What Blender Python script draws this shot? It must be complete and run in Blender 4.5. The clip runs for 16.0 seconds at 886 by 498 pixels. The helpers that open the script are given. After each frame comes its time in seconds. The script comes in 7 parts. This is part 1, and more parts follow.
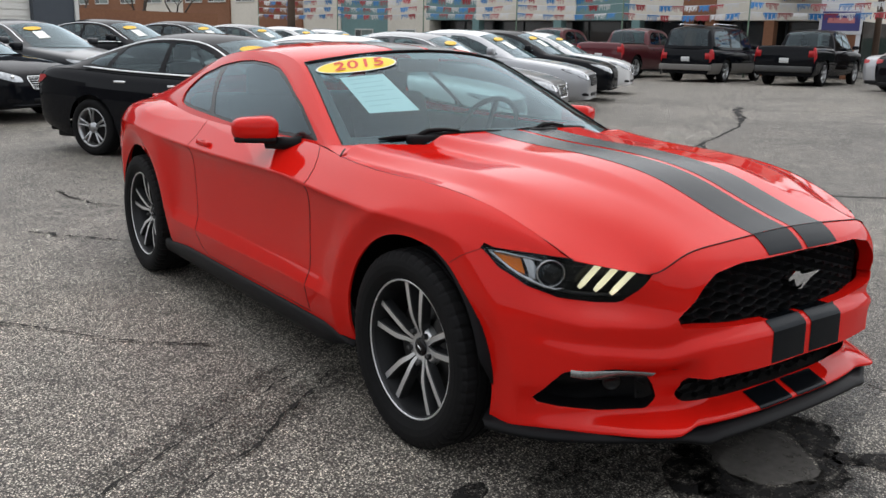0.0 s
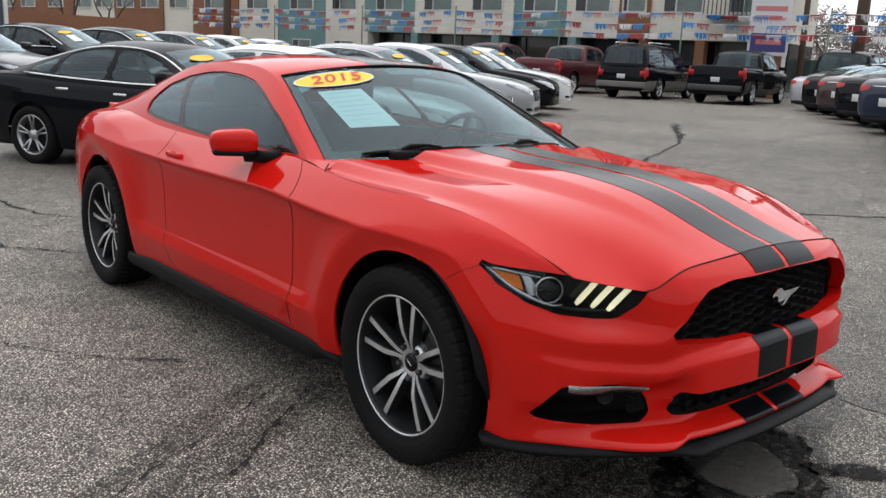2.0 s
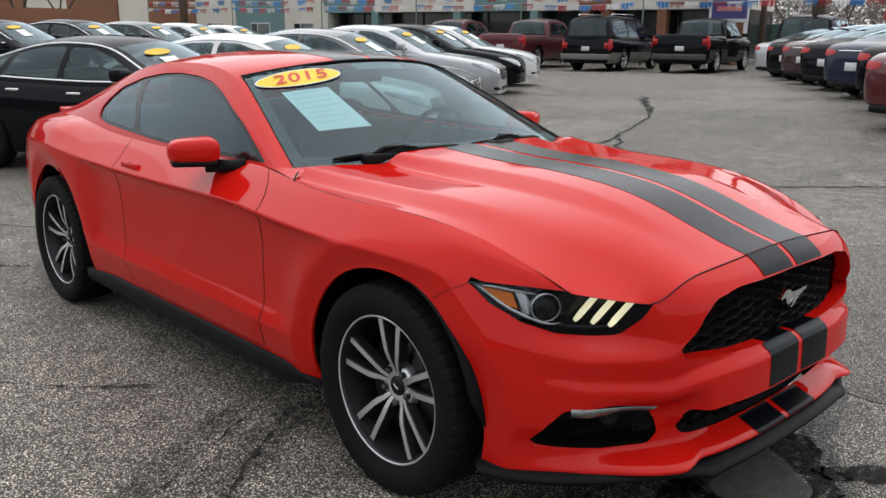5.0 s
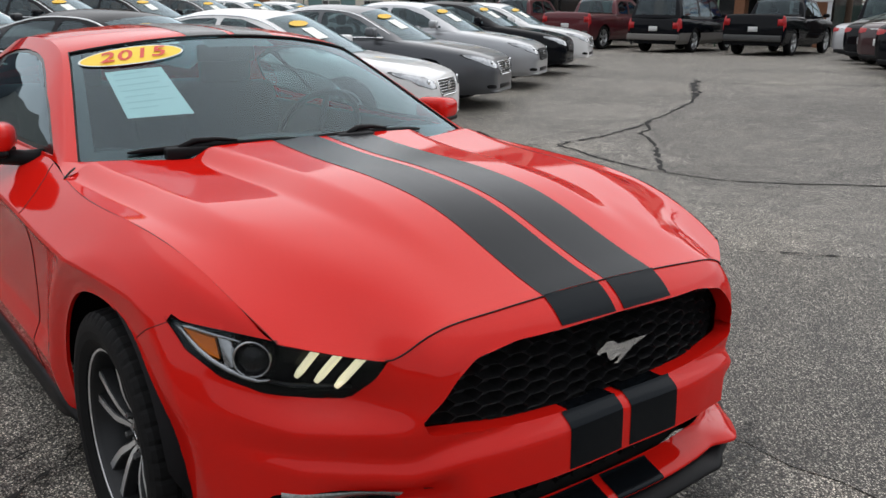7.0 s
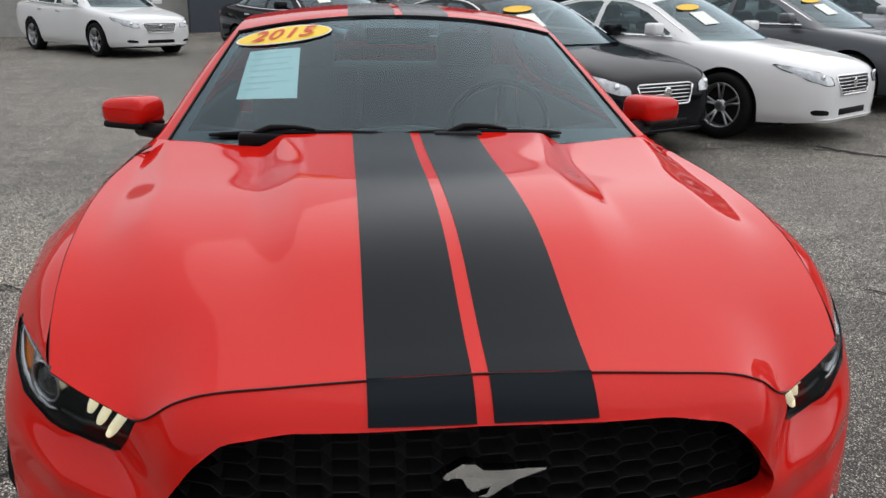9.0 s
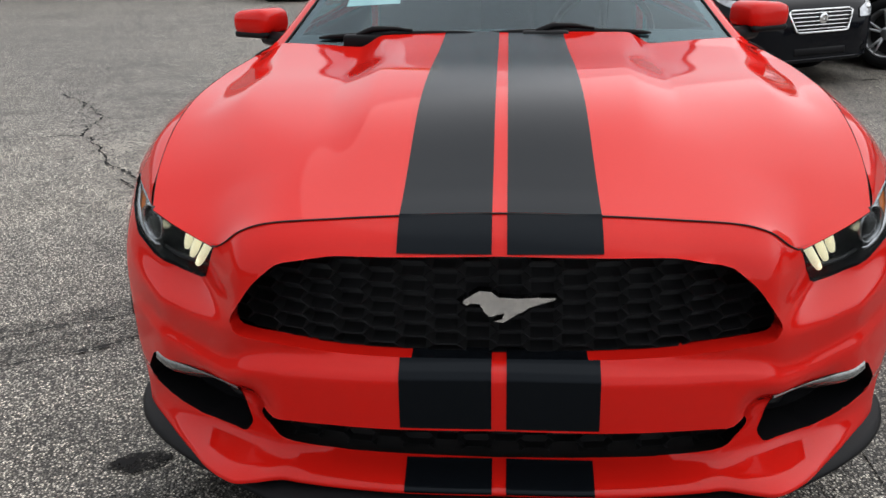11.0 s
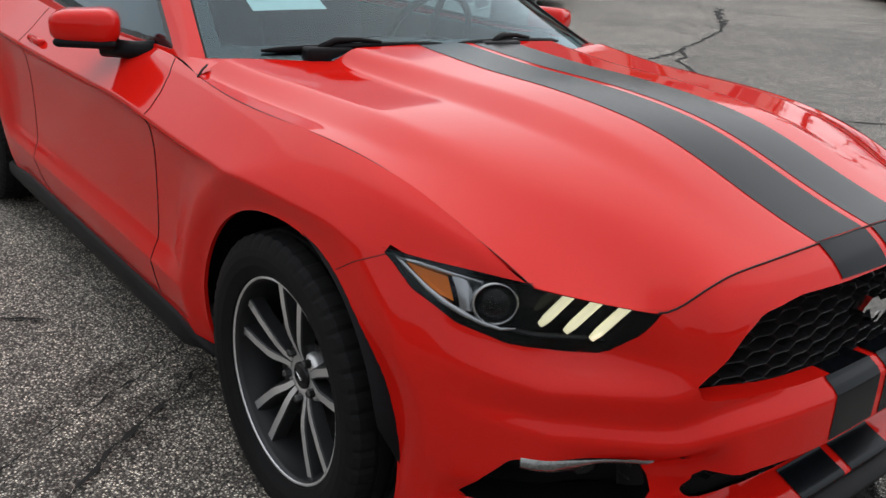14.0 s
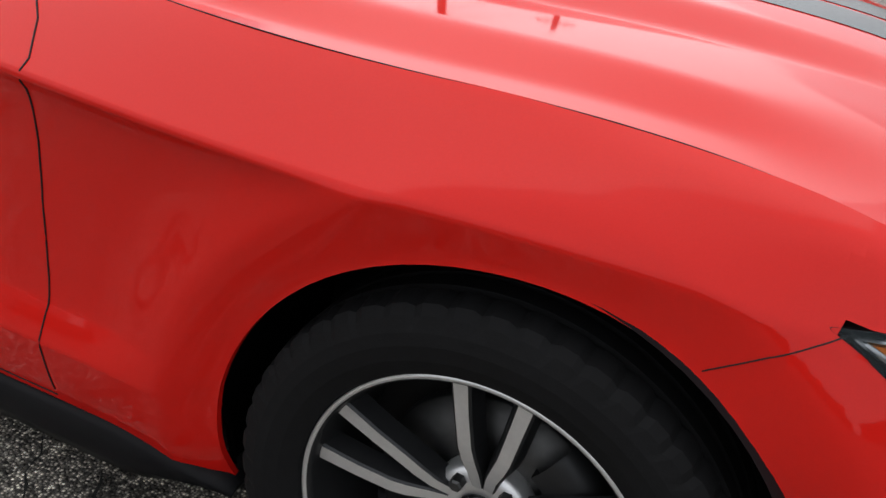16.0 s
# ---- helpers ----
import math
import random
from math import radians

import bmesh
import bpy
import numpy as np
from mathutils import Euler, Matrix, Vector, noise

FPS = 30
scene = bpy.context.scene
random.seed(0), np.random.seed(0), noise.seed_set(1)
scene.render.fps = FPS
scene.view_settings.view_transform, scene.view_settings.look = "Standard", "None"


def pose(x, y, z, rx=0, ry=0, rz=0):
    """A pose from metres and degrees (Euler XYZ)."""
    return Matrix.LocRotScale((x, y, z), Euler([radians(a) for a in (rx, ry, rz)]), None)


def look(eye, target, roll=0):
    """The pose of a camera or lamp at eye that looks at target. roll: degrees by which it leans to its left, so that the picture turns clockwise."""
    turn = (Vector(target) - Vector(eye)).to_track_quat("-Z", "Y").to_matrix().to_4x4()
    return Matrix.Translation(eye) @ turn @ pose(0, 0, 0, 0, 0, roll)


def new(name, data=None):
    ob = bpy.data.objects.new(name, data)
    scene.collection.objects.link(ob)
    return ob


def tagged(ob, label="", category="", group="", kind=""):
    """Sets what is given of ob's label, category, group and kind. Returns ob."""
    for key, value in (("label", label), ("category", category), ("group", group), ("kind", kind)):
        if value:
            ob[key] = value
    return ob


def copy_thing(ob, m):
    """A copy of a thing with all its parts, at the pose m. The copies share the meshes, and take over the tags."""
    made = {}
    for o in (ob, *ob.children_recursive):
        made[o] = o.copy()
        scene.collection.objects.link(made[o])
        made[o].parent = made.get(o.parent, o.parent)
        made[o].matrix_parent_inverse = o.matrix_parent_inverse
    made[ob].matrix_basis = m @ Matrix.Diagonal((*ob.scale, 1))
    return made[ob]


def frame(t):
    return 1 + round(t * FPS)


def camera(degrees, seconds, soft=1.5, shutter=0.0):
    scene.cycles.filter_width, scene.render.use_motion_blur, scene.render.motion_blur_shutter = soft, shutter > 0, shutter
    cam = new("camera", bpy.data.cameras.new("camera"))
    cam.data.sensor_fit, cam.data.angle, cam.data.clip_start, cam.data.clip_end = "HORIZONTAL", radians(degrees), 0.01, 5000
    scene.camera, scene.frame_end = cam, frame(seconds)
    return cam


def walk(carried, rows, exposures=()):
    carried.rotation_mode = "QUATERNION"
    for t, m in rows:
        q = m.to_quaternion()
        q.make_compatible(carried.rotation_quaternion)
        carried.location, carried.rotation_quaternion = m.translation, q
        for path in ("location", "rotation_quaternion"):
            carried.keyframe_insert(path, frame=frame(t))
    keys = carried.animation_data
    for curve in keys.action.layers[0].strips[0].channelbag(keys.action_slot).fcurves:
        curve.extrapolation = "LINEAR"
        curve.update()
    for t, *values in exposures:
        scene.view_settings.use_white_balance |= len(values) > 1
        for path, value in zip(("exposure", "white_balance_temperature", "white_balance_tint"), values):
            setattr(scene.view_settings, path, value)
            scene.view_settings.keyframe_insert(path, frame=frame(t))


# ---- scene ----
cam = camera(54.2, 16.0)
METRES, EYE, TILT, LEAN, TURN = 8.108, 1.5, 0.0, 0.0, 0.0
PATH = [
    (0, (-2.419, -3.622, 1.335), (-1.267, -2.055, 0.87), 1.2),
    (0.5, (-2.476, -3.593, 1.335), (-1.297, -2.042, 0.883), 0.9),
    (1, (-2.617, -3.578, 1.345), (-1.382, -2.067, 0.906), 0.8),
    (1.5, (-2.589, -3.552, 1.348), (-1.325, -2.064, 0.915), 1.6),
    (2, (-2.575, -3.511, 1.346), (-1.3, -2.033, 0.912), 2.5),
    (2.5, (-2.702, -3.511, 1.364), (-1.379, -2.074, 0.932), 2.1),
    (3, (-2.795, -3.444, 1.362), (-1.446, -2.032, 0.927), 2.0),
    (3.5, (-2.74, -3.251, 1.35), (-1.372, -1.862, 0.903), 1.0),
    (3.7, (-2.72, -3.177, 1.356), (-1.339, -1.803, 0.905), 0.3),
    (5.8, (-2.211, -3.375, 1.417), (-0.927, -1.931, 0.901), 0.8),
    (6, (-2.136, -3.36, 1.392), (-0.85, -1.921, 0.867), 1.1),
    (6.5, (-1.776, -3.309, 1.409), (-0.494, -1.861, 0.898), 1.5),
    (7, (-1.45, -3.429, 1.392), (-0.277, -1.898, 0.864), 0.7),
    (7.5, (-1.153, -3.523, 1.416), (-0.094, -1.905, 0.908), 2.2),
    (8, (-0.863, -3.476, 1.404), (0.07, -1.769, 0.94), 3.3),
    (8.5, (-0.515, -3.348, 1.389), (0.059, -1.497, 0.891), 3.2),
    (9, (-0.21, -3.384, 1.384), (0.015, -1.481, 0.812), 0.7),
    (9.2, (-0.132, -3.411, 1.385), (0.004, -1.504, 0.798), -0.3),
    (11.3, (0.014, -3.621, 1.26), (-0.137, -1.754, 0.559), -1.2),
    (11.5, (-0.035, -3.619, 1.259), (-0.134, -1.755, 0.54), -0.6),
    (12, (-0.318, -3.491, 1.293), (-0.202, -1.66, 0.497), 0.4),
    (12.5, (-0.655, -3.336, 1.3), (-0.352, -1.535, 0.485), 2.2),
    (13, (-0.94, -3.088, 1.246), (-0.383, -1.35, 0.428), 3.3),
    (13.5, (-1.365, -3.033, 1.281), (-0.42, -1.442, 0.523), 4.5),
    (14, (-1.706, -2.883, 1.309), (-0.516, -1.436, 0.609), 4.0),
    (14.5, (-1.938, -2.551, 1.303), (-0.575, -1.263, 0.609), 3.7),
    (15, (-2.031, -2.261, 1.269), (-0.524, -1.174, 0.531), 4.1),
    (15.5, (-1.91, -1.933, 1.225), (-0.31, -1.083, 0.378), 4.8),
    (16, (-1.687, -1.588, 1.147), (-0.014, -0.94, 0.262), 7.8),
]
walk(cam, [(t, look(eye, target, roll)) for t, eye, target, roll in PATH], exposures=[(0.0, 1.10), (3.5, 1.04), (6.5, 0.98), (7.5, 0.87), (9.0, 0.86), (11.5, 1.13), (12.0, 1.10), (12.5, 0.98), (13.5, 0.96), (14.5, 1.02), (15.5, 1.02), (16.0, 1.18)])

# ---- world and light: a bright overcast day ----
world = bpy.data.worlds.new("world")
scene.world = world
world.use_nodes = True
wn = world.node_tree
wn.nodes.clear()
sky = wn.nodes.new("ShaderNodeTexSky")
sky.sky_type = "NISHITA"
sky.sun_disc = False
sky.sun_elevation = radians(55)
sky.sun_rotation = radians(51)
sky.air_density = 1.0
sky.dust_density = 1.5
sky.ozone_density = 1.0
# a closed cloud cover in front of the clear sky, a little uneven
wtc = wn.nodes.new("ShaderNodeTexCoord")
cloud = wn.nodes.new("ShaderNodeTexNoise")
cloud.inputs["Scale"].default_value = 2.2
cloud.inputs["Detail"].default_value = 5
tone = wn.nodes.new("ShaderNodeMapRange")
tone.inputs["From Min"].default_value = 0.3
tone.inputs["From Max"].default_value = 0.7
tone.inputs["To Min"].default_value = 2.9
tone.inputs["To Max"].default_value = 3.9
cover = wn.nodes.new("ShaderNodeMix")
cover.data_type = "RGBA"
cover.inputs["Factor"].default_value = 0.93
bg = wn.nodes.new("ShaderNodeBackground")
bg.inputs["Strength"].default_value = 0.15
wo = wn.nodes.new("ShaderNodeOutputWorld")
wn.links.new(wtc.outputs["Generated"], cloud.inputs["Vector"])
wn.links.new(cloud.outputs["Fac"], tone.inputs["Value"])
wn.links.new(sky.outputs[0], cover.inputs["A"])
# the cover is brighter round the hidden sun
side = wn.nodes.new("ShaderNodeVectorMath")
side.operation = "DOT_PRODUCT"
side.inputs[1].default_value = (0.45, 0.36, 0.82)
halo = wn.nodes.new("ShaderNodeMapRange")
halo.inputs["From Min"].default_value = -0.3
halo.inputs["From Max"].default_value = 1.0
halo.inputs["To Min"].default_value = 0.72
halo.inputs["To Max"].default_value = 1.28
glare = wn.nodes.new("ShaderNodeMath")
glare.operation = "MULTIPLY"
wn.links.new(wtc.outputs["Generated"], side.inputs[0])
wn.links.new(side.outputs["Value"], halo.inputs["Value"])
wn.links.new(tone.outputs[0], glare.inputs[0])
wn.links.new(halo.outputs[0], glare.inputs[1])
wn.links.new(glare.outputs[0], cover.inputs["B"])
cool = wn.nodes.new("ShaderNodeMix")
cool.data_type, cool.blend_type = "RGBA", "MULTIPLY"
cool.inputs["Factor"].default_value = 1.0
cool.inputs["B"].default_value = (0.985, 1.0, 1.025, 1)
wn.links.new(cover.outputs["Result"], cool.inputs["A"])
wn.links.new(cool.outputs["Result"], bg.inputs["Color"])
wn.links.new(bg.outputs[0], wo.inputs["Surface"])

sun = new("sun", bpy.data.lights.new("sun", "SUN"))
sun.data.energy = 0.5
sun.data.angle = radians(100)
sun.data.color = (1.0, 0.98, 0.96)
sun.matrix_world = look((9, 7.2, 16.4), (0, 0, 0))

# ---- materials ----


def mat(name, color, rough=0.5, metal=0.0, spec=0.5, var=0.0, scale=40.0, bump=0.0, bump_scale=None, coat=0.0, transmission=0.0, detail_scale=None, coat_rough=0.03):
    """Principled material with two scales of tone variation and a fine relief."""
    m = bpy.data.materials.new(name)
    m.use_nodes = True
    nt = m.node_tree
    p = nt.nodes["Principled BSDF"]
    p.inputs["Base Color"].default_value = (*color, 1)
    p.inputs["Roughness"].default_value = rough
    p.inputs["Metallic"].default_value = metal
    p.inputs["Specular IOR Level"].default_value = spec
    p.inputs["Coat Weight"].default_value = coat
    p.inputs["Coat Roughness"].default_value = coat_rough
    p.inputs["Transmission Weight"].default_value = transmission
    tc = nt.nodes.new("ShaderNodeTexCoord")
    if var > 0:
        n1 = nt.nodes.new("ShaderNodeTexNoise")
        n1.inputs["Scale"].default_value = scale
        n1.inputs["Detail"].default_value = 6
        n2 = nt.nodes.new("ShaderNodeTexNoise")
        n2.inputs["Scale"].default_value = detail_scale or scale * 0.08
        n2.inputs["Detail"].default_value = 3
        add = nt.nodes.new("ShaderNodeMath")
        add.operation = "ADD"
        rmp = nt.nodes.new("ShaderNodeMapRange")
        rmp.inputs["From Min"].default_value = 0.6
        rmp.inputs["From Max"].default_value = 1.4
        rmp.inputs["To Min"].default_value = 1 - var
        rmp.inputs["To Max"].default_value = 1 + var
        mul = nt.nodes.new("ShaderNodeMix")
        mul.data_type = "RGBA"
        mul.blend_type = "MULTIPLY"
        mul.inputs["Factor"].default_value = 1
        mul.inputs["A"].default_value = (*color, 1)
        nt.links.new(tc.outputs["Object"], n1.inputs["Vector"])
        nt.links.new(tc.outputs["Object"], n2.inputs["Vector"])
        nt.links.new(n1.outputs["Fac"], add.inputs[0])
        nt.links.new(n2.outputs["Fac"], add.inputs[1])
        nt.links.new(add.outputs[0], rmp.inputs["Value"])
        nt.links.new(rmp.outputs[0], mul.inputs["B"])
        nt.links.new(mul.outputs["Result"], p.inputs["Base Color"])
    if bump > 0:
        nb = nt.nodes.new("ShaderNodeTexNoise")
        nb.inputs["Scale"].default_value = bump_scale or scale
        nb.inputs["Detail"].default_value = 4
        bp = nt.nodes.new("ShaderNodeBump")
        bp.inputs["Strength"].default_value = bump
        bp.inputs["Distance"].default_value = 0.004
        nt.links.new(tc.outputs["Object"], nb.inputs["Vector"])
        nt.links.new(nb.outputs["Fac"], bp.inputs["Height"])
        nt.links.new(bp.outputs[0], p.inputs["Normal"])
    return m


def paint(name, color, flake=0.0, rough=0.35, coat=1.0):
    """Car paint under a clear coat."""
    m = mat(name, color, rough=rough, metal=flake, spec=0.0 if flake == 0 else 0.3, var=0.03, scale=300, detail_scale=1.5, coat=coat, coat_rough=0.05)
    m.node_tree.nodes["Principled BSDF"].inputs["Coat IOR"].default_value = 1.4
    return m


def glass_mat(name, tint, ior=1.5, sheen=14):
    """A thin pane: clear and tinted, with a mirror gloss that grows towards grazing."""
    m = bpy.data.materials.new(name)
    m.use_nodes = True
    nt = m.node_tree
    nt.nodes.clear()
    out = nt.nodes.new("ShaderNodeOutputMaterial")
    mixer = nt.nodes.new("ShaderNodeMixShader")
    clear = nt.nodes.new("ShaderNodeBsdfTransparent")
    clear.inputs["Color"].default_value = (*tint, 1)
    gloss = nt.nodes.new("ShaderNodeBsdfGlossy")
    gloss.inputs["Roughness"].default_value = 0.015
    gloss.inputs["Color"].default_value = (0.78, 0.93, 1.0, 1)
    facing = nt.nodes.new("ShaderNodeLayerWeight")
    power = nt.nodes.new("ShaderNodeMath")
    power.operation = "POWER"
    power.inputs[1].default_value = 4.6
    gain = nt.nodes.new("ShaderNodeMath")
    gain.operation = "MULTIPLY_ADD"
    base = ((ior - 1) / (ior + 1)) ** 2 * 1.6
    gain.inputs[1].default_value = min(0.92, base * sheen)
    gain.inputs[2].default_value = base
    nt.links.new(facing.outputs["Facing"], power.inputs[0])
    nt.links.new(power.outputs[0], gain.inputs[0])
    nt.links.new(gain.outputs[0], mixer.inputs[0])
    nt.links.new(clear.outputs[0], mixer.inputs[1])
    nt.links.new(gloss.outputs[0], mixer.inputs[2])
    nt.links.new(mixer.outputs[0], out.inputs["Surface"])
    return m


def glow(name, color, strength):
    m = bpy.data.materials.new(name)
    m.use_nodes = True
    p = m.node_tree.nodes["Principled BSDF"]
    p.inputs["Base Color"].default_value = (*color, 1)
    p.inputs["Emission Color"].default_value = (*color, 1)
    p.inputs["Emission Strength"].default_value = strength
    return m


M_RED = paint("coral_red_paint", (0.61, 0.0105, 0.0065), coat=0.78)
M_STRIPE = mat("matte_black_vinyl", (0.004, 0.005, 0.0065), rough=0.22, spec=0.13, var=0.06, scale=200, detail_scale=2)
M_STRIPE.node_tree.nodes["Principled BSDF"].inputs["Specular Tint"].default_value = (0.80, 0.90, 1.0, 1)
M_BLACK = mat("black_plastic", (0.006, 0.006, 0.007), rough=0.5, spec=0.13, var=0.15, scale=120, bump=0.05, bump_scale=600)
M_GLOSSBLACK = mat("gloss_black", (0.006, 0.006, 0.007), rough=0.22, spec=0.25, coat=0.08)
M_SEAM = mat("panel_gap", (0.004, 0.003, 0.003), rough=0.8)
M_RUBBER = mat("tyre_rubber", (0.007, 0.007, 0.0075), rough=0.75, spec=0.16, var=0.25, scale=60, bump=0.12, bump_scale=250)
M_ALLOY = mat("machined_alloy", (0.78, 0.785, 0.79), rough=0.38, metal=0.85, var=0.06, scale=150)
M_POCKET = mat("dark_wheel_pocket", (0.03, 0.031, 0.033), rough=0.4, metal=0.6, var=0.1, scale=80)
M_LAMPTRIM = mat("lamp_trim", (0.46, 0.47, 0.48), rough=0.25, metal=1.0)
M_DISC = mat("brake_disc", (0.10, 0.10, 0.10), rough=0.5, metal=1.0, var=0.15, scale=90)
M_CHROME = mat("chrome", (0.88, 0.89, 0.90), rough=0.12, metal=1.0)
M_GLASS = glass_mat("tinted_glass", (0.50, 0.68, 0.72), 1.45, 11)
M_DARKGLASS = glass_mat("side_glass", (0.42, 0.52, 0.51))
M_LENS = glass_mat("lamp_lens", (0.80, 0.81, 0.82), 1.25)
M_INTERIOR = mat("dark_interior_trim", (0.02, 0.021, 0.023), rough=0.8, var=0.2, scale=60)
M_SEAT = mat("seat_cloth", (0.03, 0.032, 0.035), rough=0.85, var=0.2, scale=120, bump=0.2, bump_scale=500)
M_AMBER = mat("amber_reflector", (0.66, 0.16, 0.002), rough=0.4, spec=0.2)
M_DRL = glow("daytime_lamp", (1.0, 0.94, 0.62), 0.33)
M_PAPER = mat("window_paper", (0.90, 0.92, 0.86), rough=0.8, var=0.04, scale=30)
M_PAPERINK = mat("paper_print", (0.73, 0.79, 0.75), rough=0.8)
M_YELLOW = mat("yellow_sticker", (0.9, 0.62, 0.02), rough=0.45, var=0.03, scale=40)
M_REDINK = mat("red_sticker_print", (0.65, 0.05, 0.02), rough=0.5)
M_WHITEINK = mat("white_sticker_edge", (0.8, 0.8, 0.78), rough=0.5)


# ---- mesh helpers ----


def mesh_ob(name, bm, material, smooth=True, doubles=0.0):
    if doubles:
        bmesh.ops.remove_doubles(bm, verts=bm.verts, dist=doubles)
    me = bpy.data.meshes.new(name)
    bm.to_mesh(me)
    bm.free()
    if smooth:
        me.polygons.foreach_set("use_smooth", [True] * len(me.polygons))
    for m in material if isinstance(material, (list, tuple)) else [material]:
        me.materials.append(m)
    return new(name, me)


def part(name, bm, material, parent, label="", smooth=True, doubles=0.0):
    """Links a bmesh as one mesh object under a thing or a part."""
    ob = mesh_ob(name, bm, material, smooth, doubles)
    ob.parent = parent
    if label:
        tagged(ob, label)
    return ob


def part_copy(ob, m, parent=None):
    """One more object on the same mesh."""
    o = ob.copy()
    scene.collection.objects.link(o)
    o.parent = parent or ob.parent
    o.matrix_basis = m
    return o


def thing(name, label, category, m=None, group="", kind=""):
    e = new(name)
    e.empty_display_size = 0.2
    if m is not None:
        e.matrix_world = m
    return tagged(e, label, category, group, kind)


def spline(keys, closed=False):
    """Smooth curve value (a number or a tuple) through keys [(t, value), ...], monotone-ish Catmull-Rom."""
    ts = [k[0] for k in keys]
    vs = [np.atleast_1d(np.array(k[1:] if len(k) > 2 else k[1], float)) for k in keys]
    n = len(ts)
    tang = []
    for i in range(n):
        a, b = max(i - 1, 0), min(i + 1, n - 1)
        tang.append((vs[b] - vs[a]) / (ts[b] - ts[a]))

    def f(t):
        if t <= ts[0]:
            v = vs[0]
        elif t >= ts[-1]:
            v = vs[-1]
        else:
            i = next(j for j in range(n - 1) if ts[j] <= t <= ts[j + 1])
            h = ts[i + 1] - ts[i]
            s = (t - ts[i]) / h
            v = (2 * s**3 - 3 * s**2 + 1) * vs[i] + (s**3 - 2 * s**2 + s) * h * tang[i] + (3 * s**2 - 2 * s**3) * vs[i + 1] + (s**3 - s**2) * h * tang[i + 1]
        return float(v[0]) if len(v) == 1 else v

    return f


def sstep(a, b, x):
    t = min(1.0, max(0.0, (x - a) / (b - a)))
    return t * t * (3 - 2 * t)


def grid(points, flip=False, bm=None):
    """Faces over rows of points."""
    bm = bm or bmesh.new()
    rows = [[bm.verts.new(p) for p in row] for row in points]
    for a, b in zip(rows, rows[1:]):
        for i in range(len(a) - 1):
            q = (a[i], a[i + 1], b[i + 1], b[i])
            bm.faces.new(q[::-1] if flip else q)
    return bm


def box(bm, lo, hi, m=None):
    vs = [bm.verts.new((x, y, z)) for x in (lo[0], hi[0]) for y in (lo[1], hi[1]) for z in (lo[2], hi[2])]
    for f in ((0, 1, 3, 2), (4, 6, 7, 5), (0, 4, 5, 1), (2, 3, 7, 6), (0, 2, 6, 4), (1, 5, 7, 3)):
        bm.faces.new([vs[i] for i in f])
    if m is not None:
        bmesh.ops.transform(bm, matrix=m, verts=vs)
    return vs


def rbox(lo, hi, r=0.01, seg=2, bm=None):
    """A box with rounded edges."""
    b = bmesh.new()
    box(b, lo, hi)
    bmesh.ops.bevel(b, geom=b.edges[:], offset=r, segments=seg, affect="EDGES", profile=0.5)
    bmesh.ops.recalc_face_normals(b, faces=b.faces)
    if bm is None:
        return b
    me = bpy.data.meshes.new("tmp")
    b.to_mesh(me)
    b.free()
    bm.from_mesh(me)
    bpy.data.meshes.remove(me)
    return bm


def tube(pts, r, n=8, bm=None, caps=True):
    """A round bar along points; r is a number or one for each point."""
    bm = bm or bmesh.new()
    pts = [Vector(p) for p in pts]
    rings = []
    for i, p in enumerate(pts):
        d = (pts[min(i + 1, len(pts) - 1)] - pts[max(i - 1, 0)]).normalized()
        q = d.to_track_quat("Z", "Y")
        rr = r[i] if isinstance(r, (list, tuple)) else r
        rings.append([bm.verts.new(p + q @ Vector((rr * math.cos(a), rr * math.sin(a), 0))) for a in [2 * math.pi * k / n for k in range(n)]])
    for a, b in zip(rings, rings[1:]):
        for k in range(n):
            bm.faces.new((a[k], a[(k + 1) % n], b[(k + 1) % n], b[k]))
    if caps:
        bm.faces.new(rings[0][::-1])
        bm.faces.new(rings[-1])
    return bm


def lathe(profile, n=48, axis="x", bm=None, close=False):
    """Turns a profile [(along, radius), ...] about an axis."""
    bm = bm or bmesh.new()
    rings = []
    for a, r in profile:
        ring = []
        for k in range(n):
            t = 2 * math.pi * k / n
            c, s = r * math.cos(t), r * math.sin(t)
            ring.append(bm.verts.new((a, c, s) if axis == "x" else (c, s, a)))
        rings.append(ring)
    pairs = list(zip(rings, rings[1:])) + ([(rings[-1], rings[0])] if close else [])
    for a, b in pairs:
        for k in range(n):
            bm.faces.new((a[k], a[(k + 1) % n], b[(k + 1) % n], b[k]))
    return bm


def poly_near(poly, p):
    """Whether p lies in the polygon, and the nearest point of its outline."""
    inside, best, near = False, 1e9, p
    n = len(poly)
    for i in range(n):
        (x0, y0), (x1, y1) = poly[i], poly[(i + 1) % n]
        if (y0 > p[1]) != (y1 > p[1]) and p[0] < (x1 - x0) * (p[1] - y0) / (y1 - y0) + x0:
            inside = not inside
        dx, dy = x1 - x0, y1 - y0
        t = min(1, max(0, ((p[0] - x0) * dx + (p[1] - y0) * dy) / (dx * dx + dy * dy + 1e-12)))
        q = (x0 + t * dx, y0 + t * dy)
        d = (q[0] - p[0]) ** 2 + (q[1] - p[1]) ** 2
        if d < best:
            best, near = d, q
    return inside, near


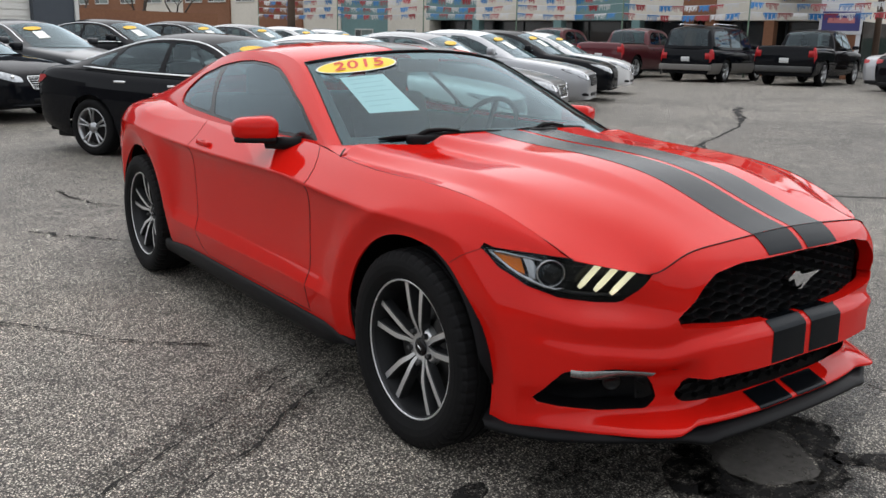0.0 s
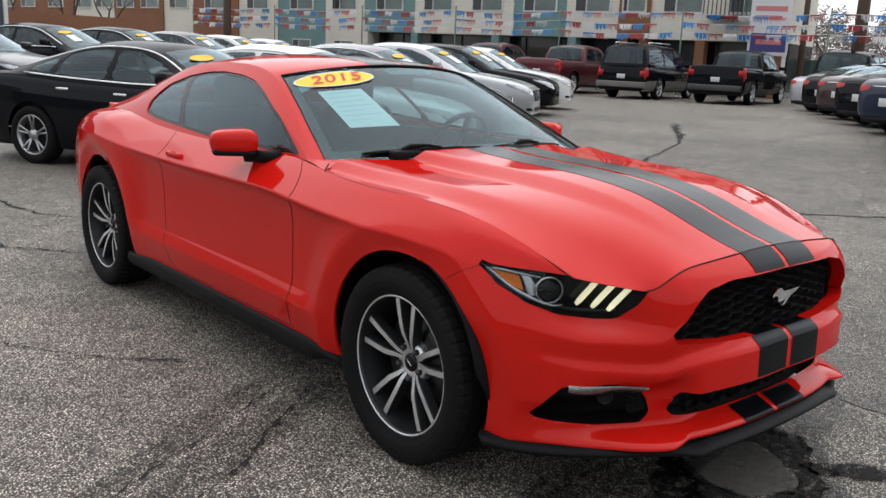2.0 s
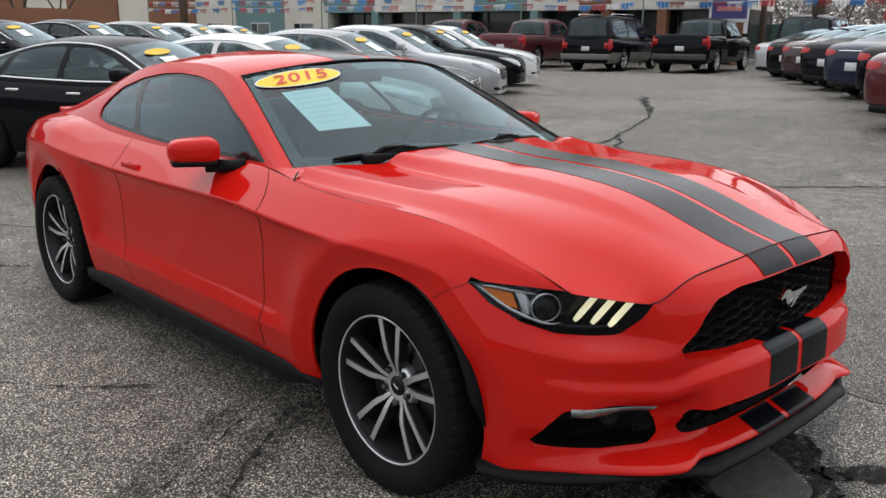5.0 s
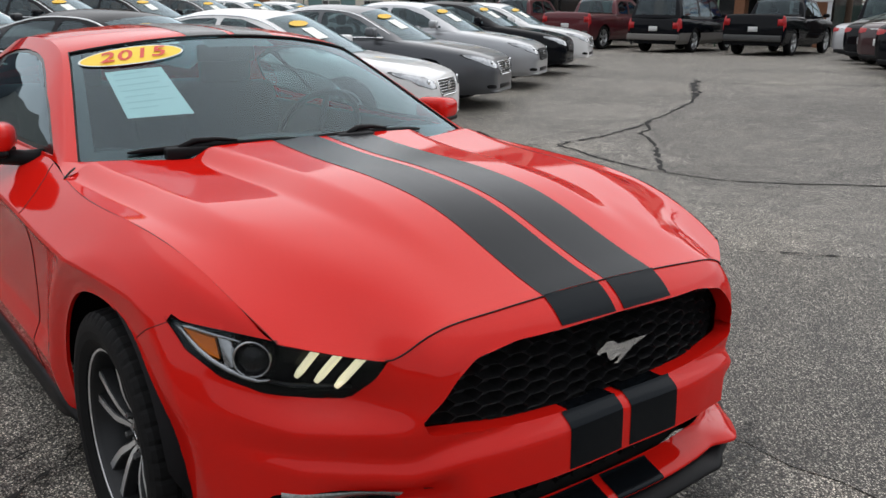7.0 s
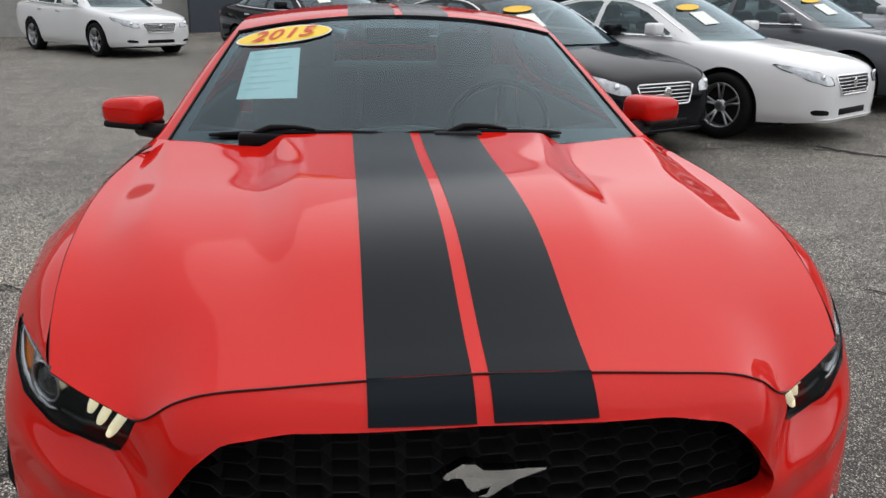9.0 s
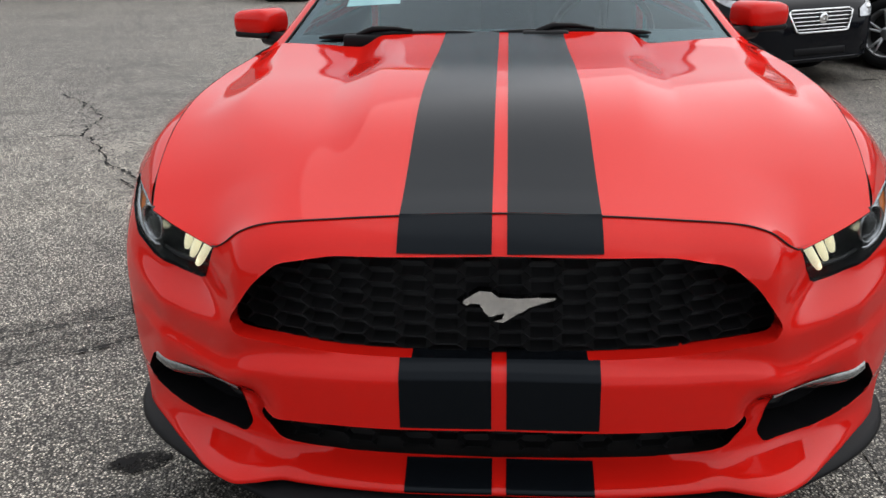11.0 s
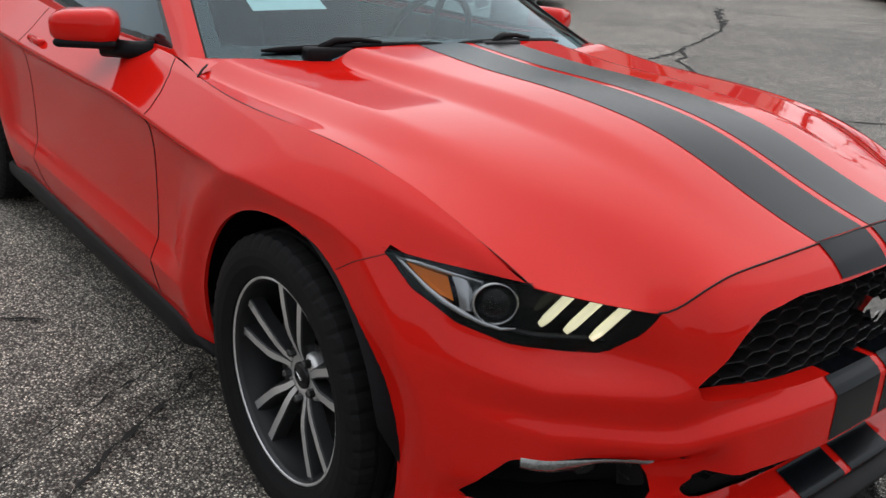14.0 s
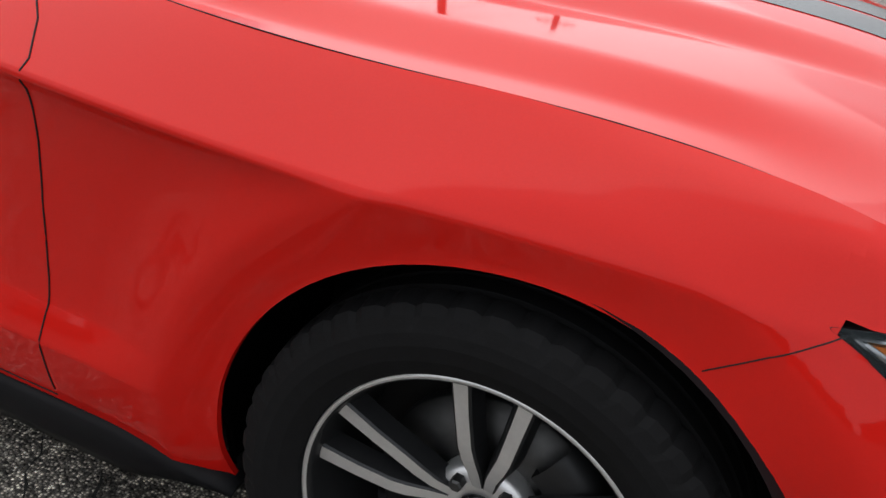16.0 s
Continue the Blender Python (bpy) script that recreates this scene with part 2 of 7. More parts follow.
def round_poly(poly, r=0.02, n=4):
    """The polygon with its corners rounded."""
    out = []
    k = len(poly)
    for i in range(k):
        a, b, c = Vector(poly[i - 1]), Vector(poly[i]), Vector(poly[(i + 1) % k])
        rr = min(r, (a - b).length * 0.45, (c - b).length * 0.45)
        p0, p1 = b + (a - b).normalized() * rr, b + (c - b).normalized() * rr
        for j in range(n + 1):
            t = j / n
            q = p0 * (1 - t) ** 2 + b * 2 * t * (1 - t) + p1 * t * t
            out.append((q.x, q.y))
    return out


def circle_poly(c, r, n=72):
    return [(c[0] + r * math.cos(2 * math.pi * k / n), c[1] + r * math.sin(2 * math.pi * k / n)) for k in range(n)]


# ---- ground ----
def ground_z(x, y):
    """The lot is level round the coupe and rises a little towards the far rows."""
    u = 0.8 * x + 0.6 * y
    return 0.24 * sstep(4, 15, u) - 0.10 * sstep(18, 30, u)


def asphalt(name="worn_asphalt", tone=1.0):
    """Worn asphalt: pale stones in grey binder, patches, stains and fine cracks."""
    m = bpy.data.materials.new(name)
    m.use_nodes = True
    nt = m.node_tree
    p = nt.nodes["Principled BSDF"]
    tc = nt.nodes.new("ShaderNodeTexCoord")

    def noise_(scale, detail=4, rough=0.55):
        n = nt.nodes.new("ShaderNodeTexNoise")
        n.inputs["Scale"].default_value = scale
        n.inputs["Detail"].default_value = detail
        n.inputs["Roughness"].default_value = rough
        nt.links.new(tc.outputs["Object"], n.inputs["Vector"])
        return n.outputs["Fac"]

    def ramp(fac, stops):
        r = nt.nodes.new("ShaderNodeValToRGB")
        els = r.color_ramp.elements
        els[0].position, els[0].color = stops[0][0], (*stops[0][1], 1)
        els[1].position, els[1].color = stops[-1][0], (*stops[-1][1], 1)
        for pos, col in stops[1:-1]:
            e = els.new(pos)
            e.color = (*col, 1)
        nt.links.new(fac, r.inputs["Fac"])
        return r.outputs["Color"]

    def mix(kind, a, b, f=1.0):
        x = nt.nodes.new("ShaderNodeMix")
        x.data_type, x.blend_type = "RGBA", kind
        if isinstance(f, float):
            x.inputs["Factor"].default_value = f
        else:
            nt.links.new(f, x.inputs["Factor"])
        nt.links.new(a, x.inputs["A"])
        nt.links.new(b, x.inputs["B"])
        return x.outputs["Result"]

    vor = nt.nodes.new("ShaderNodeTexVoronoi")
    vor.inputs["Scale"].default_value = 160
    vor.feature = "F1"
    nt.links.new(tc.outputs["Object"], vor.inputs["Vector"])
    stones = ramp(vor.outputs["Color"], [(0.15, (0.04, 0.037, 0.034)), (0.45, (0.19, 0.183, 0.170)), (0.68, (0.56, 0.54, 0.50)), (0.86, (1.02, 1.0, 0.93))])
    # larger pale stones scattered among the fine ones
    big = nt.nodes.new("ShaderNodeTexVoronoi")
    big.inputs["Scale"].default_value = 98
    nt.links.new(tc.outputs["Object"], big.inputs["Vector"])
    pick = ramp(big.outputs["Color"], [(0.76, (0, 0, 0)), (0.80, (1, 1, 1))])
    core = ramp(big.outputs["Distance"], [(0.22, (1, 1, 1)), (0.34, (0, 0, 0))])
    pale = ramp(big.outputs["Color"], [(0.80, (0.50, 0.48, 0.45)), (1.0, (0.95, 0.93, 0.88))])
    stones = mix("MIX", stones, pale, mix("MULTIPLY", pick, core))
    binder = ramp(vor.outputs["Distance"], [(0.32, (1.1, 1.1, 1.1)), (0.54, (0.20, 0.19, 0.185))])
    base = mix("MULTIPLY", stones, binder)
    wide = ramp(noise_(0.45, 5), [(0.30, (0.74, 0.73, 0.72)), (0.5, (1, 1, 1)), (0.72, (1.22, 1.20, 1.165))])
    base = mix("MULTIPLY", base, wide)
    mid = ramp(noise_(4.5, 5, 0.65), [(0.35, (0.70, 0.70, 0.70)), (0.55, (1.0, 1.0, 1.0)), (0.75, (1.25, 1.24, 1.22))])
    base = mix("MULTIPLY", base, mid)
    # dark tar-like smears running one way
    mp = nt.nodes.new("ShaderNodeMapping")
    mp.inputs["Rotation"].default_value = (0, 0, radians(28))
    mp.inputs["Scale"].default_value = (0.25, 1.6, 1)
    nt.links.new(tc.outputs["Object"], mp.inputs["Vector"])
    sm = nt.nodes.new("ShaderNodeTexNoise")
    sm.inputs["Scale"].default_value = 1.1
    sm.inputs["Detail"].default_value = 6
    nt.links.new(mp.outputs[0], sm.inputs["Vector"])
    smear = ramp(sm.outputs["Fac"], [(0.30, (0.5, 0.5, 0.5)), (0.42, (1, 1, 1))])
    base = mix("MULTIPLY", base, smear, 0.5)
    # a stretch beside the coupe, paler towards its middle with a wavering edge
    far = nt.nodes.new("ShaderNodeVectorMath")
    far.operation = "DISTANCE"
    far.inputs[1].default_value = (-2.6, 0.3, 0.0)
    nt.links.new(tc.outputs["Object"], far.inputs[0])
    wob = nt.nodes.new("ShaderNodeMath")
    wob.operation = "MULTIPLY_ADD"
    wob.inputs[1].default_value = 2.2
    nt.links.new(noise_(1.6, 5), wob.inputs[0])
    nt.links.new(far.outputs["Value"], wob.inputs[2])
    lighter = nt.nodes.new("ShaderNodeMapRange")
    lighter.inputs["From Min"].default_value = 2.6
    lighter.inputs["From Max"].default_value = 4.4
    lighter.inputs["To Min"].default_value = 1.32
    lighter.inputs["To Max"].default_value = 1.0
    nt.links.new(wob.outputs[0], lighter.inputs["Value"])
    base = mix("MULTIPLY", base, lighter.outputs[0])
    hue = nt.nodes.new("ShaderNodeRGB")
    hue.outputs[0].default_value = (tone * 1.045, tone, tone * 0.93, 1)
    base = mix("MULTIPLY", base, hue.outputs[0])
    nt.links.new(base, p.inputs["Base Color"])
    p.inputs["Roughness"].default_value = 0.62
    p.inputs["Specular IOR Level"].default_value = 0.5
    bp = nt.nodes.new("ShaderNodeBump")
    bp.inputs["Strength"].default_value = 1.0
    bp.inputs["Distance"].default_value = 0.005
    bp.invert = True
    nt.links.new(vor.outputs["Distance"], bp.inputs["Height"])
    nt.links.new(bp.outputs[0], p.inputs["Normal"])
    return m


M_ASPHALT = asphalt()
bm = bmesh.new()
xs_ = [-900, -200, -60, -30, -15, -8, -5, -3, -1, 1, 3, 4, 5, 6, 7, 8, 9, 10, 11, 12, 13, 15, 17, 19, 22, 25, 28, 31, 35, 40, 60, 120, 300, 900]
grid([[Vector((x, y, ground_z(x, y))) for x in xs_] for y in xs_], bm=bm)
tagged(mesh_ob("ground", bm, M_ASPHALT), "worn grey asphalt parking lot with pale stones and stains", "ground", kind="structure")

M_CRACK = mat("dirty_crack", (0.012, 0.011, 0.010), rough=0.95, var=0.3, scale=30)


def film_stain(name, color, rough, thin, thick):
    """A thin, broken film on the asphalt: the stones show through."""
    m = mat(name, color, rough=rough, spec=0.2, var=0.4, scale=40, bump=0.5, bump_scale=95)
    nt = m.node_tree
    n = nt.nodes.new("ShaderNodeTexNoise")
    n.inputs["Scale"].default_value = 26
    n.inputs["Detail"].default_value = 6
    tc = nt.nodes.new("ShaderNodeTexCoord")
    mr = nt.nodes.new("ShaderNodeMapRange")
    mr.inputs["From Min"].default_value = 0.36
    mr.inputs["From Max"].default_value = 0.62
    mr.inputs["To Min"].default_value = thin
    mr.inputs["To Max"].default_value = thick
    nt.links.new(tc.outputs["Object"], n.inputs["Vector"])
    nt.links.new(n.outputs["Fac"], mr.inputs["Value"])
    nt.links.new(mr.outputs[0], nt.nodes["Principled BSDF"].inputs["Alpha"])
    return m


M_WETSHADE = film_stain("wet_and_shade_film", (0.03, 0.029, 0.028), 0.4, 0.1, 0.62)
M_OIL = film_stain("black_oil_stain", (0.010, 0.009, 0.009), 0.85, 0.3, 1.2)
M_SILT = film_stain("smooth_grey_silt", (0.095, 0.088, 0.08), 0.75, 0.7, 1.0)
M_TRACK = film_stain("damp_wheel_track", (0.035, 0.033, 0.03), 0.6, 0.0, 0.42)
crk = random.Random(11)


def crack(pts, width, jag=0.05):
    """A jagged open crack along a line, of uneven width."""
    rows = []
    line = []
    # narrow cracks are crumbly and broken, wide ones run on
    narrow = width < 0.02
    step = 0.03 if narrow else 0.06
    for (x0, y0), (x1, y1) in zip(pts, pts[1:]):
        k = max(2, int(math.hypot(x1 - x0, y1 - y0) / step))
        for j in range(k):
            line.append(Vector((x0 + (x1 - x0) * j / k, y0 + (y1 - y0) * j / k)))
    wob = Vector((0, 0))
    for i, p in enumerate(line):
        d = line[min(i + 1, len(line) - 1)] - line[max(i - 1, 0)]
        n = Vector((-d.y, d.x)).normalized()
        wob = wob * 0.86 + Vector((crk.uniform(-1, 1), crk.uniform(-1, 1))) * jag * 0.5
        w = width * (1.1 * crk.random() ** 2 + 0.14 if narrow else crk.uniform(0.15, 1.0)) * min(1, i / 3, (len(line) - 1 - i) / 3 + 0.02)
        c = p + wob
        a, b = c + n * w, c - n * w
        rows.append([Vector((a.x, a.y, ground_z(a.x, a.y) + 0.008)), Vector((b.x, b.y, ground_z(b.x, b.y) + 0.008))])
    ob = mesh_ob("asphalt_crack", grid(rows), M_CRACK)
    return tagged(ob, "dark jagged crack in the asphalt", "crack", "asphalt cracks", "structure")


def blot(cx, cy, rx, ry, turn, seed, material=None, inner=0.0, label="dark film of oil and painted shade on the asphalt"):
    """A ragged stain, with an open middle if inner is given."""
    r = random.Random(seed)
    n = 90
    ph = [r.uniform(0, 6.28) for _ in range(6)]
    rows = []
    for k in range(n + 1):
        t = 2 * math.pi * k / n
        e = 1 + sum(0.10 / (1 + j * 0.6) * math.sin((j + 2) * t + ph[j]) for j in range(6)) + 0.03 * math.sin(23 * t)
        e2 = 1 + sum(0.08 / (1 + j * 0.6) * math.sin((j + 3) * t + ph[-j]) for j in range(6))
        row = []
        for f in (inner * e2, (inner * e2 + e) / 2, e):
            x, y = rx * f * math.cos(t), ry * f * math.sin(t)
            px, py = cx + x * math.cos(turn) - y * math.sin(turn), cy + x * math.sin(turn) + y * math.cos(turn)
            row.append(Vector((px, py, ground_z(px, py) + 0.0065)))
        rows.append(row)
    return tagged(mesh_ob("stain", grid(rows), material or M_WETSHADE), label, "stain", "stains", "structure")


# older, darker fields of asphalt bounded by the long cracks
FIELD = [(9.9, 4.95), (8.95, 4.5), (7.35, 3.72), (5.94, 2.59), (4.95, 1.64), (4.72, 1.05), (5.1, 0.55), (5.85, -0.36), (8.0, -1.95), (14.0, -6.5), (24.0, -6.0), (18.0, 0.0), (13.05, 2.61), (11.4, 4.1)]
NEAR_FIELD = [(1.1, 0.35), (1.7, 0.42), (2.1, 0.34), (2.5, 0.06), (2.75, -0.1), (3.06, -0.42), (3.5, -0.95), (4.3, -1.65), (5.5, -2.6), (6.5, -3.6), (6.0, -5.5), (3.0, -6.0), (1.5, -4.5), (1.0, -2.6), (0.9, -1.0)]
edge_rnd = random.Random(5)


def asphalt_field(corners, middle, tone, name):
    """A field of other asphalt with a ragged edge."""
    outline = []
    for (x0, y0), (x1, y1) in zip(corners, corners[1:] + corners[:1]):
        k = max(2, int(math.hypot(x1 - x0, y1 - y0) / 0.15))
        outline += [(x0 + (x1 - x0) * j / k + edge_rnd.uniform(-0.03, 0.03), y0 + (y1 - y0) * j / k + edge_rnd.uniform(-0.03, 0.03)) for j in range(k)]
    bm = bmesh.new()
    cx_, cy_ = middle
    rows = [[Vector((cx_ + (x - cx_) * f, cy_ + (y - cy_) * f, 0)) for x, y in outline + outline[:1]] for f in [k / 14 for k in range(15)]]
    for row in rows:
        for p in row:
            p.z = ground_z(p.x, p.y) + 0.0035
    grid(rows, bm=bm)
    bmesh.ops.remove_doubles(bm, verts=bm.verts, dist=0.001)
    bmesh.ops.recalc_face_normals(bm, faces=bm.faces)
    tagged(mesh_ob("asphalt_field", bm, asphalt(name, tone)), "older darker field of asphalt between cracks", "asphalt", kind="structure")


asphalt_field(FIELD, (10.5, 0.5), 0.78, "old_dark_asphalt")
asphalt_field(NEAR_FIELD, (2.4, -2.2), 0.66, "brown_worn_asphalt")
# long joints and cracks of the lot
crack([(5.12, 3.21), (6.14, 3.33), (7.38, 3.78), (8.52, 4.23), (9.66, 4.84), (10.3, 5.35), (11.9, 6.5)], 0.035, 0.05)
crack([(9.66, 4.84), (10.6, 5.6), (12.1, 6.6)], 0.08, 0.09)
crack([(7.38, 3.78), (6.49, 3.08), (5.58, 2.18), (4.82, 1.45)], 0.035, 0.05)
crack([(4.05, 4.38), (4.35, 3.97), (4.67, 3.42), (5.22, 3.29)], 0.03, 0.04)
crack([(5.22, 3.29), (4.88, 2.13), (4.85, 1.52), (4.99, 1.01), (5.3, 0.62), (6.2, -0.2), (8.0, -1.9)], 0.03, 0.035)
crack([(2.95, 4.15), (3.6, 4.3), (4.3, 3.9), (5.0, 3.35)], 0.02, 0.04)
crack([(10.85, 8.46), (11.6, 6.65), (12.69, 5.08), (14.3, 4.0)], 0.04, 0.05)
crack([(2.1, 0.62), (2.4, 0.3), (2.75, -0.08), (3.06, -0.42), (3.5, -0.95), (5.5, -2.6)], 0.012, 0.02)
crack([(-1.9, 0.80), (-1.68, 0.61), (-1.53, 0.38), (-1.35, 0.12), (-1.05, -0.1)], 0.009, 0.02)
crack([(-2.2, 1.05), (-1.99, 0.77), (-1.7, 0.63)], 0.008, 0.02)
crack([(-1.3, 2.81), (-1.09, 2.48), (-0.82, 2.22), (-0.4, 1.9)], 0.016, 0.03)
crack([(-0.72, 4.49), (-0.67, 3.69), (-0.48, 3.43), (0.3, 3.0)], 0.02, 0.04)
crack([(-3.94, 3.85), (-3.15, 2.83), (-2.92, 2.13), (-2.48, 1.42), (-2.09, 1.03), (-1.7, 0.66)], 0.014, 0.04)
crack([(-3.6, 1.85), (-3.11, 2.13), (-2.92, 2.13)], 0.012, 0.03)
crack([(-0.75, -0.62), (-1.04, -0.83), (-1.33, -1.08), (-1.55, -1.2), (-1.9, -1.45)], 0.010, 0.025)
crack([(-0.7, -0.45), (-1.06, -0.65), (-1.35, -0.82), (-1.6, -0.99), (-2.1, -1.3)], 0.007, 0.025)
# damp, oily patches by the nose and along the wheel track
blot(0.04, -2.11, 0.36, 0.29, 0.4, 3, M_OIL, inner=0.60)
blot(0.04, -2.11, 0.215, 0.175, 0.4, 31, M_SILT, label="dried round patch of grey silt on the asphalt")
# wide wet films, which also paint in the soft shade under the chin
blot(-0.35, -1.93, 0.80, 0.16, 0.12, 21)
blot(0.10, -2.10, 0.52, 0.30, 0.5, 22, inner=0.72)
blot(0.34, -2.37, 0.20, 0.055, -0.75, 10, M_OIL)
blot(-0.25, -2.05, 0.17, 0.09, 0.5, 32, M_OIL)
blot(0.78, -2.02, 0.38, 0.07, 0.3, 23)
blot(-0.93, -1.76, 0.07, 0.05, 0.3, 8, M_OIL)
blot(-0.55, -1.80, 0.20, 0.05, 0.15, 9)
blot(-1.30, -0.98, 0.75, 0.10, 0.55, 33, M_TRACK, label="damp dark wheel track on the asphalt")
blot(-1.42, -0.80, 0.70, 0.06, 0.58, 34, M_TRACK, label="damp dark wheel track on the asphalt")

# a rusty iron cover sunk in the lot
bm = lathe([(0.0, 0.0), (0.002, 0.24), (0.006, 0.242), (0.006, 0.262), (0.0, 0.27)], 40, axis="z")
bmesh.ops.translate(bm, verts=bm.verts, vec=(4.58, 3.02, ground_z(4.58, 3.02) + 0.004))
tagged(mesh_ob("manhole_cover", bm, mat("rusty_iron", (0.10, 0.078, 0.062), rough=0.9, metal=0.1, var=0.4, scale=12, bump=0.3, bump_scale=60)), "rusty round iron cover set in the asphalt", "manhole cover", kind="structure")

# ---- the red coupe: nose towards -y, its right side at -x ----
car = thing("coupe_car", "red two-door fastback coupe with black racing stripes, parked on asphalt", "car")

HUB_F, HUB_R, HUB_Z, TYRE_R, ARCH_Z = -1.36, 1.36, 0.336, 0.338, 0.343

seam = spline([(-1.938, 0.725, 0.745), (-1.82, 0.751, 0.798), (-1.65, 0.774, 0.851), (-1.5, 0.789, 0.876), (-1.34, 0.805, 0.888), (-1.17, 0.82, 0.891), (-1.0, 0.826, 0.897), (-0.8, 0.815, 0.907), (-0.6, 0.792, 0.928), (-0.3, 0.795, 0.93), (0.0, 0.803, 0.928), (0.4, 0.803, 0.93), (0.8, 0.793, 0.94), (1.1, 0.775, 0.962), (1.4, 0.74, 0.975), (1.8, 0.69, 0.962), (2.1, 0.63, 0.932), (2.3, 0.58, 0.905)])
nose_top = spline([(0.0, -2.135, 0.80), (0.18, -2.135, 0.795), (0.32, -2.129, 0.786), (0.43, -2.12, 0.775), (0.485, -2.112, 0.757), (0.525, -2.094, 0.727), (0.55, -2.077, 0.713), (0.6, -2.04, 0.719), (0.66, -1.995, 0.731), (0.725, -1.938, 0.745)])
nose_out = spline([(0.0, -0.086), (0.018, -0.088), (0.04, -0.060), (0.07, -0.022), (0.10, -0.012), (0.17, -0.024), (0.245, -0.100), (0.27, -0.106), (0.32, -0.107), (0.478, -0.104), (0.492, -0.100), (0.53, -0.072), (0.60, -0.078), (0.7, -0.086), (0.84, -0.076), (0.9, -0.062), (0.96, -0.032), (1.0, 0.0)])
nose_share = spline([(0.0, 1.0), (0.18, 1.0), (0.32, 0.92), (0.45, 0.74), (0.53, 0.56), (0.6, 0.46), (0.66, 0.45), (0.725, 0.5)])
nose_low = spline([(0.0, 0.262), (0.45, 0.262), (0.6, 0.25), (0.725, 0.24)])
NOSE_X = (0.0, 0.09, 0.18, 0.25, 0.32, 0.39, 0.43, 0.485, 0.53, 0.6, 0.66, 0.725)
# half widths at heights v = 0, 0.12, 0.30, 0.42, 0.62, CREASE, 0.93 of the side, by y, before the flank is hollowed
CREASE = 0.835
SECTIONS = {
    -1.80: (0.855, 0.862, 0.868, 0.868, 0.860, 0.818, 0.79),
    -1.62: (0.91, 0.92, 0.93, 0.93, 0.926, 0.880, 0.842),
    -1.36: (0.93, 0.94, 0.95, 0.95, 0.950, 0.934, 0.884),
    -1.10: (0.90, 0.93, 0.944, 0.946, 0.947, 0.943, 0.890),
    -0.92: (0.893, 0.922, 0.941, 0.944, 0.945, 0.943, 0.892),
    -0.75: (0.892, 0.920, 0.940, 0.943, 0.943, 0.942, 0.893),
    -0.52: (0.892, 0.920, 0.940, 0.942, 0.942, 0.942, 0.893),
    -0.30: (0.892, 0.920, 0.940, 0.942, 0.942, 0.942, 0.893),
    0.30: (0.892, 0.920, 0.940, 0.942, 0.942, 0.942, 0.893),
    0.80: (0.892, 0.920, 0.941, 0.943, 0.943, 0.943, 0.897),
    1.10: (0.90, 0.928, 0.946, 0.949, 0.949, 0.949, 0.908),
    1.36: (0.905, 0.930, 0.944, 0.947, 0.947, 0.944, 0.902),
    1.70: (0.872, 0.890, 0.903, 0.906, 0.908, 0.896, 0.850),
    2.00: (0.80, 0.815, 0.828, 0.83, 0.832, 0.815, 0.770),
    2.20: (0.735, 0.75, 0.762, 0.765, 0.766, 0.745, 0.700),
}
side_low = spline([(-1.8, 0.232), (-1.1, 0.235), (-0.75, 0.24), (0.8, 0.235), (1.4, 0.23), (2.2, 0.27)])


def section_x(y, v):
    a = SECTIONS[y]
    top = seam(y)[0]
    if v <= 0.30:
        return spline([(0, a[0]), (0.12, a[1]), (0.30, a[2])])(v)
    if v <= CREASE:
        return spline([(0.30, a[2]), (0.42, a[3]), (0.62, a[4]), (CREASE, a[5])])(v)
    flat = sstep(-1.75, -1.35, y) * sstep(1.5, 0.9, y)  # a plane from the crease to the belt
    s1, s2 = a[6] + flat * (a[5] + (top - a[5]) * 0.55 - a[6]), a[6] - (a[6] - top) * 0.42
    s2 += flat * (a[5] + (top - a[5]) * 0.82 - s2)
    return spline([(CREASE, a[5]), (0.93, s1), (0.975, s2), (1.0, top)])(v)


def ring(v):
    """Control points of the body's outline at height v, from the nose's middle round the side to the tail's middle."""
    pts = []
    for x in NOSE_X:
        y, z = nose_top(x)
        zz = nose_low(x) + (z - nose_low(x)) * v
        out = nose_out(v) * nose_share(x)
        # the headlamp leans back under the hood's edge, with a shelf below it
        lamp = sstep(0.50, 0.58, x) * (1 - 0.3 * sstep(0.68, 0.73, x)) * sstep(0.56, 0.63, zz)
        out += lamp * (0.30 * (z - zz) - out)
        # the corner with the fog lamp lies back from the middle bar
        low = sstep(0.42, 0.52, x) * (1 - sstep(0.60, 0.71, x)) * (1 - sstep(0.28, 0.46, v)) * sstep(0.02, 0.085, v)
        out += low * (0.02 - out)
        # the red blade under the fog lamp juts forward
        out -= 0.055 * sstep(0.43, 0.54, x) * (1 - sstep(0.60, 0.72, x)) * (1 - sstep(0.02, 0.085, v))
        pts.append((x, y + out, zz))
    for y in SECTIONS:
        pts.append((section_x(y, v), y, side_low(y) + (seam(y)[1] - side_low(y)) * v))
    for x, y, zt in ((0.65, 2.33, 0.905), (0.46, 2.40, 0.925), (0.24, 2.44, 0.94), (0.0, 2.45, 0.94)):
        pts.append((x, y - 0.10 * sstep(0.6, 1.0, v) - 0.05 * (1 - v), 0.28 + (zt - 0.28) * v))
    return pts


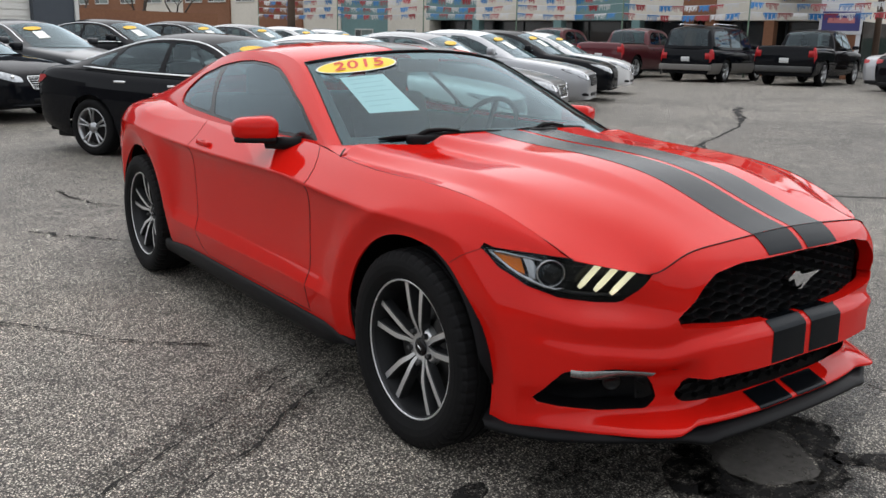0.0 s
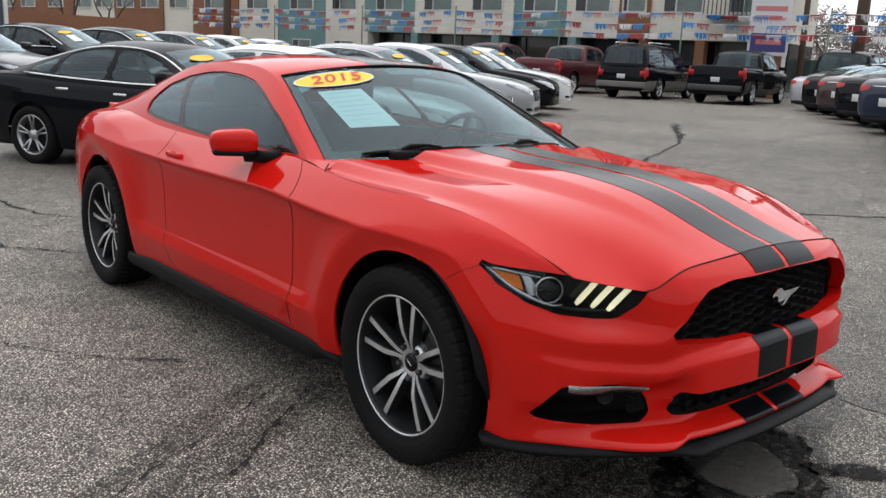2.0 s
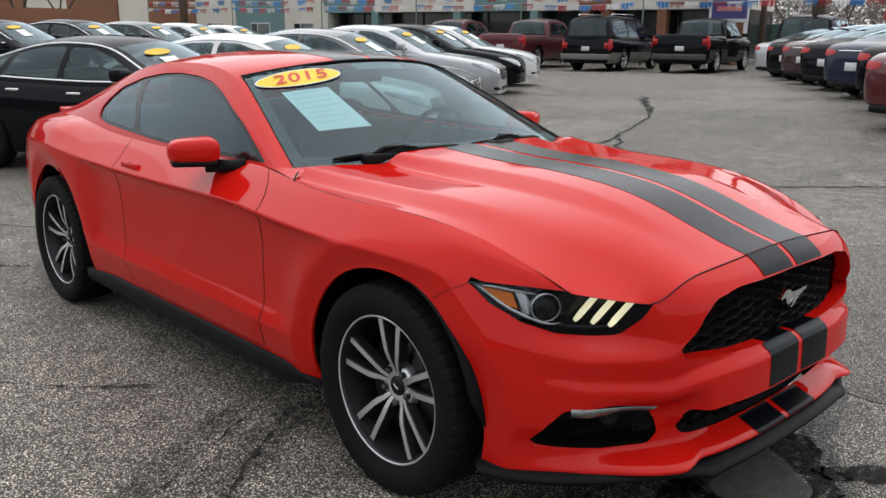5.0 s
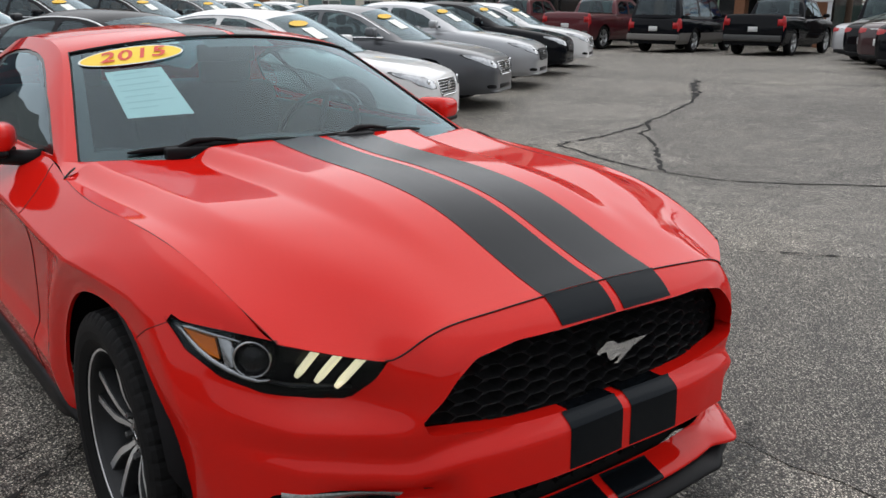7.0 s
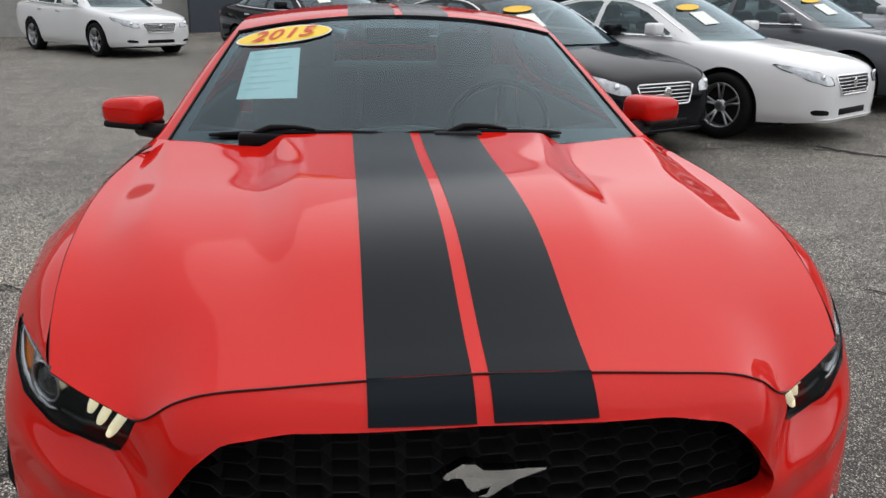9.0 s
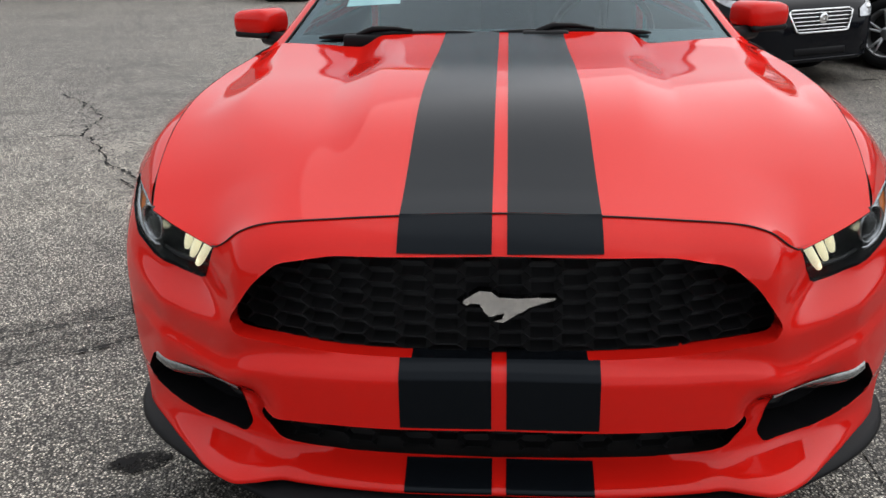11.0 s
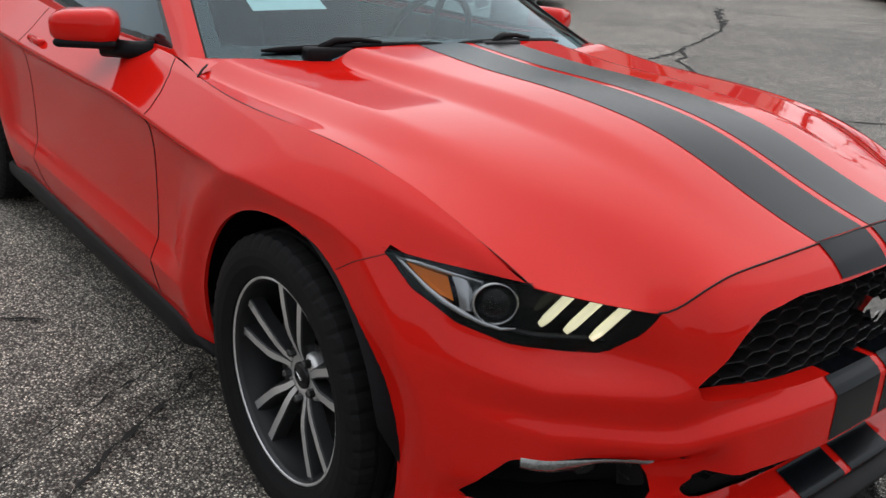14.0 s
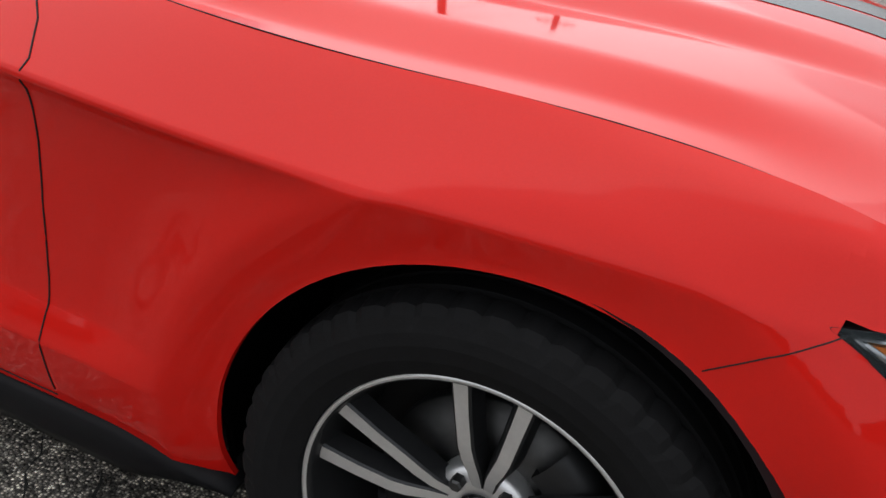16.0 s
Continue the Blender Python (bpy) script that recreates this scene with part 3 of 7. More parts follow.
def ring_samples():
    base = [Vector(p) for p in ring(0.5)]
    cum = [0.0]
    for a, b in zip(base, base[1:]):
        cum.append(cum[-1] + (b - a).length)
    us = []
    for a, b in zip(cum, cum[1:]):
        k = max(2, round((b - a) / 0.0135))
        us += [a + (b - a) * j / k for j in range(k)]
    return cum, us + [cum[-1]]


CUM, US = ring_samples()
VS = sorted({round(v, 4) for v in [k / 46 for k in range(47)] + [CREASE, CREASE - 0.010, CREASE + 0.012, 0.335, 0.325, 0.25, 0.24, 0.012, 0.988]})


def body_grid():
    rows = []
    for v in VS:
        f = spline([(c, *p) for c, p in zip(CUM, ring(v))])
        rows.append([f(u) for u in US])
    g = np.array(rows)
    # the flank is hollowed between a sharp shoulder crease and a ridge low on the door
    deep = np.interp(VS, [0.0, 0.10, 0.20, 0.245, 0.33, 0.38, 0.48, 0.60, 0.70, 0.775, 0.81, CREASE, 1.0], [-0.006, -0.006, -0.002, 0.0, -0.030, -0.035, -0.037, -0.036, -0.032, -0.0235, -0.015, 0.0, 0.0])
    y = g[..., 1]
    fade = np.clip((y + 1.21) / 0.09, 0, 1) * np.clip((1.02 - y) / 0.34, 0, 1)
    for yc in (HUB_F, HUB_R):
        fade = fade * np.clip((np.hypot(y - yc, g[..., 2] - ARCH_Z) - 0.40) / 0.20, 0, 1)
    g[..., 0] += deep[:, None] * fade * fade * (3 - 2 * fade) * (g[..., 0] > 0.6)
    # the wheel arches' flared edges turn inwards towards the opening
    for yc in (HUB_F - 0.012, HUB_R):
        r = np.hypot(g[..., 1] - yc, g[..., 2] - ARCH_Z)
        t = np.clip((0.468 - r) / 0.076, 0, 1) * (g[..., 0] > 0.6)
        g[..., 0] -= 0.030 * t
    return g


BODY = body_grid()


def tangents(g):
    a = np.gradient(g, axis=1)
    b = np.gradient(g, axis=0)
    return a, b


def snap(g, poly, ax, where, keep_inside=False, depth=None):
    """Moves the grid's points that lie on the wrong side of an outline onto it, along the surface. Returns the mask of those points."""
    ta, tb = tangents(g)
    hit = np.zeros(g.shape[:2], bool)
    out = g.copy()
    px, py = [p[0] for p in poly], [p[1] for p in poly]
    lo, hi = (min(px), min(py)), (max(px), max(py))
    for j in range(g.shape[0]):
        for i in range(g.shape[1]):
            p = g[j, i]
            if not where(p):
                continue
            q = (p[ax[0]], p[ax[1]])
            far = q[0] < lo[0] or q[0] > hi[0] or q[1] < lo[1] or q[1] > hi[1]
            if far and not keep_inside:
                continue
            if far and (q[0] < lo[0] - 0.04 or q[0] > hi[0] + 0.04 or q[1] < lo[1] - 0.04 or q[1] > hi[1] + 0.04):
                continue
            inside, near = poly_near(poly, q)
            if inside == keep_inside:
                continue
            hit[j, i] = True
            d = (near[0] - q[0], near[1] - q[1])
            if d[0] ** 2 + d[1] ** 2 > 0.05**2:
                continue
            a, b = ta[j, i], tb[j, i]
            det = a[ax[0]] * b[ax[1]] - a[ax[1]] * b[ax[0]]
            if abs(det) < 1e-9:
                continue
            al = (d[0] * b[ax[1]] - d[1] * b[ax[0]]) / det
            be = (a[ax[0]] * d[1] - a[ax[1]] * d[0]) / det
            if abs(al) < 6 and abs(be) < 6:
                out[j, i] = p + al * a + be * b
            else:
                out[j, i][ax[0]], out[j, i][ax[1]] = near
    return out, hit


def both_sides(build):
    """Calls build(sign) for the right (-1) and the left (+1)."""
    return [build(-1), build(1)]


GRILLE = round_poly([(0.0, 0.742), (0.30, 0.737), (0.405, 0.718), (0.455, 0.675), (0.515, 0.592), (0.505, 0.566), (0.30, 0.549), (0.0, 0.543), (-0.30, 0.549), (-0.505, 0.566), (-0.515, 0.592), (-0.455, 0.675), (-0.405, 0.718), (-0.30, 0.737)], 0.018)
LOWER = round_poly([(0.0, 0.418), (0.32, 0.416), (0.47, 0.411), (0.466, 0.352), (0.445, 0.322), (0.38, 0.313), (0.3, 0.308), (0.0, 0.303), (-0.3, 0.308), (-0.38, 0.313), (-0.445, 0.322), (-0.466, 0.352), (-0.47, 0.411), (-0.32, 0.416)], 0.016)
FOG = round_poly([(0.755, 0.427), (0.64, 0.438), (0.550, 0.420), (0.522, 0.385), (0.506, 0.335), (0.530, 0.300), (0.64, 0.296), (0.75, 0.308), (0.805, 0.322), (0.788, 0.375)], 0.012)
LAMP = round_poly([(0.857, 0.746), (0.859, 0.755), (0.81, 0.7525), (0.725, 0.750), (0.66, 0.737), (0.60, 0.725), (0.549, 0.719), (0.573, 0.668), (0.602, 0.621), (0.66, 0.620), (0.745, 0.632), (0.808, 0.660), (0.846, 0.702)], 0.006)
ARCH_F = circle_poly((HUB_F - 0.012, ARCH_Z), 0.385)
ARCH_R = circle_poly((HUB_R, ARCH_Z + 0.005), 0.388)


def make_body():
    """The painted shell below the belt line with its openings, split into its panels."""
    g = BODY.copy()
    nose = lambda p: p[1] < -1.55  # noqa: E731
    side = lambda p: p[0] > 0.7  # noqa: E731
    hits = []
    for poly, ax, where, push in (
        (GRILLE, (0, 2), nose, (0, 0.05, 0)),
        (LOWER, (0, 2), nose, None),
        (FOG, (0, 2), nose, None),
        (LAMP, (0, 2), nose, None),
        (ARCH_F, (1, 2), side, (-0.010, 0, 0)),
        (ARCH_R, (1, 2), side, (-0.010, 0, 0)),
    ):
        g, h = snap(g, poly, ax, where)
        hits.append((h, push))
    gone = np.zeros(g.shape[:2], bool)
    for h, _ in hits:
        gone |= h
    nv, nu = g.shape[:2]

    def panel(c):
        line = -1.64 - 0.30 * (c[2] - 0.68)
        if c[1] < line:
            return "front_bumper"
        if c[1] < -0.70:
            return "fender"
        if c[1] < 0.505 - 0.12 * sstep(0.55, 0.28, c[2]):
            return "door"
        return "quarter_panel" if c[1] < 2.12 else "rear_bumper"

    panels = {}
    for j in range(nv - 1):
        for i in range(nu - 1):
            q = ((j, i), (j, i + 1), (j + 1, i + 1), (j + 1, i))
            if any(all(h[k] for k in q) for h, _ in hits) or all(gone[k] for k in q):
                continue
            c = sum(g[k] for k in q) / 4
            if c[1] < -1.55 and poly_near(LAMP, (c[0], c[2]))[0]:
                continue
            panels.setdefault(panel(c), []).append(q)
    for name, quads in panels.items():
        whole = name in ("front_bumper", "rear_bumper")
        for signs in ([(-1, 1)] if whole else [(-1,), (1,)]):
            bm = bmesh.new()
            for s in signs:
                vert = {}
                for q in quads:
                    vs = []
                    for k in q:
                        if k not in vert:
                            p = g[k]
                            vert[k] = bm.verts.new((s * p[0], p[1], p[2]))
                        vs.append(vert[k])
                    try:
                        bm.faces.new(vs if s > 0 else vs[::-1])
                    except ValueError:
                        pass
                # the returns of the openings' edges
                for h, push in hits:
                    if push is None:
                        continue
                    inv = {v: k for k, v in vert.items() if h[k]}
                    edges = [e for e in bm.edges if e.is_boundary and e.verts[0] in inv and e.verts[1] in inv]
                    if edges:
                        for e in edges:
                            e.smooth = False
                        r = bmesh.ops.extrude_edge_only(bm, edges=edges)
                        vs = [v for v in r["geom"] if isinstance(v, bmesh.types.BMVert)]
                        bmesh.ops.translate(bm, verts=vs, vec=(push[0] * s, push[1], push[2]))
            bmesh.ops.remove_doubles(bm, verts=bm.verts, dist=0.0004)
            part(name, bm, M_RED, car)


make_body()


def patch(poly, push=0.0, sign=-1, bm=None):
    """A piece of the nose's surface inside an outline, moved in by push."""
    sub = BODY[:, :140]
    g, h = snap(sub, poly, (0, 2), lambda p: p[1] < -1.5, keep_inside=True)
    far = np.zeros(h.shape, bool)
    px, py = [p[0] for p in poly], [p[1] for p in poly]
    for j in range(h.shape[0]):
        for i in range(h.shape[1]):
            p = sub[j, i]
            if not (min(px) - 0.04 < p[0] < max(px) + 0.04 and min(py) - 0.04 < p[2] < max(py) + 0.04 and p[1] < -1.5):
                far[j, i] = True
    bm = bm or bmesh.new()
    vert = {}
    for j in range(h.shape[0] - 1):
        for i in range(h.shape[1] - 1):
            q = ((j, i), (j, i + 1), (j + 1, i + 1), (j + 1, i))
            if any(far[k] for k in q) or all(h[k] for k in q):
                continue
            vs = []
            for k in q:
                if k not in vert:
                    p = g[k]
                    vert[k] = bm.verts.new((sign * (p[0] - 0.6 * push), p[1] + push, p[2]))
                vs.append(vert[k])
            bm.faces.new(vs if sign > 0 else vs[::-1])
    return bm


def nose_point(x, z):
    """A point of the nose's surface at half width x and height z."""
    d = (BODY[:, :140, 0] - x) ** 2 + (BODY[:, :140, 2] - z) ** 2
    j, i = np.unravel_index(d.argmin(), d.shape)
    ta, tb = np.gradient(BODY[:, :140], axis=1)[j, i], np.gradient(BODY[:, :140], axis=0)[j, i]
    p = BODY[j, i]
    det = ta[0] * tb[2] - ta[2] * tb[0]
    al = ((x - p[0]) * tb[2] - (z - p[2]) * tb[0]) / det
    be = (ta[0] * (z - p[2]) - ta[2] * (x - p[0])) / det
    return p + al * ta + be * tb


# -- hood --
hood_crown = spline([(-2.14, 0.125), (-1.94, 0.118), (-1.82, 0.076), (-1.65, 0.037), (-1.5, 0.018), (-1.2, 0.003), (-0.7, 0.002)])
hood_bulge = spline([(-2.02, 0.0), (-1.95, 0.008), (-1.74, 0.036), (-1.5, 0.049), (-1.2, 0.059), (-0.85, 0.069), (-0.6, 0.074)])


# crest and foot of the middle's flank, crest and foot of the outer fold, and that fold's height
hood_folds = spline([(-2.14, 0.26, 0.33, 0.47, 0.56, 0.0), (-2.03, 0.265, 0.33, 0.49, 0.575, 0.0), (-1.93, 0.272, 0.335, 0.51, 0.60, 0.008), (-1.83, 0.287, 0.355, 0.565, 0.655, 0.016), (-1.65, 0.302, 0.395, 0.615, 0.705, 0.023), (-1.42, 0.315, 0.415, 0.64, 0.735, 0.026), (-1.1, 0.335, 0.425, 0.665, 0.765, 0.029), (-0.85, 0.385, 0.445, 0.715, 0.785, 0.032), (-0.6, 0.42, 0.47, 0.74, 0.79, 0.034)])


def fold(a, b, x):
    t = min(1.0, max(0.0, (x - a) / (b - a)))
    return 0.85 * t + 0.15 * t * t * (3 - 2 * t)


def hood_base(x, y):
    xs, zs = seam(y)
    r = min(1.0, abs(x) / xs)
    return zs + hood_crown(y) * (1 - r**2.2)


def hood_z(x, y):
    """The pressed sheet: the raw form eased out along the car."""
    r = max(0.0, min(0.11, y - nose_top(abs(x))[0], -0.70 - y))
    return sum(hood_raw(x, y + r * k / 3) * g for k, g in ((-3, 0.06), (-2, 0.12), (-1, 0.2), (0, 0.24), (1, 0.2), (2, 0.12), (3, 0.06)))


def hood_raw(x, y):
    x = abs(x)
    yf, zf = nose_top(x)
    lim = -1.72
    if y >= lim or x > 0.724:
        z = hood_base(x, y)
    else:
        z1 = hood_base(x, lim)
        d1 = (hood_base(x, lim + 0.03) - z1) / 0.03
        h = max(lim - yf, 0.02)
        s = min(1.0, max(0.0, (y - yf) / h))
        d0 = (z1 - zf) / h * 1.35
        z = (2 * s**3 - 3 * s**2 + 1) * zf + (s**3 - 2 * s**2 + s) * h * d0 + (3 * s**2 - 2 * s**3) * z1 + (s**3 - s**2) * h * d1
    # raised middle with a crisp edge and a flat flank, and a second fold beside the fender
    c1, f1, c2, f2, up2 = hood_folds(y)
    z += hood_bulge(y) * (1 - fold(c1, f1, x)) + 0.008 * (1 - min(1, x / 0.4) ** 2) * sstep(-2.0, -1.5, y)
    return z + up2 * fold(c1, f1, x) * (1 - fold(c2, f2, x))


REAR = spline([(0.0, -0.845), (0.3, -0.845), (0.5, -0.832), (0.62, -0.808), (0.74, -0.775), (0.86, -0.75), (1.0, -0.742)])


def hood_rear(s):
    """Where the hood ends at the windscreen."""
    return REAR(abs(s))


def hood_point(s, t, up=0.0):
    a = abs(s)
    yf = nose_top(0.725 * a)[0]
    y = yf + (hood_rear(s) - yf) * t
    x = a * (seam(y)[0] if y > -1.938 else 0.725)
    return Vector((math.copysign(x, s), y, hood_z(x, y) + up))


HOOD = np.array([[hood_point(s / 64, t / 90) for s in range(-64, 65)] for t in range(91)])
# the sheet eases out towards the lamp corners
ease = np.array([[0.5 * sstep(-1.50, -1.72, p[1]) * sstep(0.40, 0.48, abs(p[0])) for p in row] for row in HOOD])[1:-1, 1:-1]
for _ in range(60):
    z = HOOD[..., 2]
    mean = (z[:-2, 1:-1] + z[2:, 1:-1] + z[1:-1, :-2] + z[1:-1, 2:]) / 4
    HOOD[1:-1, 1:-1, 2] += ease * (mean - z[1:-1, 1:-1])
bm = grid([[Vector(p) for p in row] for row in HOOD])
for e in bm.edges:
    e.smooth = not e.is_boundary
r = bmesh.ops.extrude_edge_only(bm, edges=[e for e in bm.edges if e.is_boundary])
# the edge is turned under, thin where it meets the headlamps
for v in r["geom"]:
    if isinstance(v, bmesh.types.BMVert):
        v.co.z -= 0.001 + 0.019 * (sstep(-1.92, -1.80, v.co.y) if abs(v.co.x) > 0.535 else 1.0)
hood = part("hood", bm, M_RED, car, "sculpted red hood with a raised middle")


# the fender's top behind the hood, up to the windscreen pillar
for sgn in (-1, 1):
    rows = []
    for k in range(13):
        t = k / 12
        y = -0.765 + 0.135 * t
        xo, zo = seam(y)
        xi = 0.62 + 0.15 * t
        zi = hood_z(0.64, -0.765) - 0.004 + (0.936 - hood_z(0.64, -0.765)) * t
        rows.append([Vector((sgn * (xi + (xo - xi) * j / 6), y + 0.025 * (1 - j / 6) * (1 - t), zi + (zo - zi) * j / 6 + 0.006 * math.sin(math.pi * j / 6))) for j in range(7)])
    bm = grid(rows, flip=sgn < 0)
    bmesh.ops.recalc_face_normals(bm, faces=bm.faces)
    part("fender_corner", bm, M_RED, car)


def ribbon(points, width=0.004, parent=None, name="panel_gap"):
    return part(name, tube(points, width / 2, 6), M_SEAM, parent or car, smooth=True)


# gaps round the hood
for sgn in (-1, 1):
    ribbon([hood_point(sgn, t / 40, 0.0) for t in range(41)], 0.0018)
ribbon([hood_point(s / 60, 0.0, 0.001) + Vector((0, -0.002, 0)) for s in range(-46, 47)], 0.0036)


def strip_on(name, f, y0, y1, xs, n, parent, label):
    """A vinyl stripe laid over a surface f(x, y)."""
    bm = grid([[f(x, y0 + (y1 - y0) * k / n) for x in xs] for k in range(n + 1)])
    return part(name, bm, M_STRIPE, parent, label)


def stripe_xs(a, b, k=8):
    return [a + (b - a) * i / k for i in range(k + 1)]


STRIPES = ((-0.181, -0.0135), (0.0135, 0.181))
for a, b in STRIPES:
    strip_on("racing_stripe", lambda x, y: Vector((x, y, hood_z(x, y) + 0.0012)), -2.1325, -0.842, stripe_xs(a, b, 10), 90, hood, "wide matte black vinyl stripe")


def nose_y(x, z):
    """How far forward the nose lies at half width x and height z."""
    xs = BODY[0, :60, 0]
    i = min(58, int(np.searchsorted(xs, x, "right")) - 1)
    f = (x - xs[i]) / (xs[i + 1] - xs[i])
    a, b = (np.interp(z, BODY[:, k, 2], BODY[:, k, 1]) for k in (i, i + 1))
    return float(a + (b - a) * f)


def nose_strip(z0, z1, n=10):
    for a, b in STRIPES:
        rows = []
        for k in range(n + 1):
            z = z0 + (z1 - z0) * k / n
            row = []
            for x in stripe_xs(a, b, 10):
                row.append(Vector((x, nose_y(abs(x), z) - 0.0014, z + 0.0022)))
            rows.append(row)
        part("racing_stripe", grid(rows), M_STRIPE, car, "wide matte black vinyl stripe")


nose_strip(0.7435, 0.7975)
nose_strip(0.420, 0.5465, 40)
nose_strip(0.264, 0.302, 14)
# over the edge into the grille's opening
for a, b in STRIPES:
    part("racing_stripe", grid([[Vector((x, nose_point(abs(x), 0.5445)[1] - 0.002 + 0.05 * k / 3, 0.5462)) for x in stripe_xs(a, b, 10)] for k in range(4)]), M_STRIPE, car, "wide matte black vinyl stripe")

# -- roof, windscreen, rear window, pillars --
rail = spline([(0.0, 0.775, -0.66, 0.925), (0.2, 0.719, -0.46, 1.022), (0.4, 0.660, -0.25, 1.127), (0.6, 0.603, -0.03, 1.225), (0.72, 0.585, 0.12, 1.258), (0.85, 0.576, 0.32, 1.274), (1.0, 0.572, 0.62, 1.270), (1.2, 0.565, 0.95, 1.230), (1.4, 0.578, 1.28, 1.142), (1.6, 0.595, 1.58, 1.052), (1.8, 0.61, 1.85, 0.982)])
crest = spline([(0.0, -0.89, 0.955), (0.3, -0.55, 1.132), (0.6, -0.18, 1.294), (0.72, 0.0, 1.317), (0.85, 0.25, 1.326), (1.0, 0.58, 1.325), (1.2, 0.95, 1.300), (1.4, 1.32, 1.240), (1.6, 1.66, 1.140), (1.8, 1.97, 1.025)])
belt_y = spline([(0.0, -0.655), (0.2, -0.52), (0.4, -0.38), (0.6, -0.18), (0.72, 0.05), (0.85, 0.28), (1.0, 0.62), (1.2, 1.0), (1.4, 1.36), (1.6, 1.66), (1.8, 1.92)])


def top_point(w, s, up=0.0):
    a = abs(s)
    x, y, z = rail(w)
    yc, zc = crest(w)
    k = a**2.3
    p = Vector((s * x, yc + (y - yc) * k, zc + (z - zc) * a**2.1))
    return p + Vector((0, -0.5, 0.8)) * up if w < 0.6 else p + Vector((0, 0, up))


def side_point(w, q, sign, out=0.0):
    x, y, z = rail(w)
    yb = belt_y(w)
    bx, bz = seam(yb)
    p = (bx + (x - bx) * q, yb + (y - yb) * q, bz + (z - bz) * q)
    swell = 0.075 * q * (1 - q) * min(1.0, (z - bz) / 0.25)
    return Vector((sign * (p[0] + swell + out), p[1], p[2] + swell * 0.4))


HEAD, BACK = 0.6, 1.22
rows = [[top_point(HEAD + (BACK - HEAD) * k / 40, s / 40) for s in range(-40, 41)] for k in range(41)]
roof = part("roof", grid(rows), M_RED, car)
for a, b in STRIPES:
    rows = []
    for k in range(31):
        w = HEAD + 0.008 + (BACK - HEAD - 0.016) * k / 30
        rx = rail(w)[0]
        rows.append([top_point(w, x / rx, 0.0016) for x in stripe_xs(a, b, 8)])
    part("racing_stripe", grid(rows), M_STRIPE, roof, "wide matte black vinyl stripe")

EDGE = 0.962
part("windscreen", grid([[top_point(HEAD * k / 40, EDGE * s / 40, -0.003) for s in range(-40, 41)] for k in range(41)]), M_GLASS, car, "raked grey-tinted windscreen").visible_shadow = False
part("rear_window", grid([[top_point(BACK + (1.66 - BACK) * k / 20, 0.9 * s / 24, -0.003) for s in range(-24, 25)] for k in range(21)]), M_GLASS, car).visible_shadow = False
for sgn in (-1, 1):
    # painted pillars beside the glass
    rows = [[top_point(HEAD * k / 40, sgn * (EDGE + (1 - EDGE) * s / 4)) for s in range(5)] for k in range(41)]
    part("windscreen_pillar", grid(rows, flip=sgn < 0), M_RED, car)
    rows = [[top_point(BACK + (1.8 - BACK) * k / 24, sgn * (0.9 + 0.1 * s / 4)) for s in range(5)] for k in range(25)]
    part("rear_pillar", grid(rows, flip=sgn < 0), M_RED, car)
    ribbon([top_point(HEAD * k / 30, sgn * EDGE, 0.0) for k in range(31)], 0.006, name="glass_seal")
ribbon([top_point(HEAD, EDGE * s / 20, 0.001) for s in range(-20, 21)], 0.010, name="glass_seal")
# the dark printed border inside the glass
bm = bmesh.new()
for sgn in (-1, 1):
    grid([[top_point(HEAD * k / 30, sgn * (EDGE - 0.055 * (1 - s / 3)), -0.006) for s in range(4)] for k in range(31)], bm=bm)
grid([[top_point(0.0 + 0.065 * k / 3, EDGE * s / 20, -0.0065) for s in range(-20, 21)] for k in range(4)], bm=bm)
grid([[top_point(HEAD - 0.016 * k / 3, EDGE * s / 20, -0.0065) for s in range(-20, 21)] for k in range(4)], bm=bm)
grid([[top_point(HEAD - 0.016 - 0.05 * k / 3, 0.22 * s / 8, -0.0065) for s in range(-8, 9)] for k in range(4)], bm=bm)
part("glass_border", bm, M_GLOSSBLACK, car)

# deck lid between the rear window and the tail
rows = []
for k in range(17):
    t = k / 16
    row = []
    for s in range(-24, 25):
        a = abs(s) / 24
        p0 = top_point(1.66, s / 24 * 0.98)
        ye = 2.345 - 0.10 * a**3
        xe = 0.585 * s / 24
        y = p0.y + (ye - p0.y) * t
        row.append(Vector((p0.x + (xe - p0.x) * t, y, p0.z + (0.938 - 0.03 * a**3 - p0.z) * (t ** 0.6) + 0.02 * math.sin(math.pi * t) * (1 - a))))
    rows.append(row)
part("deck_lid", grid(rows), M_RED, car)
# bridging panels between the rear pillars and the quarter panels
bm = rbox((-0.56, 2.12, 0.948), (0.56, 2.30, 0.974), 0.009, 2)
for v in bm.verts:
    v.co.y -= 0.12 * abs(v.co.x / 0.56) ** 3
    v.co.z -= 0.012 * abs(v.co.x / 0.56) ** 3
    v.co.z += 0.016 * sstep(2.1, 2.3, v.co.y)
part("rear_spoiler", bm, M_RED, car, "low red lip spoiler on the deck")

WINDOW = round_poly([(-0.55, 0.940), (-0.29, 1.064), (-0.03, 1.166), (0.10, 1.205), (0.24, 1.224), (0.44, 1.231), (0.60, 1.222), (0.80, 1.196), (0.99, 1.143), (1.05, 1.09), (1.085, 1.04), (1.06, 0.992), (0.96, 0.974), (0.80, 0.965), (0.50, 0.951), (0.29, 0.942), (0.1, 0.939), (-0.2, 0.937)], 0.03)


SIDE = np.array([[side_point(w, q / 34, 1) for w in [1.8 * k / 170 for k in range(171)]] for q in range(35)])


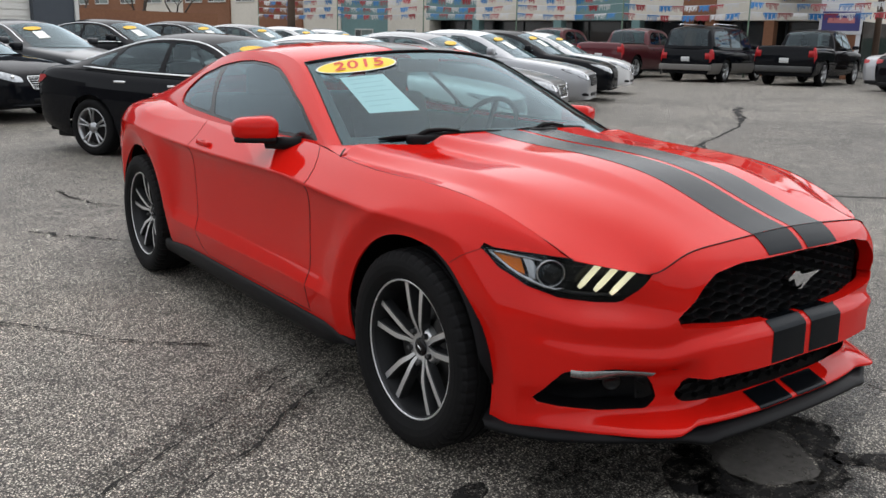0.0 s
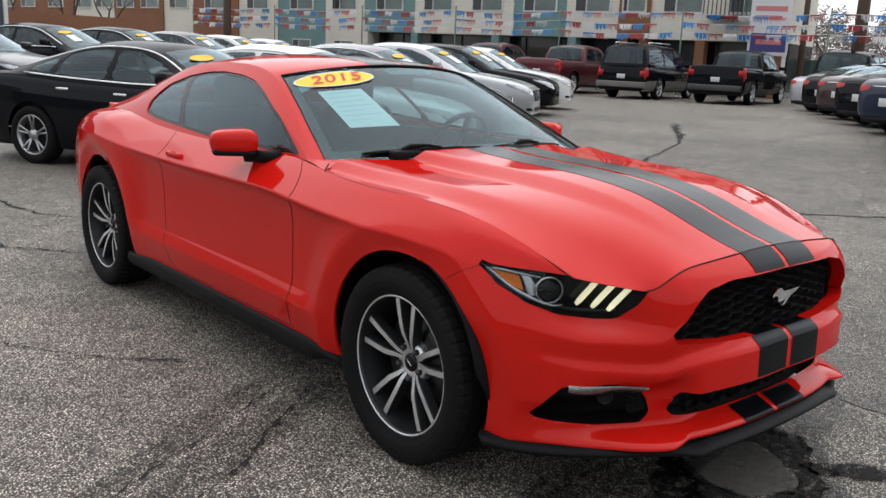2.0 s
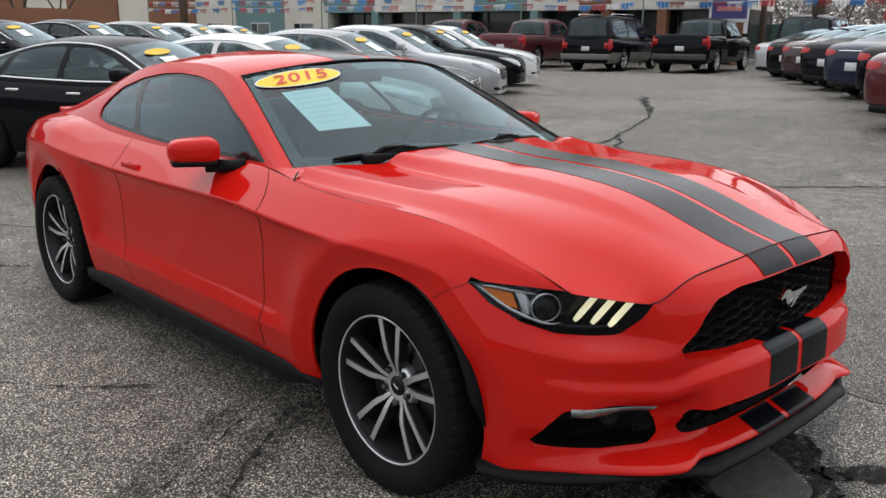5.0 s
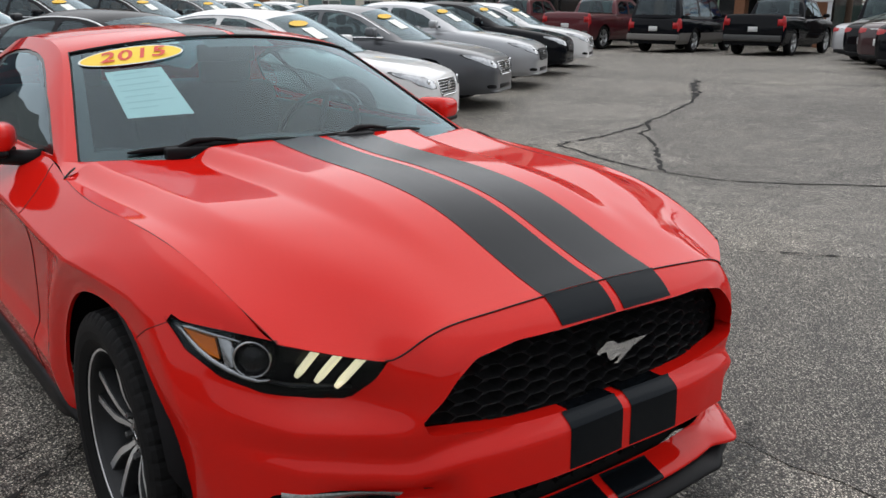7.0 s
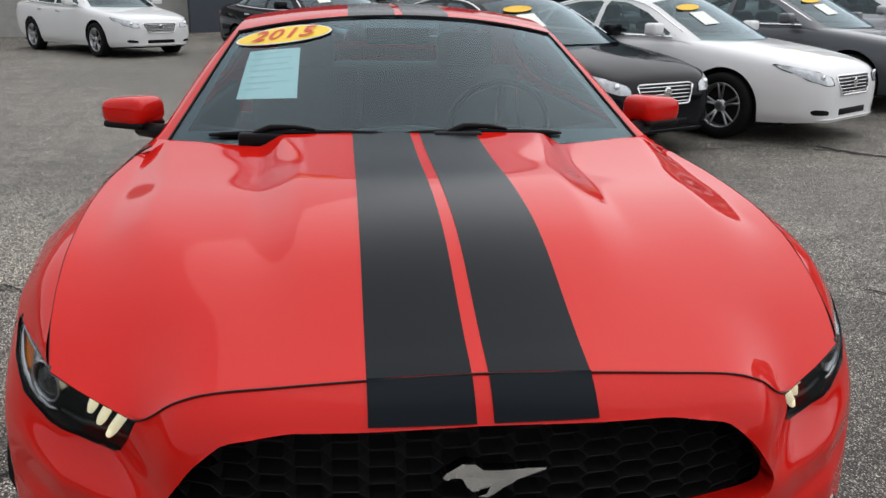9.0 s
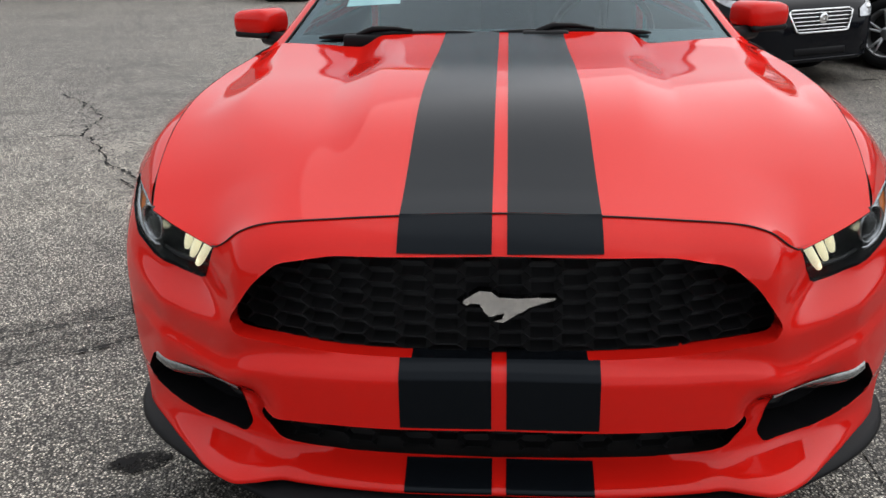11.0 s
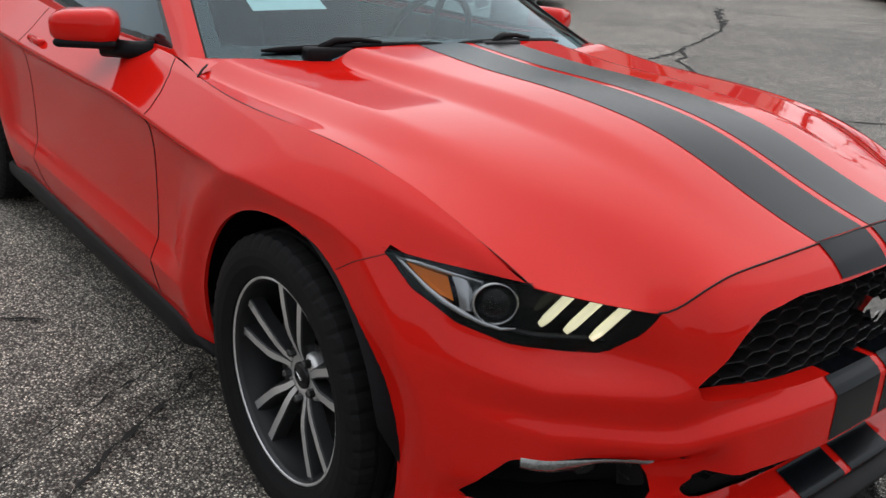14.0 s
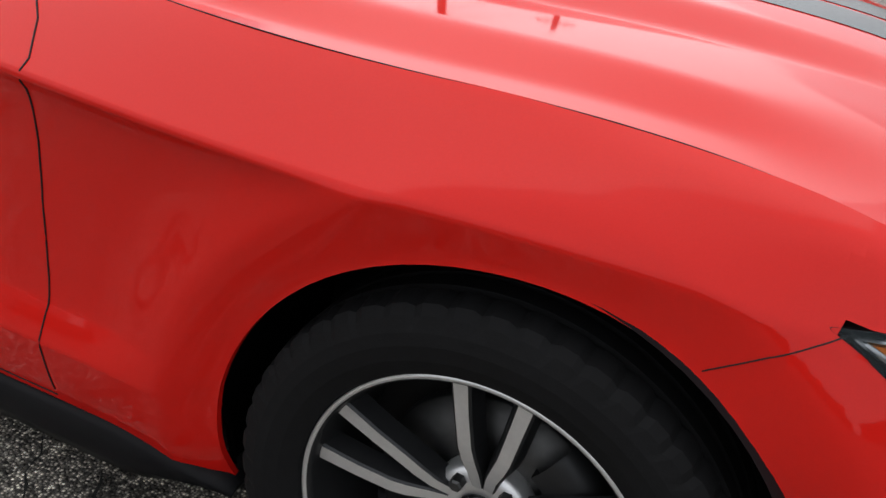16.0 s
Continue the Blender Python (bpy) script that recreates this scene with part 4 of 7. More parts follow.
def side_piece(poly, keep, sign, push, holes=()):
    g, h = snap(SIDE, poly, (1, 2), lambda p: True, keep_inside=keep)
    for hole in holes:
        g, h2 = snap(g, hole, (1, 2), lambda p: True)
        h = h | h2
    px, py = [p[0] for p in poly], [p[1] for p in poly]
    bm = bmesh.new()
    vert = {}
    for j in range(h.shape[0] - 1):
        for i in range(h.shape[1] - 1):
            q = ((j, i), (j, i + 1), (j + 1, i + 1), (j + 1, i))
            if all(h[k] for k in q):
                continue
            if keep and any(not (min(px) - 0.035 < SIDE[k][1] < max(px) + 0.035 and min(py) - 0.035 < SIDE[k][2] < max(py) + 0.035) for k in q):
                continue
            vs = []
            for k in q:
                if k not in vert:
                    vert[k] = bm.verts.new((sign * (g[k][0] - push), g[k][1], g[k][2]))
                vs.append(vert[k])
            try:
                bm.faces.new(vs if sign < 0 else vs[::-1])
            except ValueError:
                pass
    return bm, vert, h


for sgn in (-1, 1):
    bm, vert, h = side_piece(WINDOW, False, sgn, 0.0)
    inv = {v for k, v in vert.items() if h[k]}
    edges = [e for e in bm.edges if e.is_boundary and e.verts[0] in inv and e.verts[1] in inv]
    for e in edges:
        e.smooth = False
    r = bmesh.ops.extrude_edge_only(bm, edges=edges)
    bmesh.ops.translate(bm, verts=[v for v in r["geom"] if isinstance(v, bmesh.types.BMVert)], vec=(-0.02 * sgn, 0, 0))
    part("roof_side", bm, M_RED, car)
    # black surround: the window's opening less the panes
    DOOR_PANE = round_poly([(-0.47, 0.956), (-0.28, 1.052), (-0.022, 1.150), (0.11, 1.190), (0.24, 1.209), (0.44, 1.216), (0.60, 1.207), (0.745, 1.188), (0.64, 1.061), (0.545, 0.965), (0.29, 0.955), (-0.2, 0.950)], 0.015)
    REAR_PANE = round_poly([(0.80, 1.178), (0.975, 1.130), (1.035, 1.085), (1.068, 1.038), (1.048, 1.004), (0.95, 0.987), (0.79, 0.979), (0.60, 0.969), (0.69, 1.061)], 0.015)
    bm, _, _ = side_piece(WINDOW, True, sgn, 0.007, (DOOR_PANE, REAR_PANE))
    part("window_surround", bm, M_GLOSSBLACK, car)
    for nm, pane in (("door_window", DOOR_PANE), ("quarter_window", REAR_PANE)):
        bm, _, _ = side_piece(pane, True, sgn, 0.0085)
        part(nm, bm, M_DARKGLASS, car)


# -- wheels --
def make_wheel(parent, x, y, sign):
    """One wheel with its outer face towards sign * x."""
    wheel = new("wheel")
    wheel.parent = parent
    wheel.matrix_basis = Matrix.Translation((x, y, HUB_Z)) @ (Matrix.Identity(4) if sign < 0 else Matrix.Rotation(math.pi, 4, "Z"))
    return wheel


def tyre_mesh(r_out, r_in, w, n=200):
    """Rounded carcass with ribs, grooves and shoulder blocks."""
    h = w / 2
    prof = [(-h * 0.70, r_in), (-h * 0.86, r_in + 0.006), (-h * 0.97, r_in + 0.03), (-h, (r_in + r_out) / 2), (-h * 0.985, r_out - 0.035), (-h * 0.93, r_out - 0.016), (-h * 0.84, r_out - 0.005)]
    for c in (-0.52, -0.17, 0.17, 0.52):
        prof += [(h * (c - 0.05), r_out), (h * (c - 0.045), r_out - 0.007), (h * (c + 0.045), r_out - 0.007), (h * (c + 0.05), r_out)]
    prof += [(-a, r) for a, r in prof[6::-1]]
    bm = bmesh.new()
    rings = []
    for k, (a, r) in enumerate(prof):
        ring_ = []
        for i in range(n):
            t = 2 * math.pi * i / n
            rr = r - (0.0045 if i % 4 == 0 and (5 <= k <= 7 or len(prof) - 8 <= k <= len(prof) - 6) else 0.0)
            ring_.append(bm.verts.new((a, rr * math.cos(t), rr * math.sin(t))))
        rings.append(ring_)
    for a, b in zip(rings, rings[1:]):
        for i in range(n):
            bm.faces.new((a[i], b[i], b[(i + 1) % n], a[(i + 1) % n]))
    bmesh.ops.recalc_face_normals(bm, faces=bm.faces)
    return bm


def spoke_mesh(angle, side):
    """One bent spoke of a pair; face towards -x. Front face machined, flanks dark."""
    bm = bmesh.new()
    # radius, angle off the pair's middle (degrees), half width, face x
    st = [(0.046, 9.5, 0.0080, -0.042), (0.072, 9.5, 0.0092, -0.052), (0.098, 11.8, 0.0108, -0.060), (0.12, 12.6, 0.0110, -0.064), (0.17, 11.8, 0.0112, -0.069), (0.230, 11.2, 0.0125, -0.072)]
    rows = []
    for r, a, hw, x in st:
        t = angle + math.radians(a) * side
        c = Vector((0, -math.cos(t), math.sin(t)))
        n = Vector((0, math.sin(t), math.cos(t)))
        p = c * r
        rows.append([Vector((x + 0.03, 0, 0)) + p - n * hw * 1.7, Vector((x + 0.003, 0, 0)) + p - n * hw * 1.1, Vector((x, 0, 0)) + p - n * hw * 0.8, Vector((x, 0, 0)) + p + n * hw * 0.8, Vector((x + 0.003, 0, 0)) + p + n * hw * 1.1, Vector((x + 0.03, 0, 0)) + p + n * hw * 1.7])
    grid(rows, bm=bm)
    bm.faces.ensure_lookup_table()
    for k, f in enumerate(bm.faces):
        f.material_index = 0 if k % 5 == 2 else 1
    bmesh.ops.recalc_face_normals(bm, faces=bm.faces)
    return bm


def fill_wheel(wheel):
    part("tyre", tyre_mesh(TYRE_R, 0.236, 0.232), M_RUBBER, wheel, "black rubber road tyre", smooth=False)
    rim = part("rim", lathe([(-0.088, 0.244), (-0.094, 0.238), (-0.092, 0.230), (-0.080, 0.2275), (-0.070, 0.2255), (-0.05, 0.219), (0.03, 0.205), (0.09, 0.215), (0.098, 0.238)], 96), M_POCKET, wheel, "two-tone machined alloy rim with five paired spokes")
    part("rim_lip", lathe([(-0.0885, 0.2415), (-0.0955, 0.2375), (-0.0945, 0.2325), (-0.086, 0.2300)], 96), M_ALLOY, rim)
    for k in range(5):
        a = math.radians(90 + 72 * k)
        for side in (-1, 1):
            part("spoke", spoke_mesh(a, side), [M_ALLOY, M_POCKET], rim, smooth=False)
    part("hub", lathe([(-0.036, 0.0), (-0.038, 0.036), (-0.040, 0.040), (-0.040, 0.066), (-0.030, 0.074), (0.02, 0.075)], 40), M_ALLOY, rim)
    part("centre_cap", lathe([(-0.048, 0.0), (-0.047, 0.022), (-0.043, 0.031), (-0.036, 0.032)], 32), M_GLOSSBLACK, rim, "black centre cap")
    bm = bmesh.new()
    box(bm, (-0.0495, -0.013, -0.003), (-0.047, 0.013, 0.003), Matrix.Rotation(0.5, 4, "X"))
    part("cap_emblem", bm, M_CHROME, rim)
    for k in range(5):
        a = math.radians(54 + 72 * k)
        bm = lathe([(-0.058, 0.0), (-0.058, 0.007), (-0.055, 0.0098), (-0.038, 0.0105)], 6)
        bmesh.ops.translate(bm, verts=bm.verts, vec=(0, -0.0565 * math.cos(a), 0.0565 * math.sin(a)))
        part("lug_nut", bm, M_DISC, rim, smooth=False)
    part("brake_disc", lathe([(-0.008, 0.07), (-0.008, 0.160), (0.016, 0.160), (0.016, 0.07)], 56), M_DISC, wheel)
    bm = bmesh.new()
    rows = []
    for k in range(9):
        t = math.radians(-30 + 60 * k / 8) + 0.45
        rows.append([Vector((a, -r * math.cos(t), r * math.sin(t))) for a, r in ((-0.03, 0.10), (-0.036, 0.13), (-0.03, 0.172), (0.04, 0.172), (0.04, 0.10), (-0.03, 0.10))])
    grid(rows, bm=bm)
    part("brake_caliper", bm, M_POCKET, wheel, "dark brake caliper")
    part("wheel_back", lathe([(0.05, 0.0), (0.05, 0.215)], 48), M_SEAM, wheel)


PLANE_F, PLANE_R = 0.800, 0.815
first = make_wheel(car, -PLANE_F, HUB_F, -1)
fill_wheel(first)


def copy_wheel(src, x, y, sign):
    w = make_wheel(car, x, y, sign)
    for c in src.children:
        o = part_copy(c, c.matrix_basis.copy(), w)
        for cc in c.children:
            part_copy(cc, cc.matrix_basis.copy(), o)
    return w


copy_wheel(first, -PLANE_R, HUB_R, -1)
copy_wheel(first, PLANE_F, HUB_F, 1)
copy_wheel(first, PLANE_R, HUB_R, 1)

# wheel housings and underbody
for sgn in (-1, 1):
    for yc in (HUB_F, HUB_R):
        bm = bmesh.new()
        rows = [[Vector((sgn * min(x, 0.845 + 0.06 * sstep(-0.1, 0.3, math.sin(t))), yc + r_ * math.cos(t), ARCH_Z + r_ * math.sin(t))) for x, r_ in ((0.90, 0.391), (0.875, 0.402), (0.75, 0.405), (0.55, 0.405))] for t in [math.radians(-14 + 208 * k / 40) for k in range(41)]]
        grid(rows, bm=bm)
        bm.faces.new([bm.verts.new((sgn * 0.55, yc + 0.405 * math.cos(t), HUB_Z + 0.405 * math.sin(t))) for t in [math.radians(-14 + 208 * k / 40) for k in range(41)]])
        part("wheel_housing", bm, M_BLACK, car, "black inner wheel housing")
bm = rbox((-0.80, -1.72, 0.17), (0.80, 2.25, 0.24), 0.02)
for v in bm.verts:
    v.co.x *= 1 - 0.22 * sstep(1.0, 2.2, v.co.y)
part("underbody", bm, M_BLACK, car)
part("undertray", rbox((-0.60, -2.02, 0.215), (0.60, -1.70, 0.24), 0.01), M_BLACK, car)

# -- black sill skirts --
for sgn in (-1, 1):
    rows = []
    for k in range(41):
        y = -1.01 + 2.0 * k / 40
        zt = 0.282 - 0.03 * sstep(-0.80, -1.01, y) - 0.02 * sstep(0.6, 0.99, y)
        fl = -0.016 * sstep(-0.85, -1.0, y)
        up = 0.045 * sstep(-0.80, -1.01, y)
        rows.append([Vector((sgn * x, y, z)) for x, z in ((0.86, zt + 0.004), (0.903 + fl, zt), (0.912 + fl, zt - 0.010), (0.914 + fl, 0.225 + 0.3 * up), (0.902 + fl, 0.198 + up), (0.80, 0.190 + up))])
    bm = grid(rows, flip=sgn < 0)
    for end in (rows[0], rows[-1]):
        bm.faces.new([bm.verts.new(p) for p in end])
    bmesh.ops.remove_doubles(bm, verts=bm.verts, dist=0.0005)
    bmesh.ops.recalc_face_normals(bm, faces=bm.faces)
    part("sill_skirt", bm, M_BLACK, car, "matte black plastic sill skirt")

# -- black chin splitter --
chin = spline([(0.0, -2.262, 0.248), (0.2, -2.258, 0.248), (0.36, -2.245, 0.246), (0.425, -2.235, 0.240), (0.47, -2.205, 0.246), (0.53, -2.175, 0.250), (0.62, -2.115, 0.248), (0.72, -2.03, 0.242), (0.80, -1.945, 0.238), (0.86, -1.85, 0.234), (0.885, -1.775, 0.232)])
rows = []
for k in range(-60, 61):
    x = 0.885 * abs(k) / 60
    y, z = chin(x)
    y += 0.008
    z -= 0.012
    sx = math.copysign(1, k)
    inx = max(0.0, x - 0.05 * (x / 0.885))
    rows.append([Vector((sx * px, py, pz)) for px, py, pz in ((inx * 0.97, y + 0.07, z + 0.026), (x * 0.995, y + 0.020, z + 0.012), (x, y + 0.003, z + 0.001), (x, y, z - 0.006), (x * 0.995, y + 0.006, z - 0.014), (inx * 0.95, y + 0.11, z - 0.024))])
bm = grid(rows)
bmesh.ops.recalc_face_normals(bm, faces=bm.faces)
part("chin_splitter", bm, M_BLACK, car, "matte black chin splitter below the bumper")


# -- grilles --
def honeycomb(poly, cell_w, cell_h, depth, back, name, label):
    """Flattened hexagon cells with walls, on a curved plane behind an opening."""
    bm = bmesh.new()
    zs = [p[1] for p in poly]
    xs = [p[0] for p in poly]
    z0, z1, x1 = min(zs), max(zs), max(xs)
    row = 0
    z = z0 - cell_h / 2

    def place(x, zz, d):
        px = min(abs(x), 0.70)
        y = nose_plan(px)
        return (x, y + d, zz)

    while z < z1 + cell_h:
        x = -x1 - cell_w + (cell_w * 0.5 if row % 2 else 0)
        while x < x1 + cell_w:
            inside, near = poly_near(poly, (x, z))
            low = poly_near(poly, (x, z0 - 0.2))[1][1] + 0.001
            if z + cell_h * 0.5 < z1 + 0.012 and z + cell_h * 0.5 > low + 0.004 and (inside or (near[0] - x) ** 2 + (near[1] - z) ** 2 < 0.03**2):
                hexa = [(-0.5, 0), (-0.29, 0.5), (0.29, 0.5), (0.5, 0), (0.29, -0.5), (-0.29, -0.5)]
                w_, h_ = cell_w / 1.58, cell_h
                outer = [place(x + a * w_, max(low, z + b * h_), depth + 0.002) for a, b in hexa]
                mid = [place(x + a * w_ * 0.97, max(low + 0.001, z + b * h_ * 0.92), depth) for a, b in hexa]
                inner = [place(x + a * w_ * 0.94, max(low + 0.002, z + b * h_ * 0.86), depth + 0.045) for a, b in hexa]
                loops = [[bm.verts.new(p) for p in loop] for loop in (outer, mid, inner)]
                for a, b in zip(loops, loops[1:]):
                    for k in range(6):
                        bm.faces.new((a[k], a[(k + 1) % 6], b[(k + 1) % 6], b[k]))
                bm.faces.new(loops[2])
            x += cell_w
        z += cell_h / 1.0 * 0.5
        row += 1
    bmesh.ops.recalc_face_normals(bm, faces=bm.faces)
    return part(name, bm, back, car, label, smooth=False)


nose_plan = spline([(0.0, -2.205), (0.18, -2.2), (0.32, -2.185), (0.42, -2.16), (0.5, -2.125), (0.55, -2.09), (0.7, -1.99)])
M_GRILLE = mat("grille_plastic", (0.013, 0.013, 0.014), rough=0.33, spec=0.6, var=0.1, scale=90)
honeycomb(GRILLE, 0.118, 0.030, 0.030, M_GRILLE, "grille", "black honeycomb grille")
honeycomb([(-0.46, 0.25), (0.46, 0.25), (0.46, 0.42), (-0.46, 0.42)], 0.118, 0.030, 0.10, M_GRILLE, "lower_grille", "black honeycomb lower grille")

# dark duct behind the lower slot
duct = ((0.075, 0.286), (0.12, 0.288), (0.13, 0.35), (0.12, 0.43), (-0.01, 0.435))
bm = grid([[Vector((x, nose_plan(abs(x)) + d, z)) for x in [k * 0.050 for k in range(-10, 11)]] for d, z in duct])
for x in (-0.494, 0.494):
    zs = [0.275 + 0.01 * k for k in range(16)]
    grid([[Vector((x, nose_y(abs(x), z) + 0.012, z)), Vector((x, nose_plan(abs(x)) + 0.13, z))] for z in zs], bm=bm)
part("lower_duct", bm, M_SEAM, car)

# bright emblem in the middle of the grille: a plain streamlined shape
bm = bmesh.new()
EMBLEM = [(0.000865 * a, -0.000865 * b) for a, b in ((-90, -5), (-85, -13), (-70, -22), (-55, -32), (-30, -30), (-15, -18), (20, -16), (45, -15), (58, -8), (70, -18), (102, -17), (100, -13), (76, -9), (62, -1), (48, 4), (38, 12), (25, 18), (10, 28), (-5, 38), (-25, 36), (-8, 30), (5, 20), (0, 12), (-15, 12), (-30, 18), (-22, 24), (-35, 25), (-45, 15), (-38, 6), (-55, -4), (-70, -8), (-80, 1))]
front = [bm.verts.new((0.012 + x, nose_plan(abs(x)) + 0.006, 0.648 + z)) for x, z in EMBLEM]
back = [bm.verts.new((0.012 + x * 1.03, nose_plan(abs(x)) + 0.026, 0.648 + z * 1.05)) for x, z in EMBLEM]
bm.faces.new(front)
for k in range(len(front)):
    bm.faces.new((front[k], back[k], back[(k + 1) % len(front)], front[(k + 1) % len(front)]))
bmesh.ops.triangulate(bm, faces=[f for f in bm.faces if len(f.verts) > 4], ngon_method="EAR_CLIP")
bmesh.ops.recalc_face_normals(bm, faces=bm.faces)
part("grille_emblem", bm, M_CHROME, car, "plain streamlined chrome emblem", smooth=False)


# -- headlamps --
def headlamp(sign):
    lamp = part("headlamp", patch(LAMP, 0.060, sign), M_GLOSSBLACK, car, "dark headlamp with three lit slanted bars")

    def at(x, z, d=0.0):
        p = nose_point(x, z)
        return Vector((sign * (p[0] - 0.6 * d), p[1] + d, p[2]))

    # walls from the lens down to the housing
    bm = bmesh.new()
    loop = [(x, min(z, nose_top(x)[1] - 0.0015) if x < 0.725 else z) for x, z in LAMP]
    a = [bm.verts.new(at(x, z, -0.001)) for x, z in loop]
    b = [bm.verts.new(at(x, z, 0.062)) for x, z in loop]
    for k in range(len(loop)):
        bm.faces.new((a[k], b[k], b[(k + 1) % len(loop)], a[(k + 1) % len(loop)]))
    part("lamp_bowl", bm, M_GLOSSBLACK, lamp)
    part("lens", patch(LAMP, 0.0025, sign), M_LENS, lamp, "clear lens").visible_shadow = False
    for k in range(3):
        top_ = Vector((sign * (0.637 - 0.033 * k), -1.950 - 0.038 * k, 0.721 - 0.003 * k))
        low_ = Vector((sign * (0.671 - 0.025 * k), -1.912 - 0.039 * k, 0.652 - 0.004 * k))
        top_ = low_.lerp(top_, 1.2)
        bm = tube([top_.lerp(low_, j / 6) for j in range(7)], [0.0085, 0.009, 0.009, 0.009, 0.009, 0.0088, 0.006], 10)
        part("light_bar", bm, M_DRL, lamp, "lit pale yellow light bar")
    # projector
    c = Vector((sign * 0.745, -1.868, 0.698))
    n = Vector((sign * 0.62, -0.78, 0.0)).normalized()
    q = n.to_track_quat("X", "Z").to_matrix().to_4x4()
    bm = lathe([(-0.02, 0.042), (0.012, 0.041), (0.018, 0.039), (0.014, 0.036), (-0.005, 0.033)], 36)
    bmesh.ops.transform(bm, matrix=Matrix.Translation(c) @ q, verts=bm.verts)
    part("projector_ring", bm, M_LAMPTRIM, lamp)
    bm = lathe([(-0.005, 0.036), (0.006, 0.032), (0.016, 0.020), (0.020, 0.0)], 28)
    bmesh.ops.transform(bm, matrix=Matrix.Translation(c) @ q, verts=bm.verts)
    part("projector_lens", bm, M_GLOSSBLACK, lamp)
    # amber side marker with bright trim
    poly = [(0.841, 0.737), (0.804, 0.728), (0.805, 0.690), (0.824, 0.700)]
    bm = bmesh.new()
    va = [bm.verts.new(at(x, z, 0.012)) for x, z in poly]
    vb = [bm.verts.new(at(x, z, 0.03)) for x, z in poly]
    bm.faces.new(va)
    for k in range(4):
        bm.faces.new((va[k], vb[k], vb[(k + 1) % 4], va[(k + 1) % 4]))
    bmesh.ops.recalc_face_normals(bm, faces=bm.faces)
    part("amber_marker", bm, M_AMBER, lamp, "amber side reflector", smooth=False)
    trim = [(0.770, 0.732), (0.80, 0.736), (0.825, 0.741), (0.848, 0.745), (0.843, 0.730), (0.830, 0.704), (0.815, 0.686), (0.795, 0.671), (0.772, 0.659), (0.752, 0.653), (0.735, 0.658)]
    part("bright_trim", tube([at(x, z, 0.009) for x, z in trim], [0.0025, 0.004, 0.0045, 0.004, 0.0045, 0.006, 0.0065, 0.0065, 0.006, 0.004, 0.002], 8), M_LAMPTRIM, lamp)
    # silver shroud between the amber and the projector
    rows = [[at(x, z, d) for x, d in ((0.7995, 0.010), (0.792, 0.008), (0.783, 0.012), (0.779, 0.035))] for z in (0.732, 0.718, 0.704, 0.690, 0.678)]
    part("shroud", grid(rows), M_LAMPTRIM, lamp, "silver lamp shroud")
    # a stepped grey shelf below the light bars
    part("lamp_shelf", tube([at(x, z, 0.022) for x, z in ((0.60, 0.638), (0.65, 0.636), (0.70, 0.640), (0.74, 0.648))], [0.003, 0.005, 0.005, 0.003], 6), M_POCKET, lamp)
    return lamp


both_sides(headlamp)


# -- fog lamp pockets --
def fog(sign):
    pocket = part("fog_lamp_pocket", patch(FOG, 0.07, sign), M_BLACK, car, "black pocket with a round fog lamp and a clear strip lamp")

    def at(x, z, d=0.0):
        p = nose_point(x, z)
        return Vector((sign * (p[0] - 0.6 * d), p[1] + d, p[2]))

    bm = bmesh.new()
    a = [bm.verts.new(at(x, z, -0.001)) for x, z in FOG]
    b = [bm.verts.new(at(x, z, 0.072)) for x, z in FOG]
    for k in range(len(FOG)):
        bm.faces.new((a[k], b[k], b[(k + 1) % len(FOG)], a[(k + 1) % len(FOG)]))
    part("pocket_wall", bm, M_BLACK, pocket)
    pts = [(0.744 - 0.216 * j / 10, 0.4285 + 0.004 * math.sin(math.pi * j / 10) - 0.013 * j / 10) for j in range(11)]
    bm = bmesh.new()
    rows = [[at(x, z + dz, d) for dz, d in ((0.004, 0.002), (0.004, -0.002), (-0.010, -0.004), (-0.031 + 0.012 * abs(x - 0.636) / 0.108, 0.002), (-0.031, 0.03))] for x, z in pts]
    grid(rows, bm=bm)
    part("strip_lamp", bm, M_STRIPLAMP, pocket, "clear ribbed strip lamp")
    c = at(0.60, 0.36, 0.05)
    n = Vector((sign * 0.45, -0.89, 0.0)).normalized()
    q = n.to_track_quat("X", "Z").to_matrix().to_4x4()
    bm = lathe([(-0.02, 0.030), (0.006, 0.029), (0.004, 0.024), (0.0, 0.0)], 28)
    bmesh.ops.transform(bm, matrix=Matrix.Translation(c) @ q, verts=bm.verts)
    part("fog_lamp", bm, M_GLOSSBLACK, pocket)


M_STRIPLAMP = mat("clear_ribbed_lamp", (0.22, 0.225, 0.22), rough=0.2, metal=0.5, var=0.6, scale=160, coat=0.5)
both_sides(fog)


